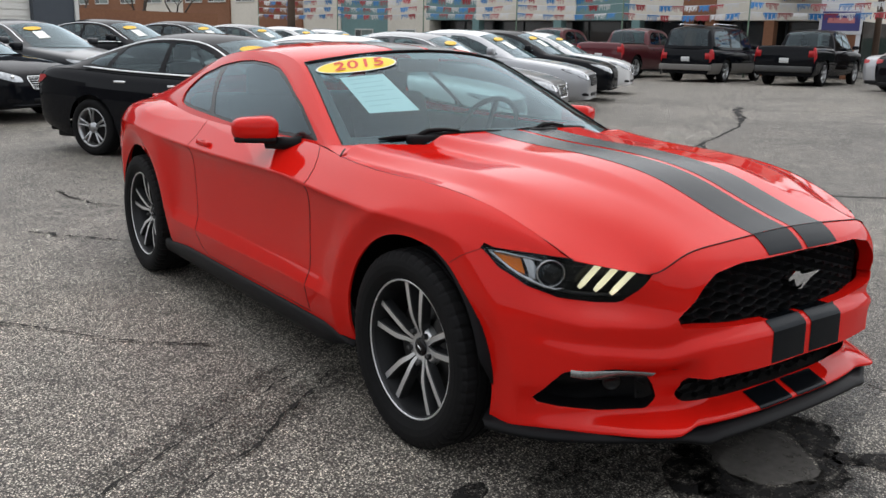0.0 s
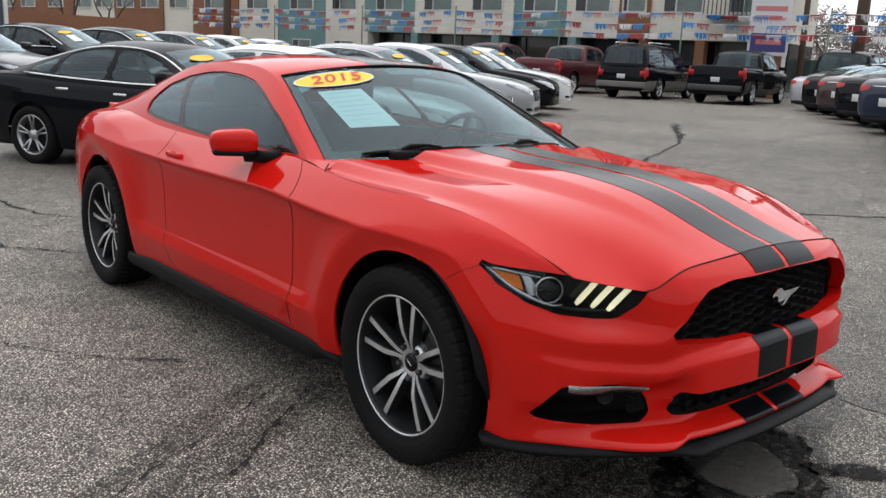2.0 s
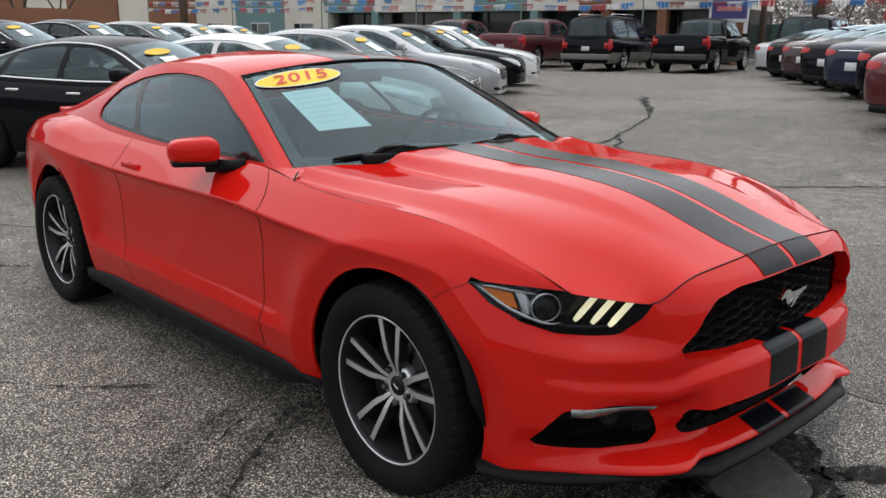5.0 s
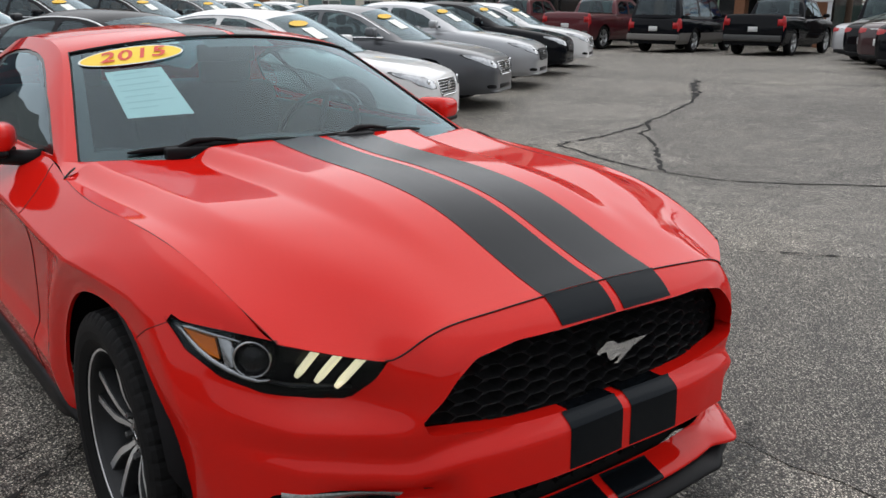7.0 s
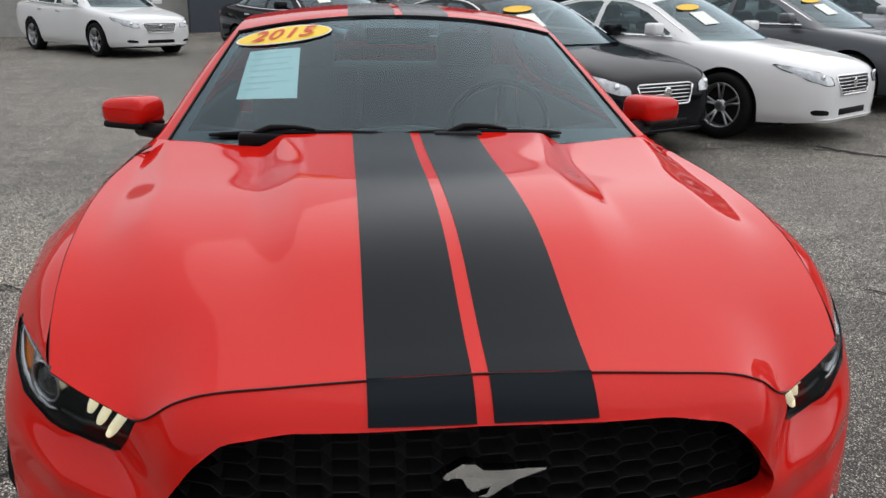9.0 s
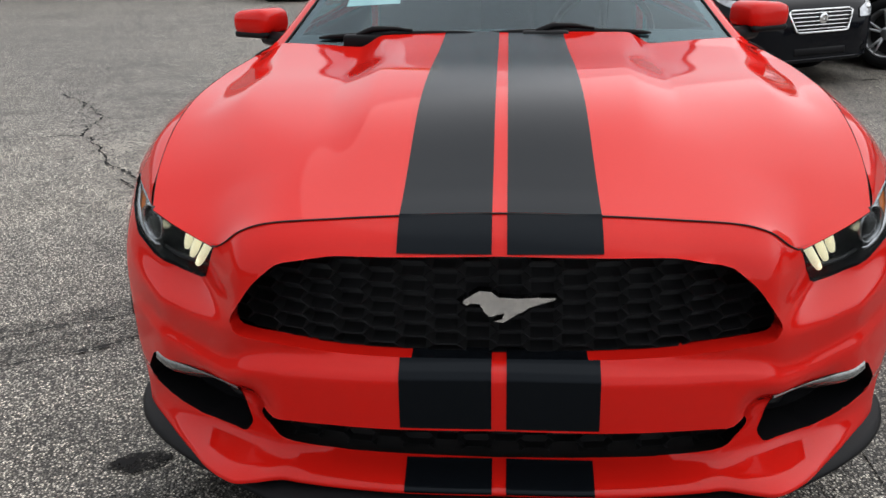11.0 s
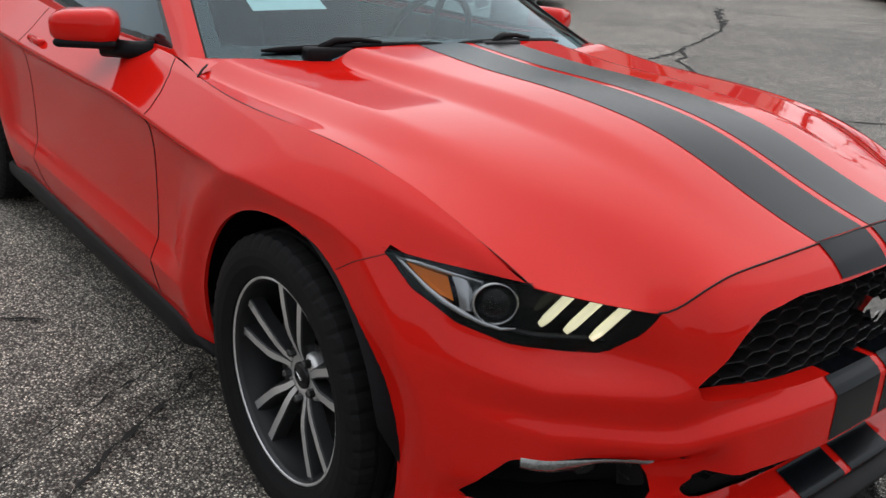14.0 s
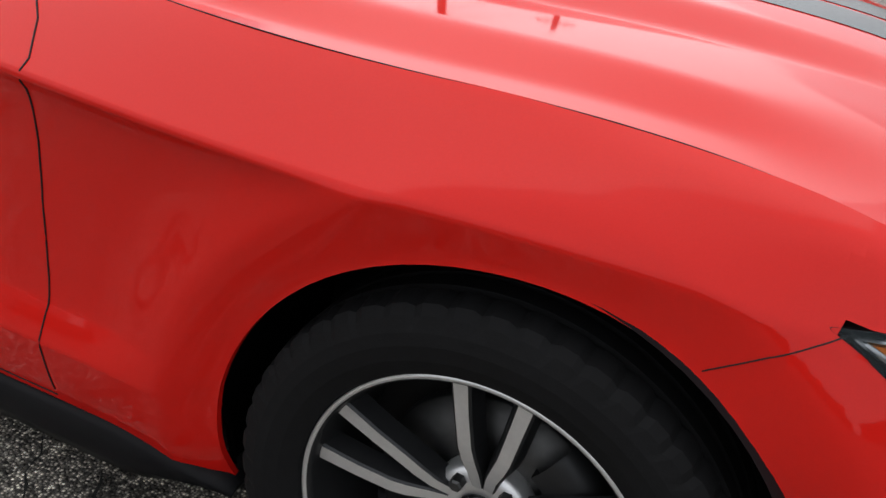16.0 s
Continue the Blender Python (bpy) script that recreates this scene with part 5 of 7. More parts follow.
# -- door mirrors --
def mirror(sign):
    def swept(bm):
        for v in bm.verts:
            t = (v.co.x + 0.084) / 0.168
            v.co.z *= 0.78 + 0.22 * t if v.co.z > 0 else 0.9
            v.co.y -= 0.02 * (1 - t) + 0.015
            v.co.y += 0.055 * (1 - t) * (1 if v.co.y < 0 else 0.2)
        return bm

    bm = swept(rbox((-0.084, -0.105, -0.055), (0.084, 0.095, 0.062), 0.042, 5))
    base = Matrix.Translation((sign * 0.928, -0.262, 0.972)) @ Matrix.Rotation(math.radians(22) * sign, 4, "Z") @ Matrix.Diagonal((1.12, 0.84, 0.90, 1))
    # the thick end sits outside
    bmesh.ops.transform(bm, matrix=base @ Matrix.Diagonal((-sign, 1, 1, 1)), verts=bm.verts)
    cap = part("mirror_cap", bm, M_RED, car, "red door mirror housing on a black foot")
    bm = swept(rbox((-0.076, -0.098, -0.066), (0.076, 0.088, -0.034), 0.015, 4))
    bmesh.ops.transform(bm, matrix=base @ Matrix.Diagonal((-sign, 1, 1, 1)), verts=bm.verts)
    part("mirror_base", bm, M_BLACK, cap)
    part("mirror_arm", tube([(sign * 0.785, -0.405, 0.918), (sign * 0.83, -0.375, 0.917), (sign * 0.90, -0.31, 0.918)], [0.03, 0.026, 0.026], 10), M_BLACK, cap)
    bm = rbox((-0.052, 0.072, -0.030), (0.06, 0.0765, 0.030), 0.002, 1)
    bmesh.ops.transform(bm, matrix=base @ Matrix.Diagonal((-sign, 1, 1, 1)), verts=bm.verts)
    part("mirror_glass", bm, M_CHROME, cap)


both_sides(mirror)


# -- door lines and handles --
def side_xy(y, z):
    """Half width of the body side at y and z."""
    xs_, zs_ = [], []
    for row in BODY:
        keep = (row[:, 0] > 0.6) & (row[:, 1] > -1.95) & (row[:, 1] < 2.3)
        yy = row[keep][:, 1]
        if len(yy) > 3 and yy[0] <= y <= yy[-1]:
            xs_.append(np.interp(y, yy, row[keep][:, 0]))
            zs_.append(np.interp(y, yy, row[keep][:, 2]))
    return float(np.interp(z, zs_, xs_))


def on_side(pts, sign, up=0.0008):
    out = []
    for (y0, z0), (y1, z1) in zip(pts, pts[1:]):
        k = max(2, int(math.hypot(y1 - y0, z1 - z0) / 0.012))
        for j in range(k):
            y, z = y0 + (y1 - y0) * j / k, z0 + (z1 - z0) * j / k
            out.append(Vector((sign * (side_xy(y, z) + up), y, z)))
    return out


for sgn in (-1, 1):
    ribbon(on_side([(-0.585, 0.925), (-0.645, 0.895), (-0.688, 0.86), (-0.715, 0.822), (-0.70, 0.62), (-0.70, 0.46), (-0.695, 0.296)], sgn), 0.0026)
    ribbon(on_side([(0.575, 0.93), (0.525, 0.87), (0.505, 0.80), (0.50, 0.62), (0.49, 0.50), (0.465, 0.40), (0.42, 0.33), (0.37, 0.296)], sgn), 0.0016)
    ribbon(on_side([(-0.695, 0.296), (0.0, 0.296), (0.37, 0.296)], sgn), 0.0024)
    ribbon(on_side([(-1.693, 0.748), (-1.63, 0.716), (-1.565, 0.675)], sgn, 0.0003), 0.0018)
    # the short vertical gap at the hood's rear corner
    ribbon([Vector((sgn * x, y, z)) for x, y, z in ((0.816, -0.778, 0.9085), (0.795, -0.757, 0.922), (0.775, -0.742, 0.931))], 0.006)
    # handle: a scooped cup with a pull
    bm = lathe([(0.0, 0.0), (0.002, 0.022), (0.008, 0.036), (0.004, 0.040)], 28)
    bmesh.ops.transform(bm, matrix=Matrix.Translation((sgn * (side_xy(0.35, 0.835) - 0.006), 0.35, 0.835)) @ Matrix.Diagonal((sgn, 1.7, 0.72, 1)), verts=bm.verts)
    part("handle_cup", bm, M_RED, car)
    bm = rbox((-0.012, -0.075, -0.012), (0.014, 0.075, 0.013), 0.010, 3)
    for v in bm.verts:
        v.co.x -= 0.012 * (v.co.y / 0.075) ** 2
    bmesh.ops.transform(bm, matrix=Matrix.Translation((sgn * (side_xy(0.35, 0.842) + 0.010), 0.36, 0.846)) @ Matrix.Diagonal((sgn, 1, 1, 1)), verts=bm.verts)
    part("door_handle", bm, M_RED, car, "red pull handle")

# -- wipers --
def glass_at(x, w, up):
    return top_point(w, x / rail(w)[0], up)


for x0, x1 in ((-0.47, 0.06), (0.10, 0.60)):
    bm = tube([glass_at(x0 - 0.14 + (x1 - x0) * k / 12, 0.036 + 0.008 * math.sin(math.pi * k / 12), 0.004) for k in range(13)], [0.004] + [0.009] * 11 + [0.004], 6)
    tube([glass_at(x0, 0.030, 0.010), glass_at(x0 + 0.05, 0.050, 0.020), glass_at(x0 + 0.12, 0.052, 0.018), glass_at(x0 + 0.18, 0.044, 0.014)], [0.012, 0.010, 0.007, 0.005], 8, bm)
    o = glass_at(x0, 0.035, 0.0)
    rbox((o.x - 0.045, o.y - 0.035, o.z - 0.035), (o.x + 0.10, o.y + 0.015, o.z + 0.012), 0.010, 2, bm)
    part("wiper", bm, M_BLACK, car, "black windscreen wiper")
# cowl trough below the glass, sunk behind the hood's edge
part("cowl_trim", grid([[Vector((0.58 * s / 20, hood_rear(s / 28) - 0.03 + 0.12 * k / 3, hood_z(0.58 * abs(s) / 20, hood_rear(s / 28)) - 0.035 - 0.008 * k)) for s in range(-20, 21)] for k in range(4)]), M_BLACK, car)

# -- interior --
DASH = spline([(0.0, -0.82), (0.5, -0.78), (0.8, -0.68), (1.0, -0.60)])
bm = grid([[Vector((0.70 * s / 16, DASH(abs(s) / 16) + (-0.34 - DASH(abs(s) / 16)) * k / 8, 0.905 + 0.035 * math.sin(math.pi * k / 8) + 0.02 * math.cos(s / 16 * 6.0) * sstep(0, 8, k))) for s in range(-16, 17)] for k in range(9)])
grid([[Vector((0.70 * s / 16, -0.34 + 0.02 * k, 0.915 + 0.02 * math.cos(s / 16 * 6.0) - 0.10 * k)) for s in range(-16, 17)] for k in range(4)], bm=bm)
part("dashboard", bm, M_INTERIOR, car)
part("cabin_floor", rbox((-0.72, -0.45, 0.25), (0.72, 1.5, 0.30), 0.02), M_INTERIOR, car)
for sgn in (-1, 1):
    part("door_lining", rbox((sgn * 0.76 - 0.02, -0.45, 0.30), (sgn * 0.76 + 0.02, 1.3, 0.925), 0.015), M_INTERIOR, car)
    bm = rbox((sgn * 0.37 - 0.25, 0.0, 0.38), (sgn * 0.37 + 0.25, 0.55, 0.54), 0.06, 4)
    seat = part("front_seat", bm, M_SEAT, car, "dark bucket seat with a tall back and head rest")
    bm = rbox((sgn * 0.37 - 0.25, -0.07, 0.0), (sgn * 0.37 + 0.25, 0.07, 0.62), 0.06, 4)
    bmesh.ops.transform(bm, matrix=Matrix.Translation((0, 0.56, 0.46)) @ Matrix.Rotation(radians(-20), 4, "X"), verts=bm.verts)
    part("seat_back", bm, M_SEAT, seat)
    bm = rbox((sgn * 0.37 - 0.13, 0.72, 1.02), (sgn * 0.37 + 0.13, 0.83, 1.20), 0.045, 4)
    part("head_rest", bm, M_SEAT, seat)
part("rear_seat", rbox((-0.60, 1.25, 0.55), (0.60, 1.42, 1.02), 0.06, 3), M_SEAT, car)
bm = bmesh.new()
sw = Matrix.Translation((0.37, -0.18, 0.90)) @ Matrix.Rotation(radians(-65), 4, "X")
pts = [sw @ Vector((0.185 * math.cos(a), 0.185 * math.sin(a), 0)) for a in [2 * math.pi * k / 32 for k in range(33)]]
tube(pts, 0.014, 8, bm)
for a in (0.2, math.pi - 0.2, -math.pi / 2):
    tube([sw @ Vector((0, 0, 0)), sw @ Vector((0.18 * math.cos(a), 0.18 * math.sin(a), 0))], 0.016, 6, bm)
part("steering_wheel", bm, M_BLACK, car, "black three-spoke steering wheel")
bm = rbox((-0.12, -0.014, -0.033), (0.12, 0.014, 0.033), 0.012, 3)
bmesh.ops.translate(bm, verts=bm.verts, vec=(0.0, -0.10, 1.225))
tube([(0, -0.10, 1.24), (0, -0.13, 1.29)], 0.012, 8, bm)
part("inside_mirror", bm, M_BLACK, car, "black inside rear-view mirror")


# -- stickers on the windscreen --
def on_glass(w, s, up=0.003):
    """Origin, right, up and outward axes on the windscreen."""
    o = top_point(w, s, up)
    ux = (top_point(w, s + 0.03) - top_point(w, s - 0.03)).normalized()
    uy = (top_point(w + 0.02, s) - top_point(w - 0.02, s))
    uy = (uy - ux * uy.dot(ux)).normalized()
    n = ux.cross(uy)
    return o, ux, uy, n


def flat_oval(w, s, a, b, up, material, name, label=""):
    bm = bmesh.new()
    rx = rail(w)[0]
    rows = []
    for r_ in (0.02, 0.5, 1.0):
        rows.append([top_point(w + b / 1.31 * r_ * math.sin(2 * math.pi * k / 48), s + a / rx * r_ * math.cos(2 * math.pi * k / 48), up) for k in range(49)])
    grid(rows, bm=bm)
    bmesh.ops.recalc_face_normals(bm, faces=bm.faces)
    return part(name, bm, material, car, label)


sticker = flat_oval(0.520, -0.655, 0.170, 0.068, 0.003, M_WHITEINK, "year_sticker", "yellow oval sticker with the year in red, on the glass")
inner = flat_oval(0.520, -0.655, 0.164, 0.062, 0.0036, M_YELLOW, "sticker_face")
inner.parent = sticker
o, ux, uy, n = on_glass(0.520, -0.655, 0.0048)
txt = bpy.data.curves.new("year_lettering", "FONT")
txt.body = "2015"
txt.size = 0.105
txt.space_character = 1.12
txt.shear = 0.12
txt.align_x, txt.align_y = "CENTER", "CENTER"
txt.offset = 0.0019
tmp = new("year_lettering", txt)
me = bpy.data.meshes.new_from_object(tmp.evaluated_get(bpy.context.evaluated_depsgraph_get()))
bpy.data.objects.remove(tmp)
me.materials.clear()
me.materials.append(M_REDINK)
year = new("year_lettering", me)
year.parent = sticker
year.matrix_basis = Matrix((ux, uy, n)).transposed().to_4x4()
year.matrix_basis.translation = o
yb = year.matrix_basis.copy()
yb.translation = o
year.matrix_basis = yb

bm = grid([[top_point(0.455 + (0.208 - 0.455) * j / 10 - 0.008 * k / 8, -0.81 + 0.275 * k / 8 + 0.05 * j / 10, -0.0075) for k in range(9)] for j in range(11)])
sheet = part("paper_sheet", bm, M_PAPER, car, "pale green printed sheet taped inside the glass")
bm = bmesh.new()
for j, (a, b) in enumerate(((0.12, 0.7), (0.1, 0.85), (0.1, 0.8), (0.1, 0.9), (0.12, 0.6), (0.1, 0.85), (0.1, 0.55))):
    w0 = 0.435 - 0.030 * j
    grid([[top_point(w0 - 0.006 * i, -0.81 + 0.275 * (a + (b - a) * k / 6) + 0.05 * (0.455 - w0) / 0.247, -0.0065) for k in range(7)] for i in range(2)], bm=bm)
part("print_bars", bm, M_PAPERINK, sheet, smooth=False)
tagged(bpy.data.objects["print_bars"], kind="stuff")


# ---- stickers on windscreens ----
def oval(bm, f, a, b, n=40, z=0.0, mat_index=0):
    vs = [bm.verts.new(f(a * math.cos(2 * math.pi * k / n), b * math.sin(2 * math.pi * k / n), z)) for k in range(n)]
    c = bm.verts.new(f(0, 0, z))
    for k in range(n):
        fc = bm.faces.new((c, vs[k], vs[(k + 1) % n]))
        fc.material_index = mat_index
    return bm


# ---- other vehicles: nose towards -y, origin on the ground midway between the axles ----
M_PLATE = mat("blank_plate", (0.62, 0.63, 0.63), rough=0.5, var=0.1, scale=60)
M_TAIL = mat("red_tail_lamp", (0.42, 0.012, 0.016), rough=0.3, spec=0.3, coat=0.15)
M_CLEARLAMP = mat("headlamp_lens", (0.42, 0.44, 0.46), rough=0.12, metal=0.55, var=0.5, scale=25, coat=1.0)
M_CARGLASS = glass_mat("car_glass", (0.34, 0.41, 0.41))
M_CABIN = mat("dark_cabin_trim", (0.03, 0.03, 0.032), rough=0.8, var=0.2, scale=30)
M_CABINSEAT = mat("car_seat_cloth", (0.06, 0.058, 0.056), rough=0.85, var=0.2, scale=60)
M_SMALLRIM = mat("silver_wheel", (0.48, 0.49, 0.5), rough=0.3, metal=0.9, var=0.1, scale=60)
M_STICKER = mat("orange_yellow_sticker", (0.85, 0.50, 0.02), rough=0.5, var=0.1, scale=50)
M_CLADDING = mat("grey_cladding", (0.16, 0.15, 0.14), rough=0.5, var=0.15, scale=40)

SEDAN = dict(
    top=[(-2.38, 0.48), (-2.375, 0.55), (-2.355, 0.62), (-2.30, 0.70), (-2.2, 0.755), (-2.0, 0.815), (-1.7, 0.87), (-1.1, 0.95), (-0.8, 0.985), (0.0, 0.985), (0.9, 1.01), (1.5, 1.04), (1.9, 1.052), (2.2, 1.032), (2.36, 0.985), (2.44, 0.92), (2.485, 0.82), (2.5, 0.70)],
    width=[(-2.38, 0.44), (-2.37, 0.52), (-2.345, 0.60), (-2.28, 0.69), (-2.15, 0.785), (-1.9, 0.85), (-1.5, 0.895), (-0.5, 0.918), (0.8, 0.92), (1.5, 0.905), (2.1, 0.86), (2.35, 0.80), (2.44, 0.73), (2.48, 0.64), (2.5, 0.52)],
    rail=[(0.0, 0.76, -0.98, 0.965), (0.25, 0.69, -0.62, 1.15), (0.5, 0.61, -0.24, 1.325), (0.7, 0.575, 0.12, 1.385), (1.0, 0.575, 0.70, 1.375), (1.3, 0.61, 1.32, 1.235), (1.6, 0.68, 1.92, 1.05)],
    crest=[(0.0, -1.22, 0.965), (0.25, -0.80, 1.19), (0.5, -0.38, 1.395), (0.7, 0.03, 1.452), (1.0, 0.66, 1.455), (1.3, 1.32, 1.32), (1.6, 2.0, 1.07)],
    belt=[(0.0, -0.98), (0.5, -0.5), (0.7, 0.05), (1.0, 0.72), (1.3, 1.38), (1.6, 1.92)],
    panes=[[(-0.74, 1.005), (-0.30, 1.235), (0.02, 1.335), (0.30, 1.35), (0.28, 1.015)], [(0.36, 1.35), (0.72, 1.335), (1.02, 1.275), (1.12, 1.05), (0.36, 1.018)], [(1.10, 1.25), (1.46, 1.13), (1.52, 1.085), (1.20, 1.055)]],
    head=0.5, back=1.0, rear=(1.06, 1.52), axles=(-1.40, 1.40), tyre=0.335, track=0.80, low=0.20,
)
SUV = dict(
    top=[(-2.42, 0.75), (-2.36, 0.92), (-2.15, 1.03), (-1.6, 1.10), (-1.2, 1.14), (0.0, 1.15), (1.5, 1.16), (2.5, 1.16), (2.72, 1.14), (2.78, 0.95)],
    width=[(-2.42, 0.75), (-2.3, 0.88), (-1.9, 0.97), (-1.0, 1.0), (1.5, 1.0), (2.5, 0.98), (2.72, 0.94), (2.78, 0.88)],
    rail=[(0.0, 0.86, -1.12, 1.13), (0.25, 0.80, -0.88, 1.42), (0.5, 0.76, -0.58, 1.72), (0.7, 0.74, -0.2, 1.83), (1.0, 0.74, 0.9, 1.85), (1.3, 0.74, 2.2, 1.82), (1.45, 0.75, 2.55, 1.72), (1.6, 0.84, 2.70, 1.16)],
    crest=[(0.0, -1.35, 1.13), (0.25, -1.05, 1.47), (0.5, -0.70, 1.80), (0.7, -0.2, 1.92), (1.0, 0.9, 1.955), (1.3, 2.25, 1.93), (1.45, 2.62, 1.80), (1.6, 2.77, 1.16)],
    belt=[(0.0, -1.12), (0.5, -0.7), (0.7, -0.2), (1.0, 0.9), (1.3, 2.2), (1.45, 2.5), (1.6, 2.70)],
    panes=[[(-0.82, 1.20), (-0.50, 1.60), (-0.30, 1.74), (0.10, 1.77), (0.10, 1.20)], [(0.18, 1.77), (1.05, 1.77), (1.05, 1.20), (0.18, 1.20)], [(1.13, 1.77), (2.25, 1.74), (2.42, 1.55), (2.44, 1.22), (1.13, 1.20)]],
    head=0.5, back=1.42, rear=(1.44, 1.58), axles=(-1.5, 1.52), tyre=0.40, track=0.86, low=0.30,
)
PICKUP = dict(
    top=[(-2.85, 0.80), (-2.78, 1.0), (-2.55, 1.10), (-1.9, 1.16), (-1.5, 1.19), (0.0, 1.20), (0.75, 1.20), (0.80, 1.26), (2.7, 1.27), (2.86, 1.26), (2.90, 1.05)],
    width=[(-2.85, 0.80), (-2.7, 0.92), (-2.2, 0.99), (-1.0, 1.0), (1.5, 1.0), (2.7, 1.0), (2.86, 0.99), (2.90, 0.96)],
    rail=[(0.0, 0.86, -1.45, 1.18), (0.25, 0.80, -1.22, 1.44), (0.5, 0.76, -0.92, 1.70), (0.7, 0.74, -0.6, 1.79), (1.0, 0.74, 0.1, 1.80), (1.3, 0.76, 0.62, 1.70), (1.6, 0.85, 0.80, 1.22)],
    crest=[(0.0, -1.68, 1.18), (0.25, -1.40, 1.49), (0.5, -1.05, 1.77), (0.7, -0.6, 1.86), (1.0, 0.1, 1.875), (1.3, 0.66, 1.76), (1.6, 0.86, 1.22)],
    belt=[(0.0, -1.45), (0.5, -1.0), (0.7, -0.6), (1.0, 0.1), (1.3, 0.66), (1.6, 0.82)],
    panes=[[(-1.15, 1.25), (-0.85, 1.57), (-0.62, 1.70), (-0.28, 1.72), (-0.28, 1.25)], [(-0.20, 1.72), (0.25, 1.72), (0.52, 1.60), (0.60, 1.27), (-0.20, 1.25)]],
    head=0.5, back=1.24, rear=(1.27, 1.56), axles=(-1.85, 1.75), tyre=0.42, track=0.86, low=0.34,
)


def quads_of(g, h, keep, poly=None, margin=0.06):
    nv, nu = h.shape
    out = []
    if poly:
        px, py = [p[0] for p in poly], [p[1] for p in poly]
    for j in range(nv - 1):
        for i in range(nu - 1):
            q = ((j, i), (j, i + 1), (j + 1, i + 1), (j + 1, i))
            if all(h[k] for k in q):
                continue
            if keep and any(not (min(px) - margin < g[k][1] < max(px) + margin and min(py) - margin < g[k][2] < max(py) + margin) for k in q):
                continue
            out.append(q)
    return out


def surface(bm, g, quads, sign, off=(0, 0, 0)):
    vert = {}
    for q in quads:
        vs = []
        for k in q:
            if k not in vert:
                p = g[k]
                vert[k] = bm.verts.new((sign * (p[0] + off[0]), p[1] + off[1], p[2] + off[2]))
            vs.append(vert[k])
        try:
            bm.faces.new(vs if sign > 0 else vs[::-1])
        except ValueError:
            pass


def shell(spec):
    """Grids of the lower body and of the cabin's sides for one kind of vehicle; half only."""
    top, width = spline(spec["top"]), spline(spec["width"])
    y0, y1, low = spec["top"][0][0], spec["top"][-1][0], spec["low"]
    ys = [y0 + (y1 - y0) * (0.5 - 0.5 * math.cos(math.pi * k / 84)) * 0.6 + (y1 - y0) * k / 84 * 0.4 for k in range(85)]
    ys = sorted(ys + ([y0 + 0.012 * k + 0.004 for k in range(14)] + [y1 - 0.012 * k - 0.004 for k in range(10)] if spec is SEDAN else []) + [a + 0.03 * k for a in spec["axles"] for k in range(-15, 16)])
    rows = []
    for y in ys:
        zt, w = top(y), width(y)
        low = spec["low"] + (0.13 * sstep(y1 - 0.75, y1, y) + 0.03 * sstep(y0 + 0.6, y0, y) if spec is SEDAN else 0.0)
        hgt = zt - low
        prof = spline([(0.0, 0.0, zt + 0.022), (0.16, 0.45 * w, zt + 0.016), (0.30, 0.80 * w, zt + 0.0), (0.37, 0.93 * w, zt - 0.035 * min(1, hgt / 0.5)), (0.44, 0.978 * w, low + hgt * 0.84), (0.60, 1.0 * w, low + hgt * 0.58), (0.75, 0.992 * w, low + hgt * 0.36), (0.88, 0.965 * w, low + hgt * 0.14), (1.0, 0.90 * w, low)])
        rows.append([np.array((prof(k / 34)[0], y, prof(k / 34)[1])) for k in range(35)])
    body = np.array(rows)
    rl, bl = spline(spec["rail"]), spline(spec["belt"])
    ws = [1.6 * k / 90 for k in range(91)]
    side = []
    for q in range(15):
        row = []
        for w_ in ws:
            x, y, z = rl(w_)
            yb = bl(w_)
            bx, bz = 0.93 * width(yb), top(yb) - 0.03
            t = q / 14
            sw_ = 0.09 * t * (1 - t) * min(1, max(0, (z - bz) / 0.3))
            row.append(np.array((bx + (x - bx) * t + sw_, yb + (y - yb) * t, bz + (z - bz) * t)))
        side.append(row)
    return body, np.array(side), top, width


SHELLS = {}


def skin(g, x, z, rows):
    """The point of a body's skin at half width x and height z, among some of its rows."""
    sub = g[rows]
    d = (sub[..., 0] - x) ** 2 + (sub[..., 2] - z) ** 2
    j, i = np.unravel_index(d.argmin(), d.shape)
    ta, tb = np.gradient(sub, axis=1)[j, i], np.gradient(sub, axis=0)[j, i]
    p = sub[j, i]
    det = ta[0] * tb[2] - ta[2] * tb[0]
    if abs(det) < 1e-8:
        return Vector((x, p[1], z))
    al = ((x - p[0]) * tb[2] - (z - p[2]) * tb[0]) / det
    be = (ta[0] * (z - p[2]) - ta[2] * (x - p[0])) / det
    al, be = max(-1.0, min(1.0, al)), max(-1.0, min(1.0, be))
    return Vector((x, (p + al * ta + be * tb)[1], z))


def skin_patch(g, poly, rows, signs, off, bm=None):
    """A piece of a body's skin inside an outline in x and z."""
    sub = g[rows]
    s2, h = snap(sub, poly, (0, 2), lambda p: True, keep_inside=True)
    px, pz = [p[0] for p in poly], [p[1] for p in poly]
    near = (sub[..., 0] > min(px) - 0.038) & (sub[..., 0] < max(px) + 0.038) & (sub[..., 2] > min(pz) - 0.038) & (sub[..., 2] < max(pz) + 0.038)
    qs = []
    for j in range(h.shape[0] - 1):
        for i in range(h.shape[1] - 1):
            q = ((j, i), (j, i + 1), (j + 1, i + 1), (j + 1, i))
            if all(near[k] for k in q) and not all(h[k] for k in q):
                qs.append(q)
    bm = bm or bmesh.new()
    for s in signs:
        surface(bm, s2, qs, s, off)
    return bm


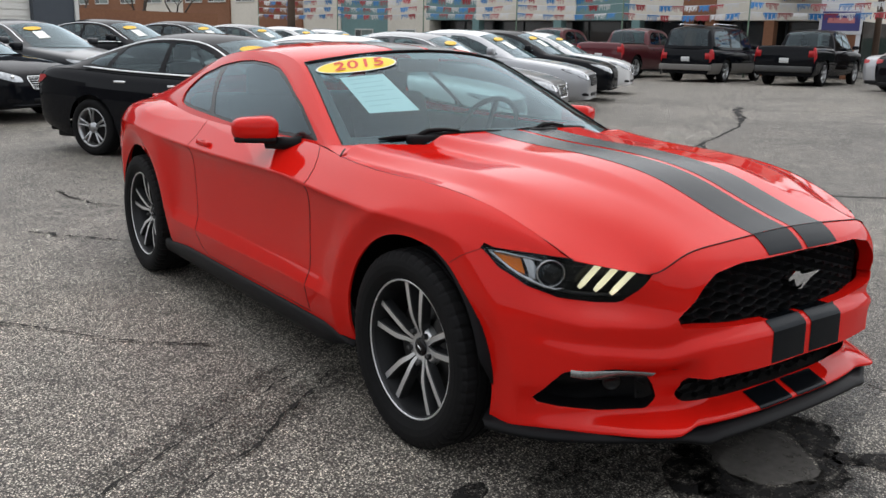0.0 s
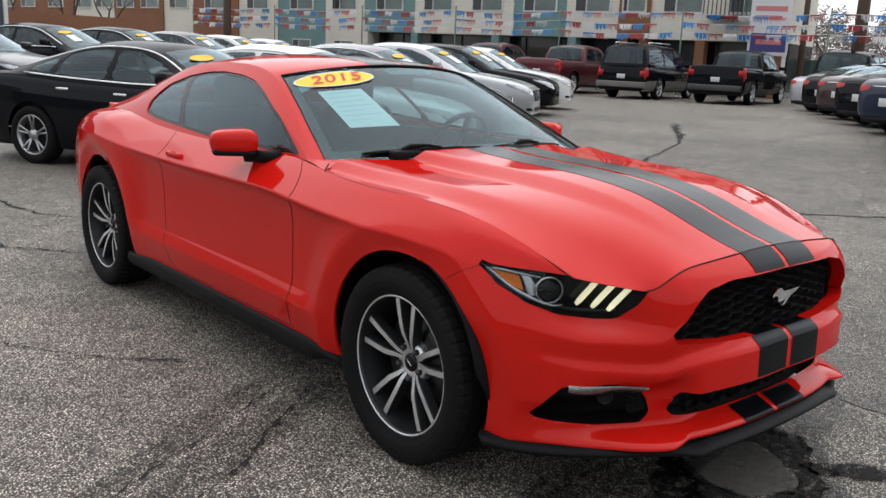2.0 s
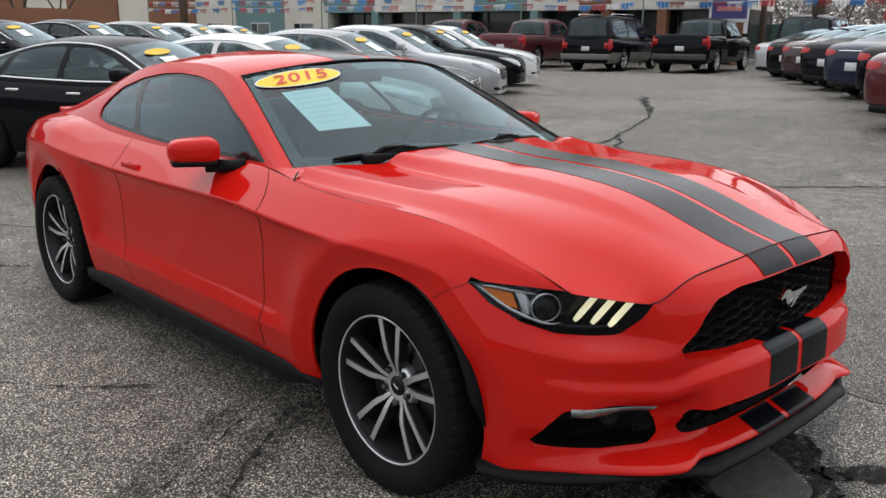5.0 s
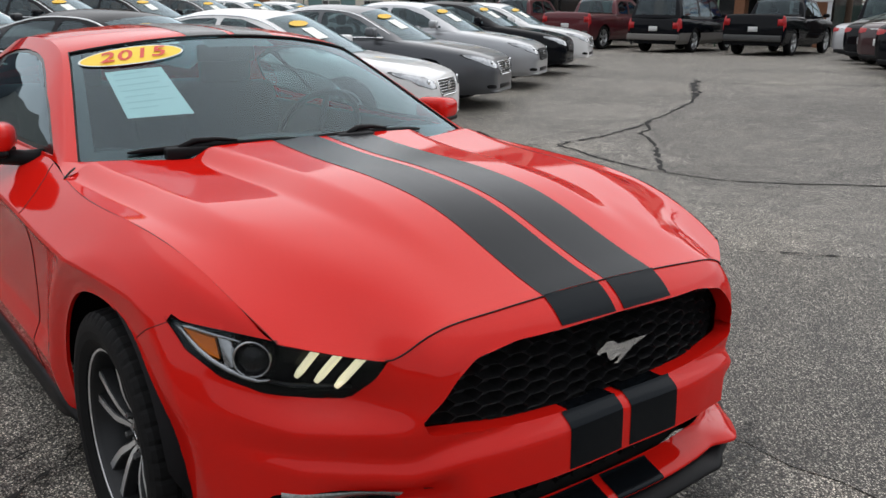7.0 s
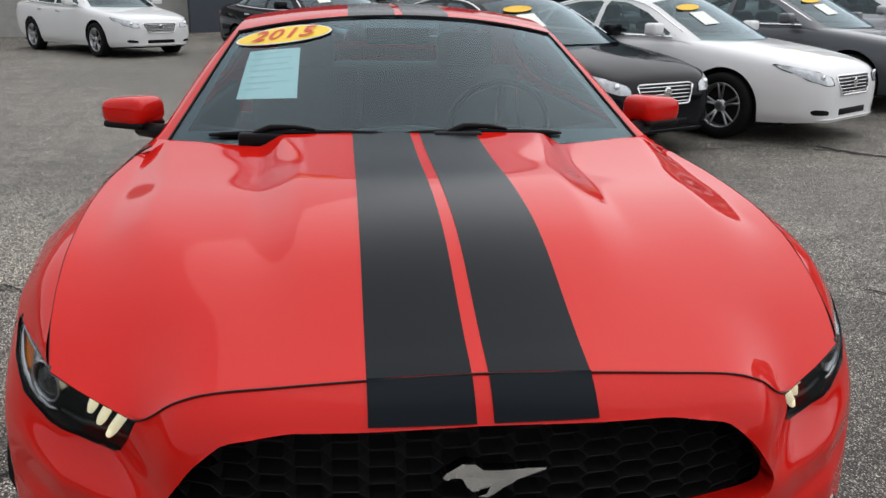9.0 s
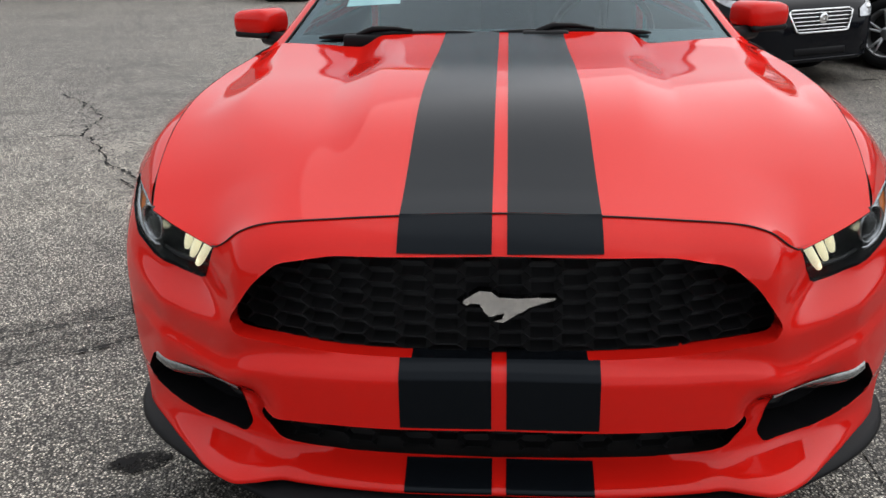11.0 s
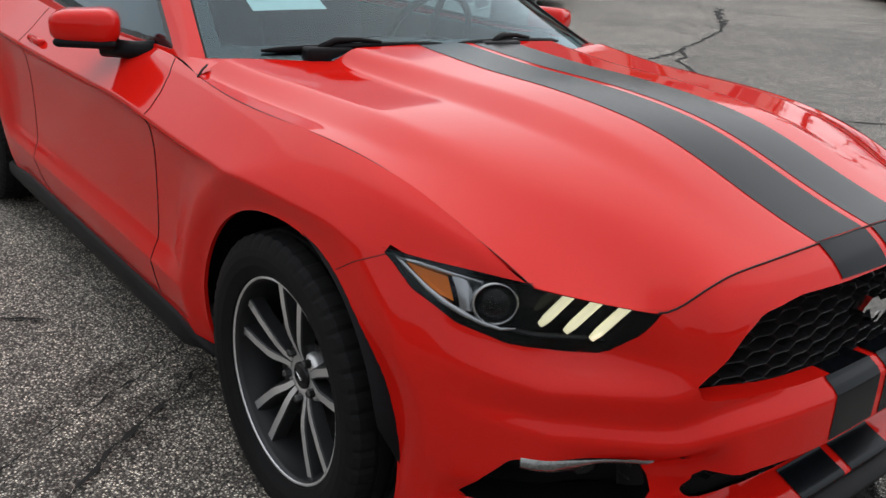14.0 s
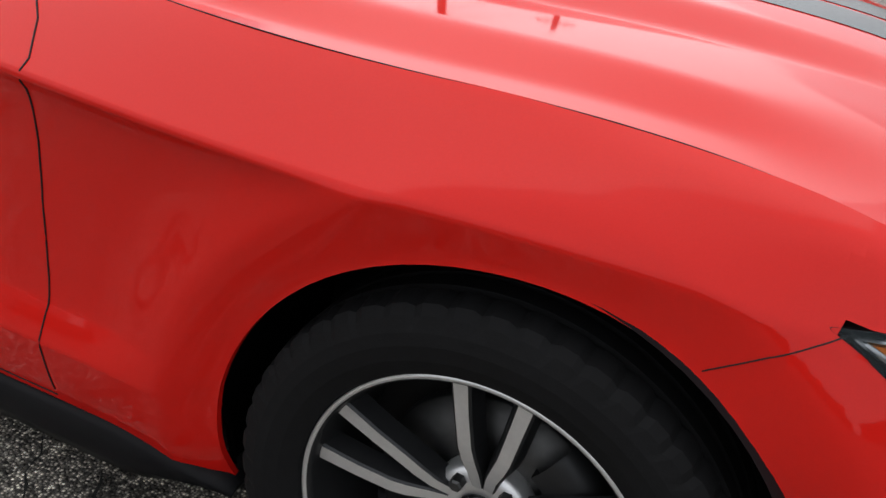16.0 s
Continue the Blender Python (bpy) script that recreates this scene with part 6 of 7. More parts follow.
def small_wheel(spec, parent, x, y, sign, material, lifted=False):
    r = spec["tyre"]
    w = new("wheel")
    w.parent = parent
    w.matrix_basis = Matrix.Translation((sign * x, y, r)) @ (Matrix.Identity(4) if sign < 0 else Matrix.Rotation(math.pi, 4, "Z"))
    key = ("wheel", r, material.name)
    if key not in SHELLS:
        tb = lathe([(-0.07, r * 0.66), (-0.105, r * 0.72), (-0.11, r * 0.86), (-0.10, r * 0.96), (-0.08, r), (0.08, r), (0.10, r * 0.96), (0.11, r * 0.86), (0.10, r * 0.66)], 40)
        rb = lathe([(-0.096, r * 0.70), (-0.102, r * 0.675), (-0.09, r * 0.64), (-0.02, r * 0.60), (0.06, r * 0.60)], 40)
        for k in range(5):
            a = 2 * math.pi * k / 5 + 0.3
            for d in (-0.16, 0.16):
                pts = []
                for rr, da in ((0.14, d * 0.4), (0.62, d), (0.655, d * 1.1)):
                    pts.append((-0.085 + 0.01 * (rr < 0.3), r * rr * math.cos(a + da), r * rr * math.sin(a + da)))
                tube(pts, 0.013 * r / 0.33, 6, rb)
        lathe([(-0.095, 0.0), (-0.093, r * 0.16), (-0.07, r * 0.2)], 20, bm=rb)
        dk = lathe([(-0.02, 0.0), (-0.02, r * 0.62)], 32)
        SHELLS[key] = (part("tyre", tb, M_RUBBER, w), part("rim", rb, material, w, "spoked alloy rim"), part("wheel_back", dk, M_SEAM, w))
    else:
        for o in SHELLS[key]:
            part_copy(o, Matrix.Identity(4), w)
    return w


HEADLAMP = round_poly([(0.44, 0.588), (0.455, 0.660), (0.62, 0.722), (0.815, 0.784), (0.812, 0.735), (0.72, 0.640), (0.58, 0.592)], 0.012)
TAILLAMP = round_poly([(0.44, 0.905), (0.44, 0.825), (0.66, 0.80), (0.82, 0.845), (0.835, 0.935), (0.64, 0.925)], 0.014)
FOGVENT = round_poly([(0.50, 0.345), (0.66, 0.36), (0.70, 0.335), (0.66, 0.305), (0.50, 0.30)], 0.012)


def vehicle(name, spec, paint_m, label, category, m, sticker=False, plate=False, chrome=True, lower=None, nose="bars", group="", rim=None):
    key = id(spec)
    if key not in SHELLS:
        SHELLS[key] = shell(spec)
    body, side, top, width = SHELLS[key]
    e = thing(name, label, category, m, group)
    y0, y1 = spec["top"][0][0], spec["top"][-1][0]
    g = body
    gone = np.zeros(g.shape[:2], bool)
    for a in spec["axles"]:
        g, h = snap(g, circle_poly((a, spec["tyre"]), spec["tyre"] + 0.055, 40), (1, 2), lambda p: p[0] > 0.55)
        gone |= h
    qs = [q for q in quads_of(g, gone, False)]
    bm = bmesh.new()
    for s in (-1, 1):
        surface(bm, g, qs, s)
    # nose and tail are closed
    for row, fl in ((g[0], True), (g[-1], False)):
        ring_ = [bm.verts.new(tuple(p)) for p in row] + [bm.verts.new((-p[0], p[1], p[2])) for p in row[:0:-1]]
        bm.faces.new(ring_ if fl else ring_[::-1])
    bmesh.ops.remove_doubles(bm, verts=bm.verts, dist=0.0008)
    bmesh.ops.recalc_face_normals(bm, faces=bm.faces)
    body_ob = part("body", bm, paint_m, e)
    if lower:
        sel = [q for q in qs if q[0][1] >= 24]
        for s in (-1, 1):
            bm = bmesh.new()
            surface(bm, g, sel, s, (0.012, 0, 0))
            part("lower_cladding", bm, lower, e)
    # arches and floor
    bm = rbox((-0.75, y0 + 0.35, spec["low"] - 0.02), (0.75, y1 - 0.35, spec["low"] + 0.12), 0.02)
    for a in spec["axles"]:
        for s in (-1, 1):
            r = spec["tyre"] + 0.07
            grid([[Vector((s * x, a + r * math.cos(t), spec["tyre"] + r * math.sin(t))) for x in (0.86 * width(a), 0.5)] for t in [math.pi * k / 16 for k in range(17)]], bm=bm)
    part("underbody", bm, M_BLACK, e)
    # cabin
    rl, cr = spline(spec["rail"]), spline(spec["crest"])

    def tp(w_, s, up=0.0):
        x, y, z = rl(w_)
        yc, zc = cr(w_)
        a = abs(s)
        return Vector((s * x, yc + (y - yc) * a**2.3, zc + (z - zc) * a**2.2 + up))

    bm = grid([[tp(spec["head"] + (spec["back"] - spec["head"]) * k / 12, s / 12) for s in range(-12, 13)] for k in range(13)])
    for s in (-1, 1):
        grid([[tp(spec["head"] * k / 10, s * (0.93 + 0.07 * j / 2)) for j in range(3)] for k in range(11)], bm=bm)
        grid([[tp(spec["back"] + (1.6 - spec["back"]) * k / 10, s * (0.88 + 0.12 * j / 2)) for j in range(3)] for k in range(11)], bm=bm)
    grid([[tp(spec["rear"][1] + (1.6 - spec["rear"][1]) * k / 3, s / 12) for s in range(-12, 13)] for k in range(4)], bm=bm)
    grid([[tp(spec["back"] + (spec["rear"][0] - spec["back"]) * k / 3, s / 12) for s in range(-12, 13)] for k in range(4)], bm=bm)
    gs = side
    hs = np.zeros(gs.shape[:2], bool)
    for pane in spec["panes"]:
        gs, h = snap(gs, pane, (1, 2), lambda p: True)
        hs |= h
    q_side = quads_of(gs, hs, False)
    for s in (-1, 1):
        surface(bm, gs, q_side, -s)
    part("cabin", bm, paint_m, e)
    part("windscreen", grid([[tp(spec["head"] * k / 10, 0.935 * s / 12, 0.002) for s in range(-12, 13)] for k in range(11)]), M_CARGLASS, e)
    part("rear_window", grid([[tp(spec["rear"][0] + (spec["rear"][1] - spec["rear"][0]) * k / 8, 0.885 * s / 12, 0.002) for s in range(-12, 13)] for k in range(9)]), M_CARGLASS, e)
    for pane in spec["panes"]:
        gp, h = snap(side, pane, (1, 2), lambda p: True, keep_inside=True)
        qp = quads_of(side, h, True, pane, 0.07)
        for s in (-1, 1):
            bm = bmesh.new()
            surface(bm, gp, qp, -s, (-0.006, 0, 0))
            part("side_window", bm, M_CARGLASS, e)
    # what shows through the glass
    zb, yf, yr = top(0.0) - 0.02, spec["rail"][0][2] + 0.10, spec["rail"][-1][2] - 0.15
    if spec is PICKUP:
        yr = 0.7
    wx = 0.84 * width(0.0)
    bm = grid([[Vector((-wx, y, zb)), Vector((-wx + 0.03, y, zb - 0.45)), Vector((wx - 0.03, y, zb - 0.45)), Vector((wx, y, zb))] for y in (yf, (yf + yr) / 2, yr)])
    grid([[Vector((x, yf - 0.1 + 0.5 * t, zb - 0.02 + 0.03 * math.sin(3 * t))) for x in (-wx * 0.85, 0, wx * 0.85)] for t in (0.0, 0.4, 0.8, 1.0)], bm=bm)
    part("cabin_tub", bm, M_CABIN, e)
    for s in (-1, 1):
        bm = rbox((s * 0.36 - 0.23, yf + 1.18, zb - 0.45), (s * 0.36 + 0.23, yf + 1.34, zb + 0.16), 0.06, 2)
        rbox((s * 0.36 - 0.12, yf + 1.26, zb + 0.18), (s * 0.36 + 0.12, yf + 1.36, zb + 0.34), 0.04, 2, bm)
        part("front_seat", bm, M_CABINSEAT, e)
    part("rear_seat", rbox((-0.58, yr - 0.62, zb - 0.4), (0.58, yr - 0.45, zb + 0.10), 0.06, 2), M_CABINSEAT, e)
    if chrome:
        for s in (-1, 1):
            lo = [min(spec["panes"][0][0][0], spec["panes"][0][-1][0]), max(p[0] for p in spec["panes"][-1])]
            pts = []
            for k in range(15):
                yy = lo[0] + (lo[1] - lo[0]) * k / 14
                zz = top(yy) + 0.006
                pts.append((s * (0.925 * width(yy) + 0.004), yy, zz))
            bm = tube(pts, 0.012, 6)
            up = []
            for k in range(21):
                w_ = 0.12 + 1.36 * k / 20
                x, y, z = rl(w_)
                up.append((s * (x + 0.014), y, z - 0.012))
            if spec is SEDAN:
                tube(up, 0.011, 6, bm)
            part("chrome_strip", bm, M_CHROME, e)
    # lamps follow the body's skin
    nv = g.shape[0]
    ys = [r[0][1] for r in body]
    front = [j for j in range(nv) if ys[j] < y0 + 0.75]
    rear_rows = [j for j in range(nv) if ys[j] > y1 - 0.6]
    for s in (-1, 1):
        if spec is SEDAN:
            lp = part("headlamp", skin_patch(body, HEADLAMP, front, (s,), (0.003, -0.004, 0.002)), M_CLEARLAMP, e, "clear headlamp")
            rim_pts = [skin(body, x, z, front) for x, z in HEADLAMP + HEADLAMP[:1]]
            part("lamp_edge", tube([(s * (p.x + 0.003), p.y - 0.004, p.z) for p in rim_pts], 0.005, 5), M_SEAM, lp)
            bm = lathe([(0.012, 0.0), (0.010, 0.024), (0.0, 0.034)], 16, axis="z")
            c = skin(body, 0.585, 0.665, front)
            bmesh.ops.transform(bm, matrix=Matrix.Translation((s * 0.59, c.y - 0.004, 0.665)) @ Matrix.Rotation(math.pi / 2, 4, "X"), verts=bm.verts)
            part("lamp_bowl", bm, M_CHROME, lp)
            part("tail_lamp", skin_patch(body, TAILLAMP, rear_rows, (s,), (0.004, 0.006, 0.002)), M_TAIL, e, "red tail lamp")
            part("fog_vent", skin_patch(body, FOGVENT, front, (s,), (0.002, -0.004, 0.0)), M_BLACK, e)
        else:
            sel = [((j, i), (j, i + 1), (j + 1, i + 1), (j + 1, i)) for j in range(nv - 1) for i in range(11, 18) if y0 + 0.02 < ys[j] < y0 + 0.56 - 0.075 * (i - 11)]
            bm = bmesh.new()
            surface(bm, body, sel, s, (0.004, -0.004, 0.003))
            part("headlamp", bm, M_CLEARLAMP, e, "clear headlamp")
            sel = [((j, i), (j, i + 1), (j + 1, i + 1), (j + 1, i)) for j in range(nv - 1) for i in range(12, 20) if ys[j] > y1 - 0.16]
            bm = bmesh.new()
            surface(bm, body, sel, s, (0.006, 0.004, 0.0))
            x_in = 0.80 * width(y1)
            zc = top(y1 - 0.02)
            box(bm, (s * x_in if s > 0 else -width(y1 - 0.02) * 0.97, y1 - 0.015, zc - 0.22), (width(y1 - 0.02) * 0.97 if s > 0 else s * x_in, y1 + 0.012, zc - 0.02))
            part("tail_lamp", bm, M_TAIL, e, "red tail lamp")
        # door mirrors and handles
        yb = spec["panes"][0][0][0] + 0.12
        zb = top(yb)
        bm = rbox((s * (width(yb) + 0.10) - 0.10, yb - 0.07, zb + 0.02), (s * (width(yb) + 0.10) + 0.10, yb + 0.07, zb + 0.15), 0.035, 3)
        tube([(s * 0.90 * width(yb), yb, zb + 0.02), (s * (width(yb) + 0.04), yb, zb + 0.06)], 0.02, 6, bm)
        part("door_mirror", bm, paint_m, e)
        for pane in spec["panes"][:2]:
            yh = max(p[0] for p in pane) - 0.22
            bm = rbox((s * width(yh) * 0.985 - 0.012, yh - 0.09, top(yh) - 0.135), (s * width(yh) * 0.985 + 0.022, yh + 0.09, top(yh) - 0.105), 0.01, 2)
            part("door_handle", bm, M_CHROME if chrome else paint_m, e)
    # grille, intake, bumper trim
    gz = 0.66 if spec is SEDAN else top(y0) - 0.04
    gw = 0.34 if spec is SEDAN else 0.60
    gh = 0.17 if spec is SEDAN else 0.30
    if spec is SEDAN:
        half = [(0.0, 0.672), (0.33, 0.672), (0.37, 0.655), (0.30, 0.50), (0.27, 0.487), (0.0, 0.487)]
        fr = part("grille", skin_patch(body, half, front, (-1, 1), (0, -0.004, 0.002)), M_BLACK, e, "black grille with bright bars")
        loop = [(x, z) for x, z in half[1:-1]]
        pts = [(-x, skin(body, x, z, front).y - 0.008, z) for x, z in loop[::-1]] + [(x, skin(body, x, z, front).y - 0.008, z) for x, z in loop]
        part("grille_frame", tube(pts + pts[:1], 0.010, 6), M_CHROME if chrome else M_POCKET, fr)
        for k in range(5):
            zz = 0.515 + 0.033 * k
            wx = 0.29 + 0.07 * (zz - 0.5) / 0.155
            part("grille_bar", tube([(wx * t / 5, skin(body, abs(wx * t / 5), zz, front).y - 0.007, zz) for t in range(-5, 6)], 0.006, 5), M_CHROME if chrome else M_POCKET, fr)
        bm = rbox((-0.30, y0 - 0.008, 0.285), (0.30, y0 + 0.05, 0.355), 0.015, 2)
        part("intake", bm, M_BLACK, e)
        part("bumper_lip", tube([(0.62 * t / 8, skin(body, abs(0.62 * t / 8), 0.255, front).y - 0.004 if abs(t) > 5 else y0 - 0.006, 0.255) for t in range(-8, 9)], 0.012, 6), paint_m, e)
    else:
        bm = rbox((-gw, y0 - 0.012, gz - gh), (gw, y0 + 0.03, gz + 0.02), 0.01, 2)
        fr = part("grille", bm, M_BLACK, e, "black grille with bright bars")
        for k in range(5):
            zz = gz - gh + 0.02 + gh * k / 4.6
            bm = bmesh.new()
            box(bm, (-gw * 0.94, y0 - 0.02, zz), (gw * 0.94, y0 - 0.006, zz + 0.011))
            part("grille_bar", bm, M_CHROME if chrome else M_POCKET, fr, smooth=False)
        bm = rbox((-gw * 1.3, y0 - 0.006, spec["low"] + 0.09), (gw * 1.3, y0 + 0.05, spec["low"] + 0.19), 0.015, 2)
        part("intake", bm, M_BLACK, e)
    # plain round badge
    bm = lathe([(0.0, 0.0), (0.008, 0.03), (0.0, 0.048)], 20, axis="z")
    bmesh.ops.transform(bm, matrix=Matrix.Translation((0, (skin(body, 0.0, 0.60, front).y if spec is SEDAN else y0) - 0.018, 0.60 if spec is SEDAN else gz - gh * 0.4)) @ Matrix.Rotation(math.pi / 2, 4, "X"), verts=bm.verts)
    part("badge", bm, M_CHROME, e, "plain bright badge")
    if spec is not SEDAN:
        part("rear_bumper", rbox((-0.93, y1 - 0.05, spec["low"] + 0.12), (0.93, y1 + 0.09, spec["low"] + 0.32), 0.03, 3), M_DISC if spec is PICKUP else M_CLADDING, e)
    else:
        part("rear_diffuser", rbox((-0.55, y1 - 0.10, spec["low"] + 0.02), (0.55, y1 + 0.012, spec["low"] + 0.12), 0.02, 2), M_BLACK, e)
        bm = tube([(0.38 * t / 6, skin(body, abs(0.38 * t / 6), 0.90, rear_rows).y + 0.006, 0.90) for t in range(-6, 7)], 0.010, 6)
        part("boot_strip", bm, M_CHROME if chrome else paint_m, e)
    if plate:
        zz = spec["low"] + (0.33 if spec is SEDAN else 0.42)
        part("plate", rbox((-0.155, y1 + 0.012, zz), (0.155, y1 + 0.022, zz + 0.155), 0.004, 1), M_PLATE, e, "blank white plate")
    if sticker:
        w_, s_ = spec["head"] * 0.74, -0.50
        o = tp(w_, s_, 0.012)
        ux = (tp(w_, s_ + 0.05) - tp(w_, s_ - 0.05)).normalized()
        uy = (tp(w_ + 0.03, s_) - tp(w_ - 0.03, s_)).normalized()
        bm = bmesh.new()
        oval(bm, lambda a, b, z: o + ux * a + uy * b, 0.165, 0.062, 28)
        part("sticker", bm, M_STICKER, e, "orange-yellow oval windscreen sticker", smooth=False)
        bm = bmesh.new()
        o2 = tp(w_ - 0.13 * spec["head"] / 0.5, s_ + 0.04, 0.012)
        a, b = ux * 0.105, uy * 0.13
        bm.faces.new([bm.verts.new(o2 - a - b), bm.verts.new(o2 + a - b), bm.verts.new(o2 + a + b), bm.verts.new(o2 - a + b)])
        part("paper_sheet", bm, M_PAPER, e, "pale green printed sheet behind the glass", smooth=False)
    if spec is SUV:
        bm = bmesh.new()
        for s in (-1, 1):
            tube([(s * 0.62, 0.0, 1.955), (s * 0.62, 0.1, 1.99), (s * 0.62, 2.0, 1.985), (s * 0.62, 2.1, 1.94)], 0.02, 6, bm)
        part("roof_rack", bm, M_CHROME, e, "bright roof rails")
    if spec is PICKUP:
        bm = rbox((-0.86, 0.92, 1.262), (0.86, 2.80, 1.30), 0.01, 1)
        part("bed_cover", bm, M_BLACK, e, "black bed cover")
    for a in spec["axles"]:
        for s in (-1, 1):
            small_wheel(spec, e, spec["track"], a, s, rim or M_SMALLRIM)
    return e


def parked(x, y, heading, spec, by="nose", size=1.0):
    """Pose of a vehicle by its nose or tail point and the way it faces."""
    h = Vector((math.cos(radians(heading)), math.sin(radians(heading)), 0))
    p = Vector((x, y, 0))
    if by == "nose":
        p = p + h * spec["top"][0][0] * size
    elif by == "tail":
        p = p + h * spec["top"][-1][0]
    else:  # right rear tyre
        right = Vector((h.y, -h.x, 0))
        p = p - right * spec["track"] + h * spec["axles"][1]
    return Matrix.Translation((p.x, p.y, ground_z(p.x, p.y))) @ Matrix.Rotation(radians(heading + 90), 4, "Z") @ Matrix.Scale(size, 4)


P_BLACK = paint("black_car_paint", (0.005, 0.0058, 0.008), rough=0.3, coat=0.5)
P_NAVY = paint("navy_car_paint", (0.008, 0.014, 0.04), 0.3, coat=0.6)
P_CHAR = paint("charcoal_car_paint", (0.02, 0.022, 0.026), 0.4, coat=0.6)
P_GREY = paint("grey_car_paint", (0.09, 0.095, 0.105), 0.5, coat=0.7)
P_SILVER = paint("silver_car_paint", (0.42, 0.43, 0.45), 0.6)
P_WHITE = paint("white_car_paint", (0.78, 0.78, 0.78), 0.0)
P_MAROON = paint("maroon_car_paint", (0.10, 0.012, 0.018), 0.3)
P_DMAROON = paint("dark_maroon_car_paint", (0.035, 0.010, 0.014), 0.3)

HA = -54
STEP = Vector((2.17, 1.50))
A0 = Vector((4.66, 4.48))
ROW_A = [(P_WHITE, "white four-door sedan with a chrome grille, parked nose out", 0, True), (P_GREY, "grey four-door sedan with a bright window strip", 1, True), (P_SILVER, "silver small sedan with an orange window sticker", 2, False), (P_BLACK, "black small sedan parked in the row", 3, False), (P_WHITE, "white sedan at the far end of the row", 4, True)]
vehicle("sedan_car", SEDAN, P_BLACK, "black four-door sedan with chrome window strips", "car", parked(2.58, 3.88, -62, SEDAN, size=0.94), sticker=True, group="cars of the near row")
for pm, lab, k, ch in ROW_A:
    p = A0 + STEP * k
    vehicle("sedan_car", SEDAN, pm, lab, "car", parked(p.x, p.y, HA, SEDAN, size=0.94), sticker=True, chrome=ch, group="cars of the near row")
ROW_B = [(-3.8, 15.1, -48, P_WHITE, "white four-door sedan with a wide chrome grille"), (0.6, 10.6, -59, P_BLACK, "black sedan with a yellow window sticker"), (2.3, 12.8, -62, P_CHAR, "charcoal sedan with a chrome window line"), (4.7, 14.4, HA, P_BLACK, "black sedan in the second row"), (6.9, 15.9, HA, P_BLACK, "black sedan with an orange sticker in the second row"), (9.1, 17.4, HA, P_CHAR, "charcoal sedan in the second row"), (11.2, 18.9, HA, P_WHITE, "white sedan in the second row"), (13.4, 20.4, HA, P_WHITE, "white sedan far back in the second row")]
for x, y, hd, pm, lab in ROW_B:
    vehicle("sedan_car", SEDAN, pm, lab, "car", parked(x, y, hd, SEDAN), sticker=True, chrome=True, group="cars of the second row")
C0, CSTEP = Vector((10.35, 0.75)), Vector((2.08, 1.475))
for k, (pm, lab) in enumerate([(P_MAROON, "maroon sedan seen from behind with a blank plate"), (P_BLACK, "black sedan with its tail to the lane"), (P_NAVY, "navy blue sedan with its tail to the lane"), (P_BLACK, "black sleek sedan with a full-width tail strip"), (P_DMAROON, "dark maroon sedan with its tail to the lane"), (P_BLACK, "black sedan with tall tail lamps"), (P_SILVER, "silver hatchback at the end of the row")]):
    p = C0 + CSTEP * k + Vector((-0.1, 0.45)) * (k == 0)
    vehicle("sedan_car", SEDAN, pm, lab, "car", parked(p.x, p.y, -20, SEDAN, "tail"), plate=True, chrome=k % 2 == 0, group="cars of the opposite row")
HT = 14
vehicle("suv_car", SUV, P_BLACK, "black large sport utility vehicle with grey lower cladding", "suv", parked(23.9, 15.75, HT, SUV, "wheel"), plate=True, lower=M_CLADDING, chrome=False, group="trucks by the fence")
vehicle("pickup_truck", PICKUP, P_BLACK, "black four-door pickup truck with a blank plate", "truck", parked(25.0, 12.7, HT, PICKUP, "wheel"), plate=True, chrome=False, group="trucks by the fence")
vehicle("pickup_truck", PICKUP, P_MAROON, "dark red pickup truck with a black bed cover", "truck", parked(22.9, 19.0, HT, PICKUP, "wheel"), plate=True, chrome=False, group="trucks by the fence")
vehicle("pickup_truck", PICKUP, P_MAROON, "dark red pickup truck behind the white sedan", "truck", parked(21.9, 22.6, HT, PICKUP, "wheel"), chrome=False, group="trucks by the fence")
vehicle("suv_car", SUV, P_BLACK, "black boxy sport utility vehicle by the fence", "suv", parked(26.6, 9.2, HT, SUV, "wheel"), chrome=False, group="trucks by the fence")
vehicle("sedan_car", SEDAN, P_NAVY, "dark blue sedan parked by the brick wall", "car", parked(-11.7, 25.7, -70, SEDAN), chrome=True, group="cars of the second row")


# ---- far buildings ----
M_BEIGE = mat("beige_stucco", (0.70, 0.66, 0.58), rough=0.9, var=0.08, scale=6, detail_scale=0.4, bump=0.15, bump_scale=40)
M_BROWN = mat("brown_brick", (0.24, 0.11, 0.06), rough=0.9, var=0.18, scale=10, detail_scale=0.5, bump=0.2, bump_scale=30)
M_TEAL = mat("teal_cladding", (0.16, 0.27, 0.27), rough=0.7, var=0.1, scale=5, detail_scale=0.5)
M_DARKSHOP = mat("dark_shopfront", (0.012, 0.014, 0.015), rough=0.15, var=0.3, scale=3, coat=0.4)
M_WINFRAME = mat("white_window_frame", (0.65, 0.65, 0.63), rough=0.6, var=0.05, scale=10)
M_PANE = mat("grey_green_pane", (0.10, 0.14, 0.13), rough=0.06, spec=0.8, var=0.4, scale=1.2)
M_BLUEWALL = mat("dark_slate_blue_wall", (0.055, 0.066, 0.082), rough=0.7, var=0.1, scale=4, detail_scale=0.4)
M_ROLL = mat("white_roller_door", (0.72, 0.71, 0.67), rough=0.6, var=0.06, scale=6)
M_CONC = mat("grey_concrete_wall", (0.36, 0.35, 0.33), rough=0.9, var=0.15, scale=5, bump=0.2, bump_scale=40)
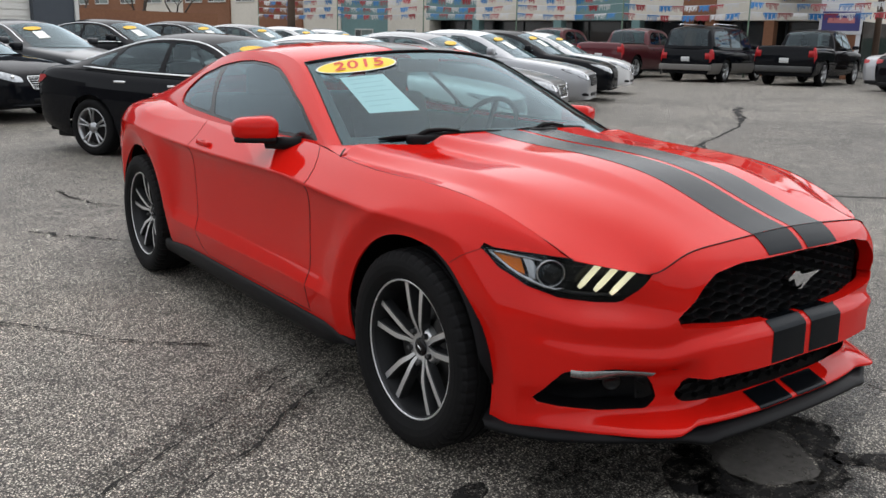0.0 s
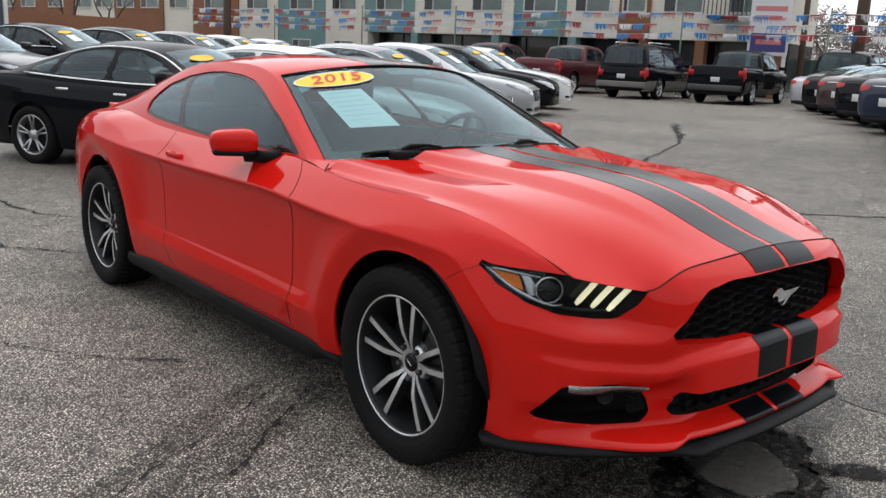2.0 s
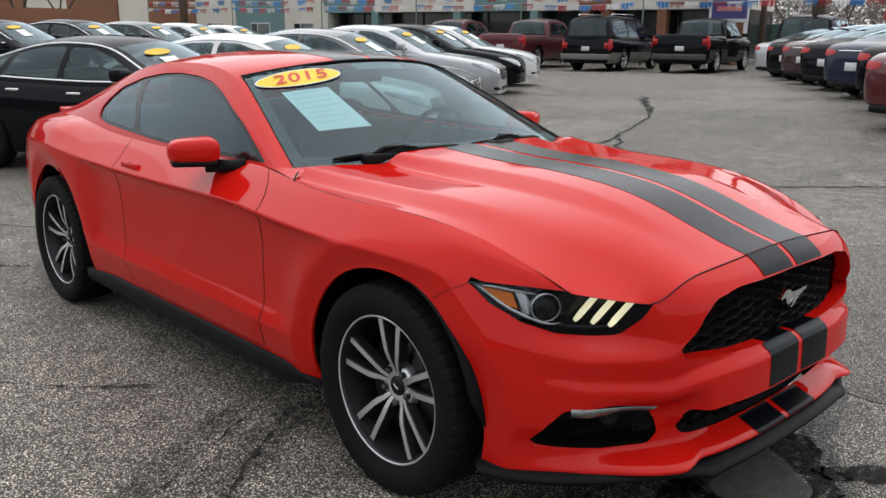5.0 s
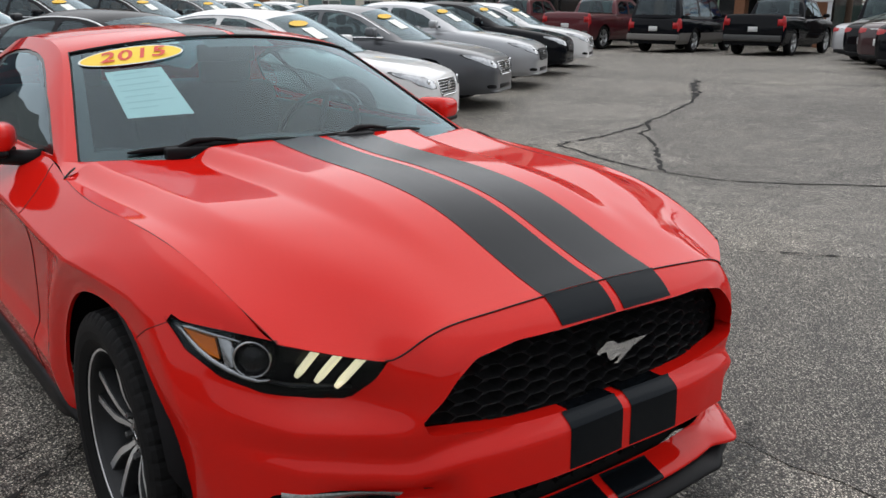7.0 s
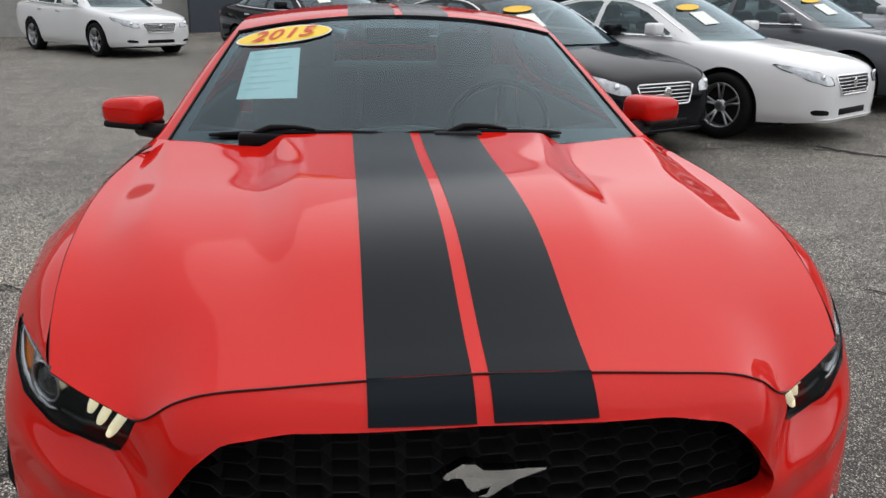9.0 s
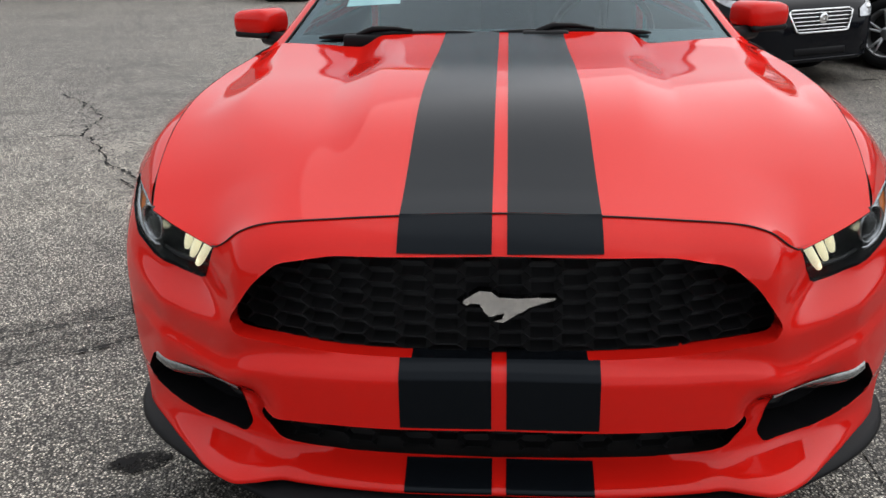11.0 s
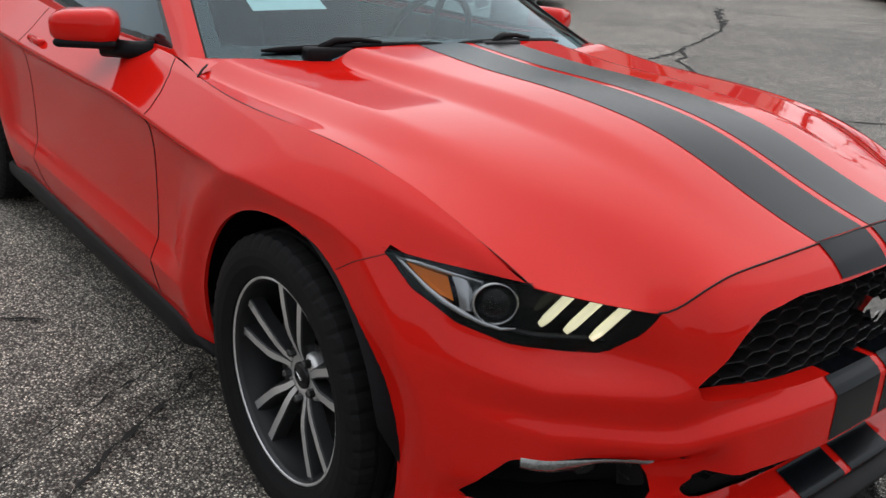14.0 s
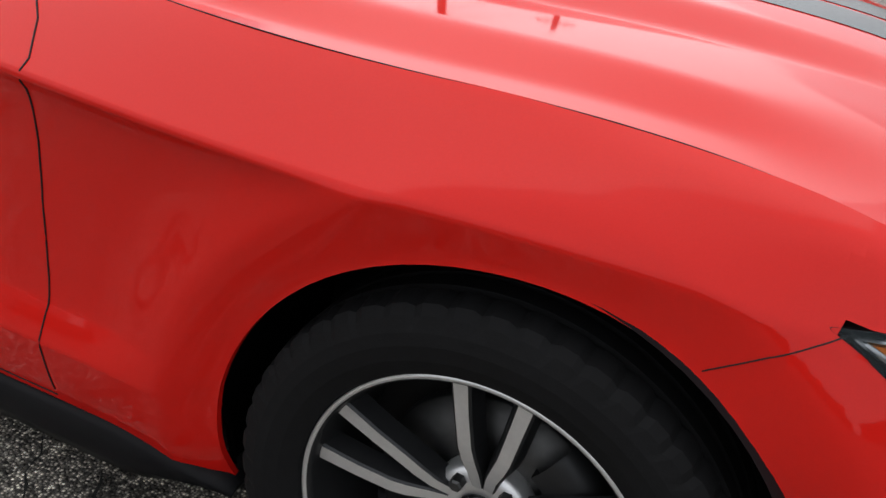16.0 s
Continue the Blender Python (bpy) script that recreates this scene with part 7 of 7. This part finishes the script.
M_POLEWOOD = mat("weathered_pole_wood", (0.11, 0.075, 0.055), rough=0.9, var=0.25, scale=9, bump=0.3, bump_scale=30)
M_GREENPOLE = mat("green_steel_pole", (0.13, 0.2, 0.14), rough=0.6, var=0.1, scale=10)
M_STEEL = mat("dark_steel", (0.03, 0.032, 0.034), rough=0.6, var=0.1, scale=10)
M_FLAG_R = mat("red_bunting_plastic", (0.35, 0.03, 0.04), rough=0.5, var=0.2, scale=6)
M_FLAG_B = mat("blue_bunting_plastic", (0.03, 0.20, 0.50), rough=0.5, var=0.2, scale=6)
M_FLAG_W = mat("white_bunting_plastic", (0.68, 0.68, 0.68), rough=0.5, var=0.1, scale=6)
M_SIGNBLUE = mat("blue_purple_sign", (0.06, 0.06, 0.22), rough=0.4)
M_SIGNRED = mat("faded_red_lettering", (0.62, 0.22, 0.22), rough=0.6)
M_SIGNWHITE = mat("white_sign", (0.72, 0.72, 0.74), rough=0.5, var=0.05, scale=8)
M_BARK = mat("grey_bark", (0.085, 0.07, 0.06), rough=0.9, var=0.3, scale=12)
M_EVERGREEN = mat("dark_evergreen", (0.025, 0.04, 0.022), rough=0.9, var=0.5, scale=4)
M_LIGHTPOLE = mat("grey_metal_pole", (0.4, 0.41, 0.42), rough=0.5, metal=0.5, var=0.1, scale=10)

FP, FD = Vector((31.1, 24.2, 0)), Vector((0.27, -0.963, 0)).normalized()
FN = Vector((FD.y, -FD.x, 0))  # towards the lot


def fac(k, out, z):
    """A point of the facade: metres along it, out from it, up."""
    return FP + FD * k + FN * out + Vector((0, 0, z))


def fbox(bm, k0, k1, o0, o1, z0, z1):
    vs = [bm.verts.new(fac(k, o, z)) for k in (k0, k1) for o in (o0, o1) for z in (z0, z1)]
    for f in ((0, 1, 3, 2), (4, 6, 7, 5), (0, 4, 5, 1), (2, 3, 7, 6), (0, 2, 6, 4), (1, 5, 7, 3)):
        bm.faces.new([vs[i] for i in f])
    bmesh.ops.recalc_face_normals(bm, faces=bm.faces)
    return bm


apartment = thing("apartment_building", "long three-storey apartment building clad in beige, brown and teal", "building", kind="structure")
PANELS = [(-62.0, -47.0, M_BROWN), (-47.0, -42.7, M_BROWN), (-42.7, -37.8, M_BEIGE), (-37.8, -32.5, M_BROWN), (-32.5, -29.4, M_BEIGE), (-29.4, -25.2, M_BROWN), (-25.2, -21.85, M_BEIGE), (-21.85, -17.9, M_TEAL), (-17.9, -15.0, M_BEIGE), (-15.0, -11.4, M_TEAL), (-11.4, -5.2, M_BEIGE), (-5.2, -2.2, M_TEAL), (-2.2, 0.6, M_BEIGE), (0.6, 2.15, M_BROWN), (2.15, 8.2, M_BEIGE)]
SHOP = -14.2  # the glazed ground floor begins here
for k0, k1, mt in PANELS:
    low = 2.55 if k0 >= SHOP - 1 else 0.0
    step = 0.12 if mt is M_BROWN else (0.0 if mt is M_BEIGE else -0.08)
    part("wall_panel", fbox(bmesh.new(), k0, k1, -6.0, step, low, 9.6), mt, apartment, smooth=False)
    n = max(1, round((k1 - k0) / 3.2))
    for j in range(n):
        c = k0 + (k1 - k0) * (j + 0.5) / n
        for zs in (3.72, 6.7):
            wd = 0.95 if (k1 - k0) / n > 2.2 else 0.6
            frame_ob = part("window", fbox(bmesh.new(), c - wd, c + wd, step, step + 0.07, zs, zs + 1.75), M_WINFRAME, apartment, smooth=False)
            part("pane", fbox(bmesh.new(), c - wd + 0.08, c - 0.36, step + 0.05, step + 0.085, zs + 0.08, zs + 1.67), M_DARKSHOP, frame_ob, smooth=False)
            part("pane", fbox(bmesh.new(), c - 0.28, c + wd - 0.08, step + 0.05, step + 0.085, zs + 0.08, zs + 1.67), M_PANE, frame_ob, smooth=False)
        if low == 0.0:
            w2 = 0.75 if (k1 - k0) / n > 2.2 else 0.5
            if mt is not M_BROWN:
                fr = part("window", fbox(bmesh.new(), c - w2, c + w2, step, step + 0.06, 1.25, 2.02), M_WINFRAME, apartment, smooth=False)
                part("pane", fbox(bmesh.new(), c - w2 + 0.06, c - 0.25, step + 0.04, step + 0.075, 1.31, 1.96), M_DARKSHOP, fr, smooth=False)
                part("pane", fbox(bmesh.new(), c - 0.18, c + w2 - 0.06, step + 0.04, step + 0.075, 1.31, 1.96), M_PANE, fr, smooth=False)
# shopfront: recessed dark glazing between columns
part("shopfront_glazing", fbox(bmesh.new(), SHOP - 0.6, 8.2, -6.0, -1.2, 0.0, 2.55), M_DARKSHOP, apartment, smooth=False)
for k, mt in ((-14.9, M_BEIGE), (-11.4, M_TEAL), (-6.2, M_TEAL), (-1.8, M_TEAL), (0.9, M_BROWN), (1.9, M_BROWN), (4.6, M_BROWN), (8.0, M_BROWN)):
    part("column", fbox(bmesh.new(), k - 0.22, k + 0.22, -0.5, 0.02, 0.0, 2.55), mt, apartment, smooth=False)
for k in range(-13, 8, 2):
    part("mullion", fbox(bmesh.new(), k - 0.03, k + 0.03, -1.22, -1.14, 0.0, 2.5), M_STEEL, apartment, smooth=False)
part("parapet", fbox(bmesh.new(), -62.2, 8.4, -6.1, 0.2, 9.6, 9.85), M_BEIGE, apartment, smooth=False)
# a small steel balcony
bm = bmesh.new()
fbox(bm, 4.9, 7.0, 0.0, 1.0, 3.5, 3.6)
for j in range(12):
    fbox(bm, 4.9 + 2.06 * j / 11, 4.94 + 2.06 * j / 11, 0.96, 1.0, 3.6, 4.55)
fbox(bm, 4.9, 7.0, 0.95, 1.0, 4.52, 4.58)
part("balcony", bm, M_STEEL, apartment, "small black steel balcony", smooth=False)

# dark slate garage building with a white roller door
GP, GD = Vector((4.7, 25.4, 0)), Vector((-0.963, -0.27, 0)).normalized()
GN = Vector((-GD.y, GD.x, 0))
if GN.y > 0:
    GN = -GN


def gbox(bm, k0, k1, o0, o1, z0, z1):
    vs = [bm.verts.new(GP + GD * k + GN * o + Vector((0, 0, z))) for k in (k0, k1) for o in (o0, o1) for z in (z0, z1)]
    for f in ((0, 1, 3, 2), (4, 6, 7, 5), (0, 4, 5, 1), (2, 3, 7, 6), (0, 2, 6, 4), (1, 5, 7, 3)):
        bm.faces.new([vs[i] for i in f])
    bmesh.ops.recalc_face_normals(bm, faces=bm.faces)
    return bm


garage = thing("garage_building", "dark slate garage building with a white roller door", "building", kind="structure")
part("wall", gbox(bmesh.new(), 0.0, 1.35, -8, 0, 0, 5.0), M_BLUEWALL, garage, smooth=False)
part("wall", gbox(bmesh.new(), 4.6, 9.5, -8, 0, 0, 5.0), M_BLUEWALL, garage, smooth=False)
part("wall", gbox(bmesh.new(), 1.35, 4.6, -8, 0, 3.4, 5.0), M_BLUEWALL, garage, smooth=False)
door = part("roller_door", gbox(bmesh.new(), 1.35, 4.6, -0.30, -0.22, 0, 3.4), M_ROLL, garage, "white ribbed roller door", smooth=False)
for j in range(17):
    part("slat", gbox(bmesh.new(), 1.36, 4.59, -0.22, -0.185, 0.02 + 0.2 * j, 0.19 + 0.2 * j), M_ROLL, door, smooth=False)
part("corner_trim", gbox(bmesh.new(), -0.06, 0.06, -0.06, 0.06, 0, 5.0), M_WINFRAME, garage, smooth=False)
part("wall", gbox(bmesh.new(), 9.5, 30, -8, -0.5, 0, 4.4), M_CONC, garage, "pale concrete wall", smooth=False)
# low brick wall beyond the garage
tagged(mesh_ob("brick_wall", gbox(bmesh.new(), -12, -0.3, -9.0, -8.7, 0, 2.4), M_BROWN, smooth=False), "low brown brick wall", "wall", kind="structure")


# plain unseen walls added behind the camera to cut low sky light on the coupe
M_UNSEENWALL = mat("unseen_dark_wall", (0.12, 0.105, 0.095), rough=0.9, var=0.2, scale=5, detail_scale=0.4, bump=0.2, bump_scale=30)
for (x0, y0), (x1, y1), high in (((-21.5, 17.2), (-17.5, -20.0), 2.6), ((-17.5, -24.0), (24.0, -26.0), 2.2)):
    bm = bmesh.new()
    box(bm, (0.0, -0.15, -0.1), (math.hypot(x1 - x0, y1 - y0), 0.15, high), Matrix.Translation((x0, y0, 0)) @ Matrix.Rotation(math.atan2(y1 - y0, x1 - x0), 4, "Z"))
    tagged(mesh_ob("lot_wall", bm, M_UNSEENWALL, smooth=False), "plain dark unseen wall, added to hold back low sky light", "wall", kind="structure")


# ---- fence line with bunting ----
def post_at(k):
    return fac(k, 2.6, 0)


POSTS = [-26.5, -19.5, -13.0, -7.0, -1.2, 4.6, 10.5, 17.5, 25.0]
pole = None
for k in POSTS:
    p = post_at(k)
    if pole is None:
        bm = tube([(0, 0, 0), (0, 0, 3.75)], [0.035, 0.03], 8)
        lathe([(3.75, 0.03), (3.79, 0.045), (3.84, 0.0)], 8, axis="z", bm=bm)
        pole = mesh_ob("bunting_pole", bm, M_GREENPOLE)
        tagged(pole, "thin green steel pole holding bunting strings", "pole", "bunting poles")
        pole.location = p
    else:
        copy_thing(pole, Matrix.Translation(p))

rnd = random.Random(4)


def bunting(p0, p1, z, sag):
    """A string of short tufted flags between two poles."""
    root = None
    length = (p1 - p0).length
    pts = [p0.lerp(p1, t / 12) + Vector((0, 0, z - sag * 4 * (t / 12) * (1 - t / 12))) for t in range(13)]
    root = mesh_ob("bunting_string", tube(pts, 0.008, 5), M_SIGNWHITE)
    tagged(root, "string of red, white and blue plastic bunting", "bunting", "bunting strings")
    run = 0.0
    ci = rnd.randrange(3)
    cols = (M_FLAG_R, M_FLAG_W, M_FLAG_B)
    while run < length - 0.7:
        w = rnd.uniform(0.42, 0.62)
        # a band with a cut fringe, all one piece of film
        bm = bmesh.new()
        n = 11
        ragged = rnd.random() < 0.6
        sw = FN * rnd.uniform(-0.06, 0.06)
        rowt, rowm = [], []
        for j in range(2 * n + 1):
            t = (run + w * j / (2 * n)) / length
            c = p0.lerp(p1, t) + Vector((0, 0, z - sag * 4 * t * (1 - t)))
            rowt.append(bm.verts.new(c))
            rowm.append(bm.verts.new(c + Vector((0, 0, -0.05)) + sw * 0.3))
        for j in range(2 * n):
            bm.faces.new((rowt[j], rowt[j + 1], rowm[j + 1], rowm[j]))
        for j in range(n):
            d = rnd.uniform(0.04, 0.24) if ragged else rnd.uniform(0.10, 0.24)
            lo = [bm.verts.new(v.co + Vector((0, 0, -d)) + sw) for v in rowm[2 * j : 2 * j + 2]]
            bm.faces.new((rowm[2 * j], rowm[2 * j + 1], lo[1], lo[0]))
            if not ragged and j < n - 1 and j % 3:
                nx = bm.verts.new(rowm[2 * j + 2].co + Vector((0, 0, -d * 0.9)) + sw)
                bm.faces.new((rowm[2 * j + 1], rowm[2 * j + 2], nx, lo[1]))
        part("flag", bm, cols[ci % 3], root, smooth=False)
        ci += 1
        run += w + rnd.choice((0.01, 0.03, 0.06))


for a, b in zip(POSTS, POSTS[1:]):
    for z, sg in ((3.62, 0.10), (3.22, 0.10), (2.82, 0.10)):
        bunting(post_at(a), post_at(b), z, sg * rnd.uniform(0.6, 1.6))
# low pipe rail behind the trucks
bm = bmesh.new()
for k in range(-26, 26, 3):
    tube([fac(k, 2.9, 0), fac(k, 2.9, 1.0)], 0.035, 6, bm)
for z in (0.55, 1.0):
    tube([fac(-26, 2.9, z), fac(25, 2.9, z)], 0.03, 6, bm)
tagged(mesh_ob("pipe_rail", bm, M_STEEL), "low dark pipe rail along the lot's edge", "rail", kind="structure")


# ---- utility poles, signs ----
def utility_pole(x, y, h, r, lean=0.0, arms=(0.9,), label="brown wooden utility pole with crossarms", turn=0.0, transformer=False):
    e = thing("utility_pole", label, "pole", Matrix.Translation((x, y, 0)) @ Matrix.Rotation(lean, 4, "Y"), "utility poles")
    part("pole", tube([(0, 0, -0.2), (0, 0, h * 0.5), (0, 0, h)], [r, r * 0.85, r * 0.65], 12), M_POLEWOOD, e)
    for a in arms:
        bm = bmesh.new()
        box(bm, (-1.2, -0.06, h - a), (1.2, 0.06, h - a + 0.12), Matrix.Rotation(turn, 4, "Z"))
        arm = part("crossarm", bm, M_POLEWOOD, e, smooth=False)
        for s in (-1.05, -0.6, 0.6, 1.05):
            bm = lathe([(h - a + 0.12, 0.03), (h - a + 0.2, 0.045), (h - a + 0.28, 0.02)], 8, axis="z")
            bmesh.ops.translate(bm, verts=bm.verts, vec=(s * math.cos(turn), s * math.sin(turn), 0))
            part("insulator", bm, M_CONC, arm)
    if transformer:
        bm = lathe([(h - 3.0, 0.0), (h - 3.0, 0.22), (h - 2.2, 0.22), (h - 2.1, 0.0)], 14, axis="z")
        bmesh.ops.translate(bm, verts=bm.verts, vec=(0.0, -0.42, 0))
        part("transformer", bm, M_LIGHTPOLE, e)
    return e


def ray_place(az, dist):
    """A place by the bearing (degrees right of +y) and distance from the lot's corner."""
    return (-2.5 + dist * math.sin(radians(az)), -3.5 + dist * math.cos(radians(az)))


for az, d, h, r, arms, tr in ((62.2, 42, 9.0, 0.14, (0.6, 1.4), False), (65.2, 39, 10.5, 0.27, (0.7,), True), (69.5, 60, 11, 0.16, (0.8,), False), (72.2, 45, 10.5, 0.24, (0.7, 1.5), False), (26.5, 52, 9.5, 0.24, (0.6,), False), (31.8, 55, 9.5, 0.24, (0.6,), False)):
    x, y = ray_place(az, d)
    utility_pole(x, y, h, r, rnd.uniform(-0.02, 0.02), arms, transformer=tr, turn=1.2)
# overhead wires
bm = bmesh.new()
a, b = ray_place(65.2, 39), ray_place(72.2, 45)
c, d_ = ray_place(62.2, 42), ray_place(31.8, 55)
for p0, p1, z in ((a, b, 9.8), (a, b, 9.3), (c, a, 8.6), (a, b, 8.2)):
    tube([Vector((p0[0] + (p1[0] - p0[0]) * t / 10, p0[1] + (p1[1] - p0[1]) * t / 10, z - 0.5 * 4 * t / 10 * (1 - t / 10))) for t in range(11)], 0.02, 5, bm)
tagged(mesh_ob("overhead_wires", bm, M_STEEL), "thin black overhead wires between the poles", "wire", kind="structure")

# lot sign on two white legs
x, y = ray_place(60.2, 39.5)
sg = thing("lot_sign", "white two-panel sign with a blue-purple lower board on legs", "sign", Matrix.Translation((x, y, 0)) @ Matrix.Rotation(radians(-58), 4, "Z"))
bm = bmesh.new()
box(bm, (-0.78, -0.08, 0), (-0.62, 0.08, 4.1))
box(bm, (0.62, -0.08, 0), (0.78, 0.08, 4.1))
part("legs", bm, M_SIGNWHITE, sg, smooth=False)
part("upper_board", rbox((-0.80, -0.12, 3.05), (0.80, 0.12, 4.3), 0.03, 2), M_SIGNWHITE, sg, smooth=False)
bd = part("lower_board", rbox((-0.80, -0.13, 1.95), (0.80, 0.13, 3.0), 0.03, 2), M_SIGNWHITE, sg, smooth=False)
part("blue_face", rbox((-0.70, -0.15, 2.1), (0.70, -0.13, 2.85), 0.005, 1), M_SIGNBLUE, bd, smooth=False)
for z0, z1, x0, x1, mt in ((2.40, 2.60, -0.5, 0.5, M_SIGNRED), (3.75, 3.95, -0.62, 0.62, M_SIGNRED), (3.40, 3.58, -0.62, 0.62, M_SIGNRED)):
    bm = bmesh.new()
    box(bm, (x0, -0.165 if z0 < 3 else -0.135, z0), (x1, -0.15 if z0 < 3 else -0.12, z1))
    part("lettering_bar", bm, mt, sg, smooth=False)

# street furniture at the corner
x, y = ray_place(70.6, 40)
st = thing("street_sign", "blue street-name blade on a grey pole", "sign", Matrix.Translation((x, y, 0)) @ Matrix.Rotation(radians(-62), 4, "Z"))
part("pole", tube([(0, 0, 0), (0, 0, 6.5)], 0.07, 10), M_LIGHTPOLE, st)
bl = part("blade", rbox((-1.1, -0.03, 3.15), (-0.05, 0.03, 3.42), 0.01, 1), mat("blue_sign_face", (0.02, 0.10, 0.55), rough=0.5), st, smooth=False)
bm = bmesh.new()
for k in range(5):
    box(bm, (-1.0 + 0.18 * k, -0.045, 3.23), (-0.88 + 0.18 * k, -0.032, 3.34))
part("lettering_bar", bm, M_SIGNWHITE, bl, smooth=False)
x, y = ray_place(69.6, 38)
st = thing("road_sign", "dark roadside sign post with red and white panels", "sign", Matrix.Translation((x, y, 0)) @ Matrix.Rotation(radians(-62), 4, "Z"))
part("post", tube([(0, 0, 0), (0, 0, 2.6)], 0.05, 8), M_STEEL, st)
part("red_panel", rbox((-0.62, -0.03, 2.0), (-0.06, 0.03, 2.35), 0.01, 1), M_FLAG_R, st, smooth=False)
part("white_panel", rbox((-0.60, -0.03, 1.3), (-0.06, 0.03, 1.6), 0.01, 1), M_SIGNWHITE, st, smooth=False)
bm = bmesh.new()
box(bm, (0.25, -0.02, 1.05), (1.15, 0.02, 1.95), Matrix.Translation((0.7, 0, 1.5)) @ Matrix.Rotation(radians(45), 4, "Y") @ Matrix.Translation((-0.7, 0, -1.5)))
part("diamond_panel", bm, M_LIGHTPOLE, st, "grey back of a diamond warning sign", smooth=False)


# ---- trees ----
def bare_tree(x, y, h, seed, label="leafless grey-brown tree with many fine twigs"):
    r = random.Random(seed)
    e = thing("bare_tree", label, "tree", Matrix.Translation((x, y, 0)), "bare trees")
    tb, cb = bmesh.new(), bmesh.new()

    def grow(p, d, ln, rad, depth):
        pts, rr = [p], [rad]
        for k in range(3):
            d = (d + Vector((r.uniform(-1, 1), r.uniform(-1, 1), r.uniform(-0.3, 0.5))) * 0.22).normalized()
            p = p + d * ln / 3
            pts.append(p)
            rr.append(rad * (1 - 0.15 * (k + 1)))
        tube(pts, rr, 6 if depth < 2 else 3, tb if depth < 2 else cb, caps=False)
        if depth < 5:
            for _ in range(3 if depth < 2 else r.choice((2, 3))):
                nd = (d + Vector((r.uniform(-1, 1), r.uniform(-1, 1), r.uniform(-0.1, 0.6))) * 0.85).normalized()
                grow(pts[r.choice((2, 3))], nd, ln * r.uniform(0.58, 0.8), rr[-1] * 0.68, depth + 1)

    grow(Vector((0, 0, 0)), Vector((0, 0, 1)), h * 0.33, h * 0.022, 0)
    part("trunk", tb, M_BARK, e)
    part("crown", cb, M_BARK, e)
    return e


for k, (az, d, h) in enumerate(((66.8, 70, 9), (70.5, 75, 8), (74.0, 66, 9), (78.0, 72, 8.5), (63.6, 78, 8), (83, 70, 9), (17.0, 55, 9), (14.2, 50, 8), (20.0, 58, 9))):
    x, y = ray_place(az, d)
    bare_tree(x, y, h, 20 + k)


def clump_bush(x, y, w, h, seed, label):
    r = random.Random(seed)
    e = thing("evergreen_shrub", label, "shrub", Matrix.Translation((x, y, 0)), "evergreen shrubs")
    bm = bmesh.new()
    for _ in range(3200):
        a, t = r.uniform(0, 2 * math.pi), r.random()
        rad = w * (1 - t**1.7 * 0.75) * r.uniform(0.55, 1.0) ** 0.5
        c = Vector((rad * math.cos(a), rad * math.sin(a), 0.2 + t * h))
        s = r.uniform(0.06, 0.13)
        u = Vector((r.uniform(-1, 1), r.uniform(-1, 1), r.uniform(-1, 1))).normalized() * s
        v = u.orthogonal().normalized() * s
        bm.faces.new([bm.verts.new(c - u), bm.verts.new(c + v * 0.6), bm.verts.new(c + u), bm.verts.new(c - v * 0.6)])
    part("foliage", bm, M_EVERGREEN, e, smooth=False)
    part("trunk", tube([(0, 0, 0), (0, 0, h * 0.8)], [0.12, 0.04], 6), M_BARK, e)


for k, (az, d, w, h) in enumerate(((73.5, 52, 2.2, 3.6), (76.5, 56, 2.4, 3.2), (80.5, 55, 2.6, 3.4))):
    x, y = ray_place(az, d)
    clump_bush(x, y, w, h, 60 + k, "dark evergreen shrub beside the road")
# low buildings and woods beyond the corner, far off
x, y = ray_place(70, 95)
bm = bmesh.new()
r = random.Random(9)
for k in range(90000):
    az = r.uniform(57, 100)
    d = r.uniform(92, 120)
    px, py = ray_place(az, d)
    top = 7.6 + 1.1 * math.sin(az * 1.9) + 0.7 * math.sin(az * 5.3 + 1)
    hh = top * r.random() ** 0.85 * r.uniform(0.72, 1.0)
    s = r.uniform(0.09, 0.30)
    c = Vector((px, py, hh))
    u = Vector((r.uniform(-1, 1), r.uniform(-1, 1), r.uniform(-1, 1))).normalized() * s
    v = u.orthogonal().normalized() * s
    bm.faces.new([bm.verts.new(c - u), bm.verts.new(c + v * 0.35), bm.verts.new(c + u), bm.verts.new(c - v * 0.35)])
# twig colour is paler than the bark, painting in the haze of distance
tagged(mesh_ob("far_woods", bm, mat("hazy_grey_twigs", (0.13, 0.105, 0.092), rough=0.9, var=0.3, scale=0.8), smooth=False), "grey-brown leafless woods on the horizon", "woods", kind="stuff")
bm = bmesh.new()
x, y = ray_place(64.5, 62)
box(bm, (-5, -3, 0), (5, 3, 2.1), Matrix.Translation((x, y, 0)) @ Matrix.Rotation(radians(-60), 4, "Z"))
tagged(mesh_ob("low_shed", bm, mat("green_roofing", (0.02, 0.06, 0.045), rough=0.7, var=0.2, scale=3), smooth=False), "low dark green shed across the road", "building", kind="structure")
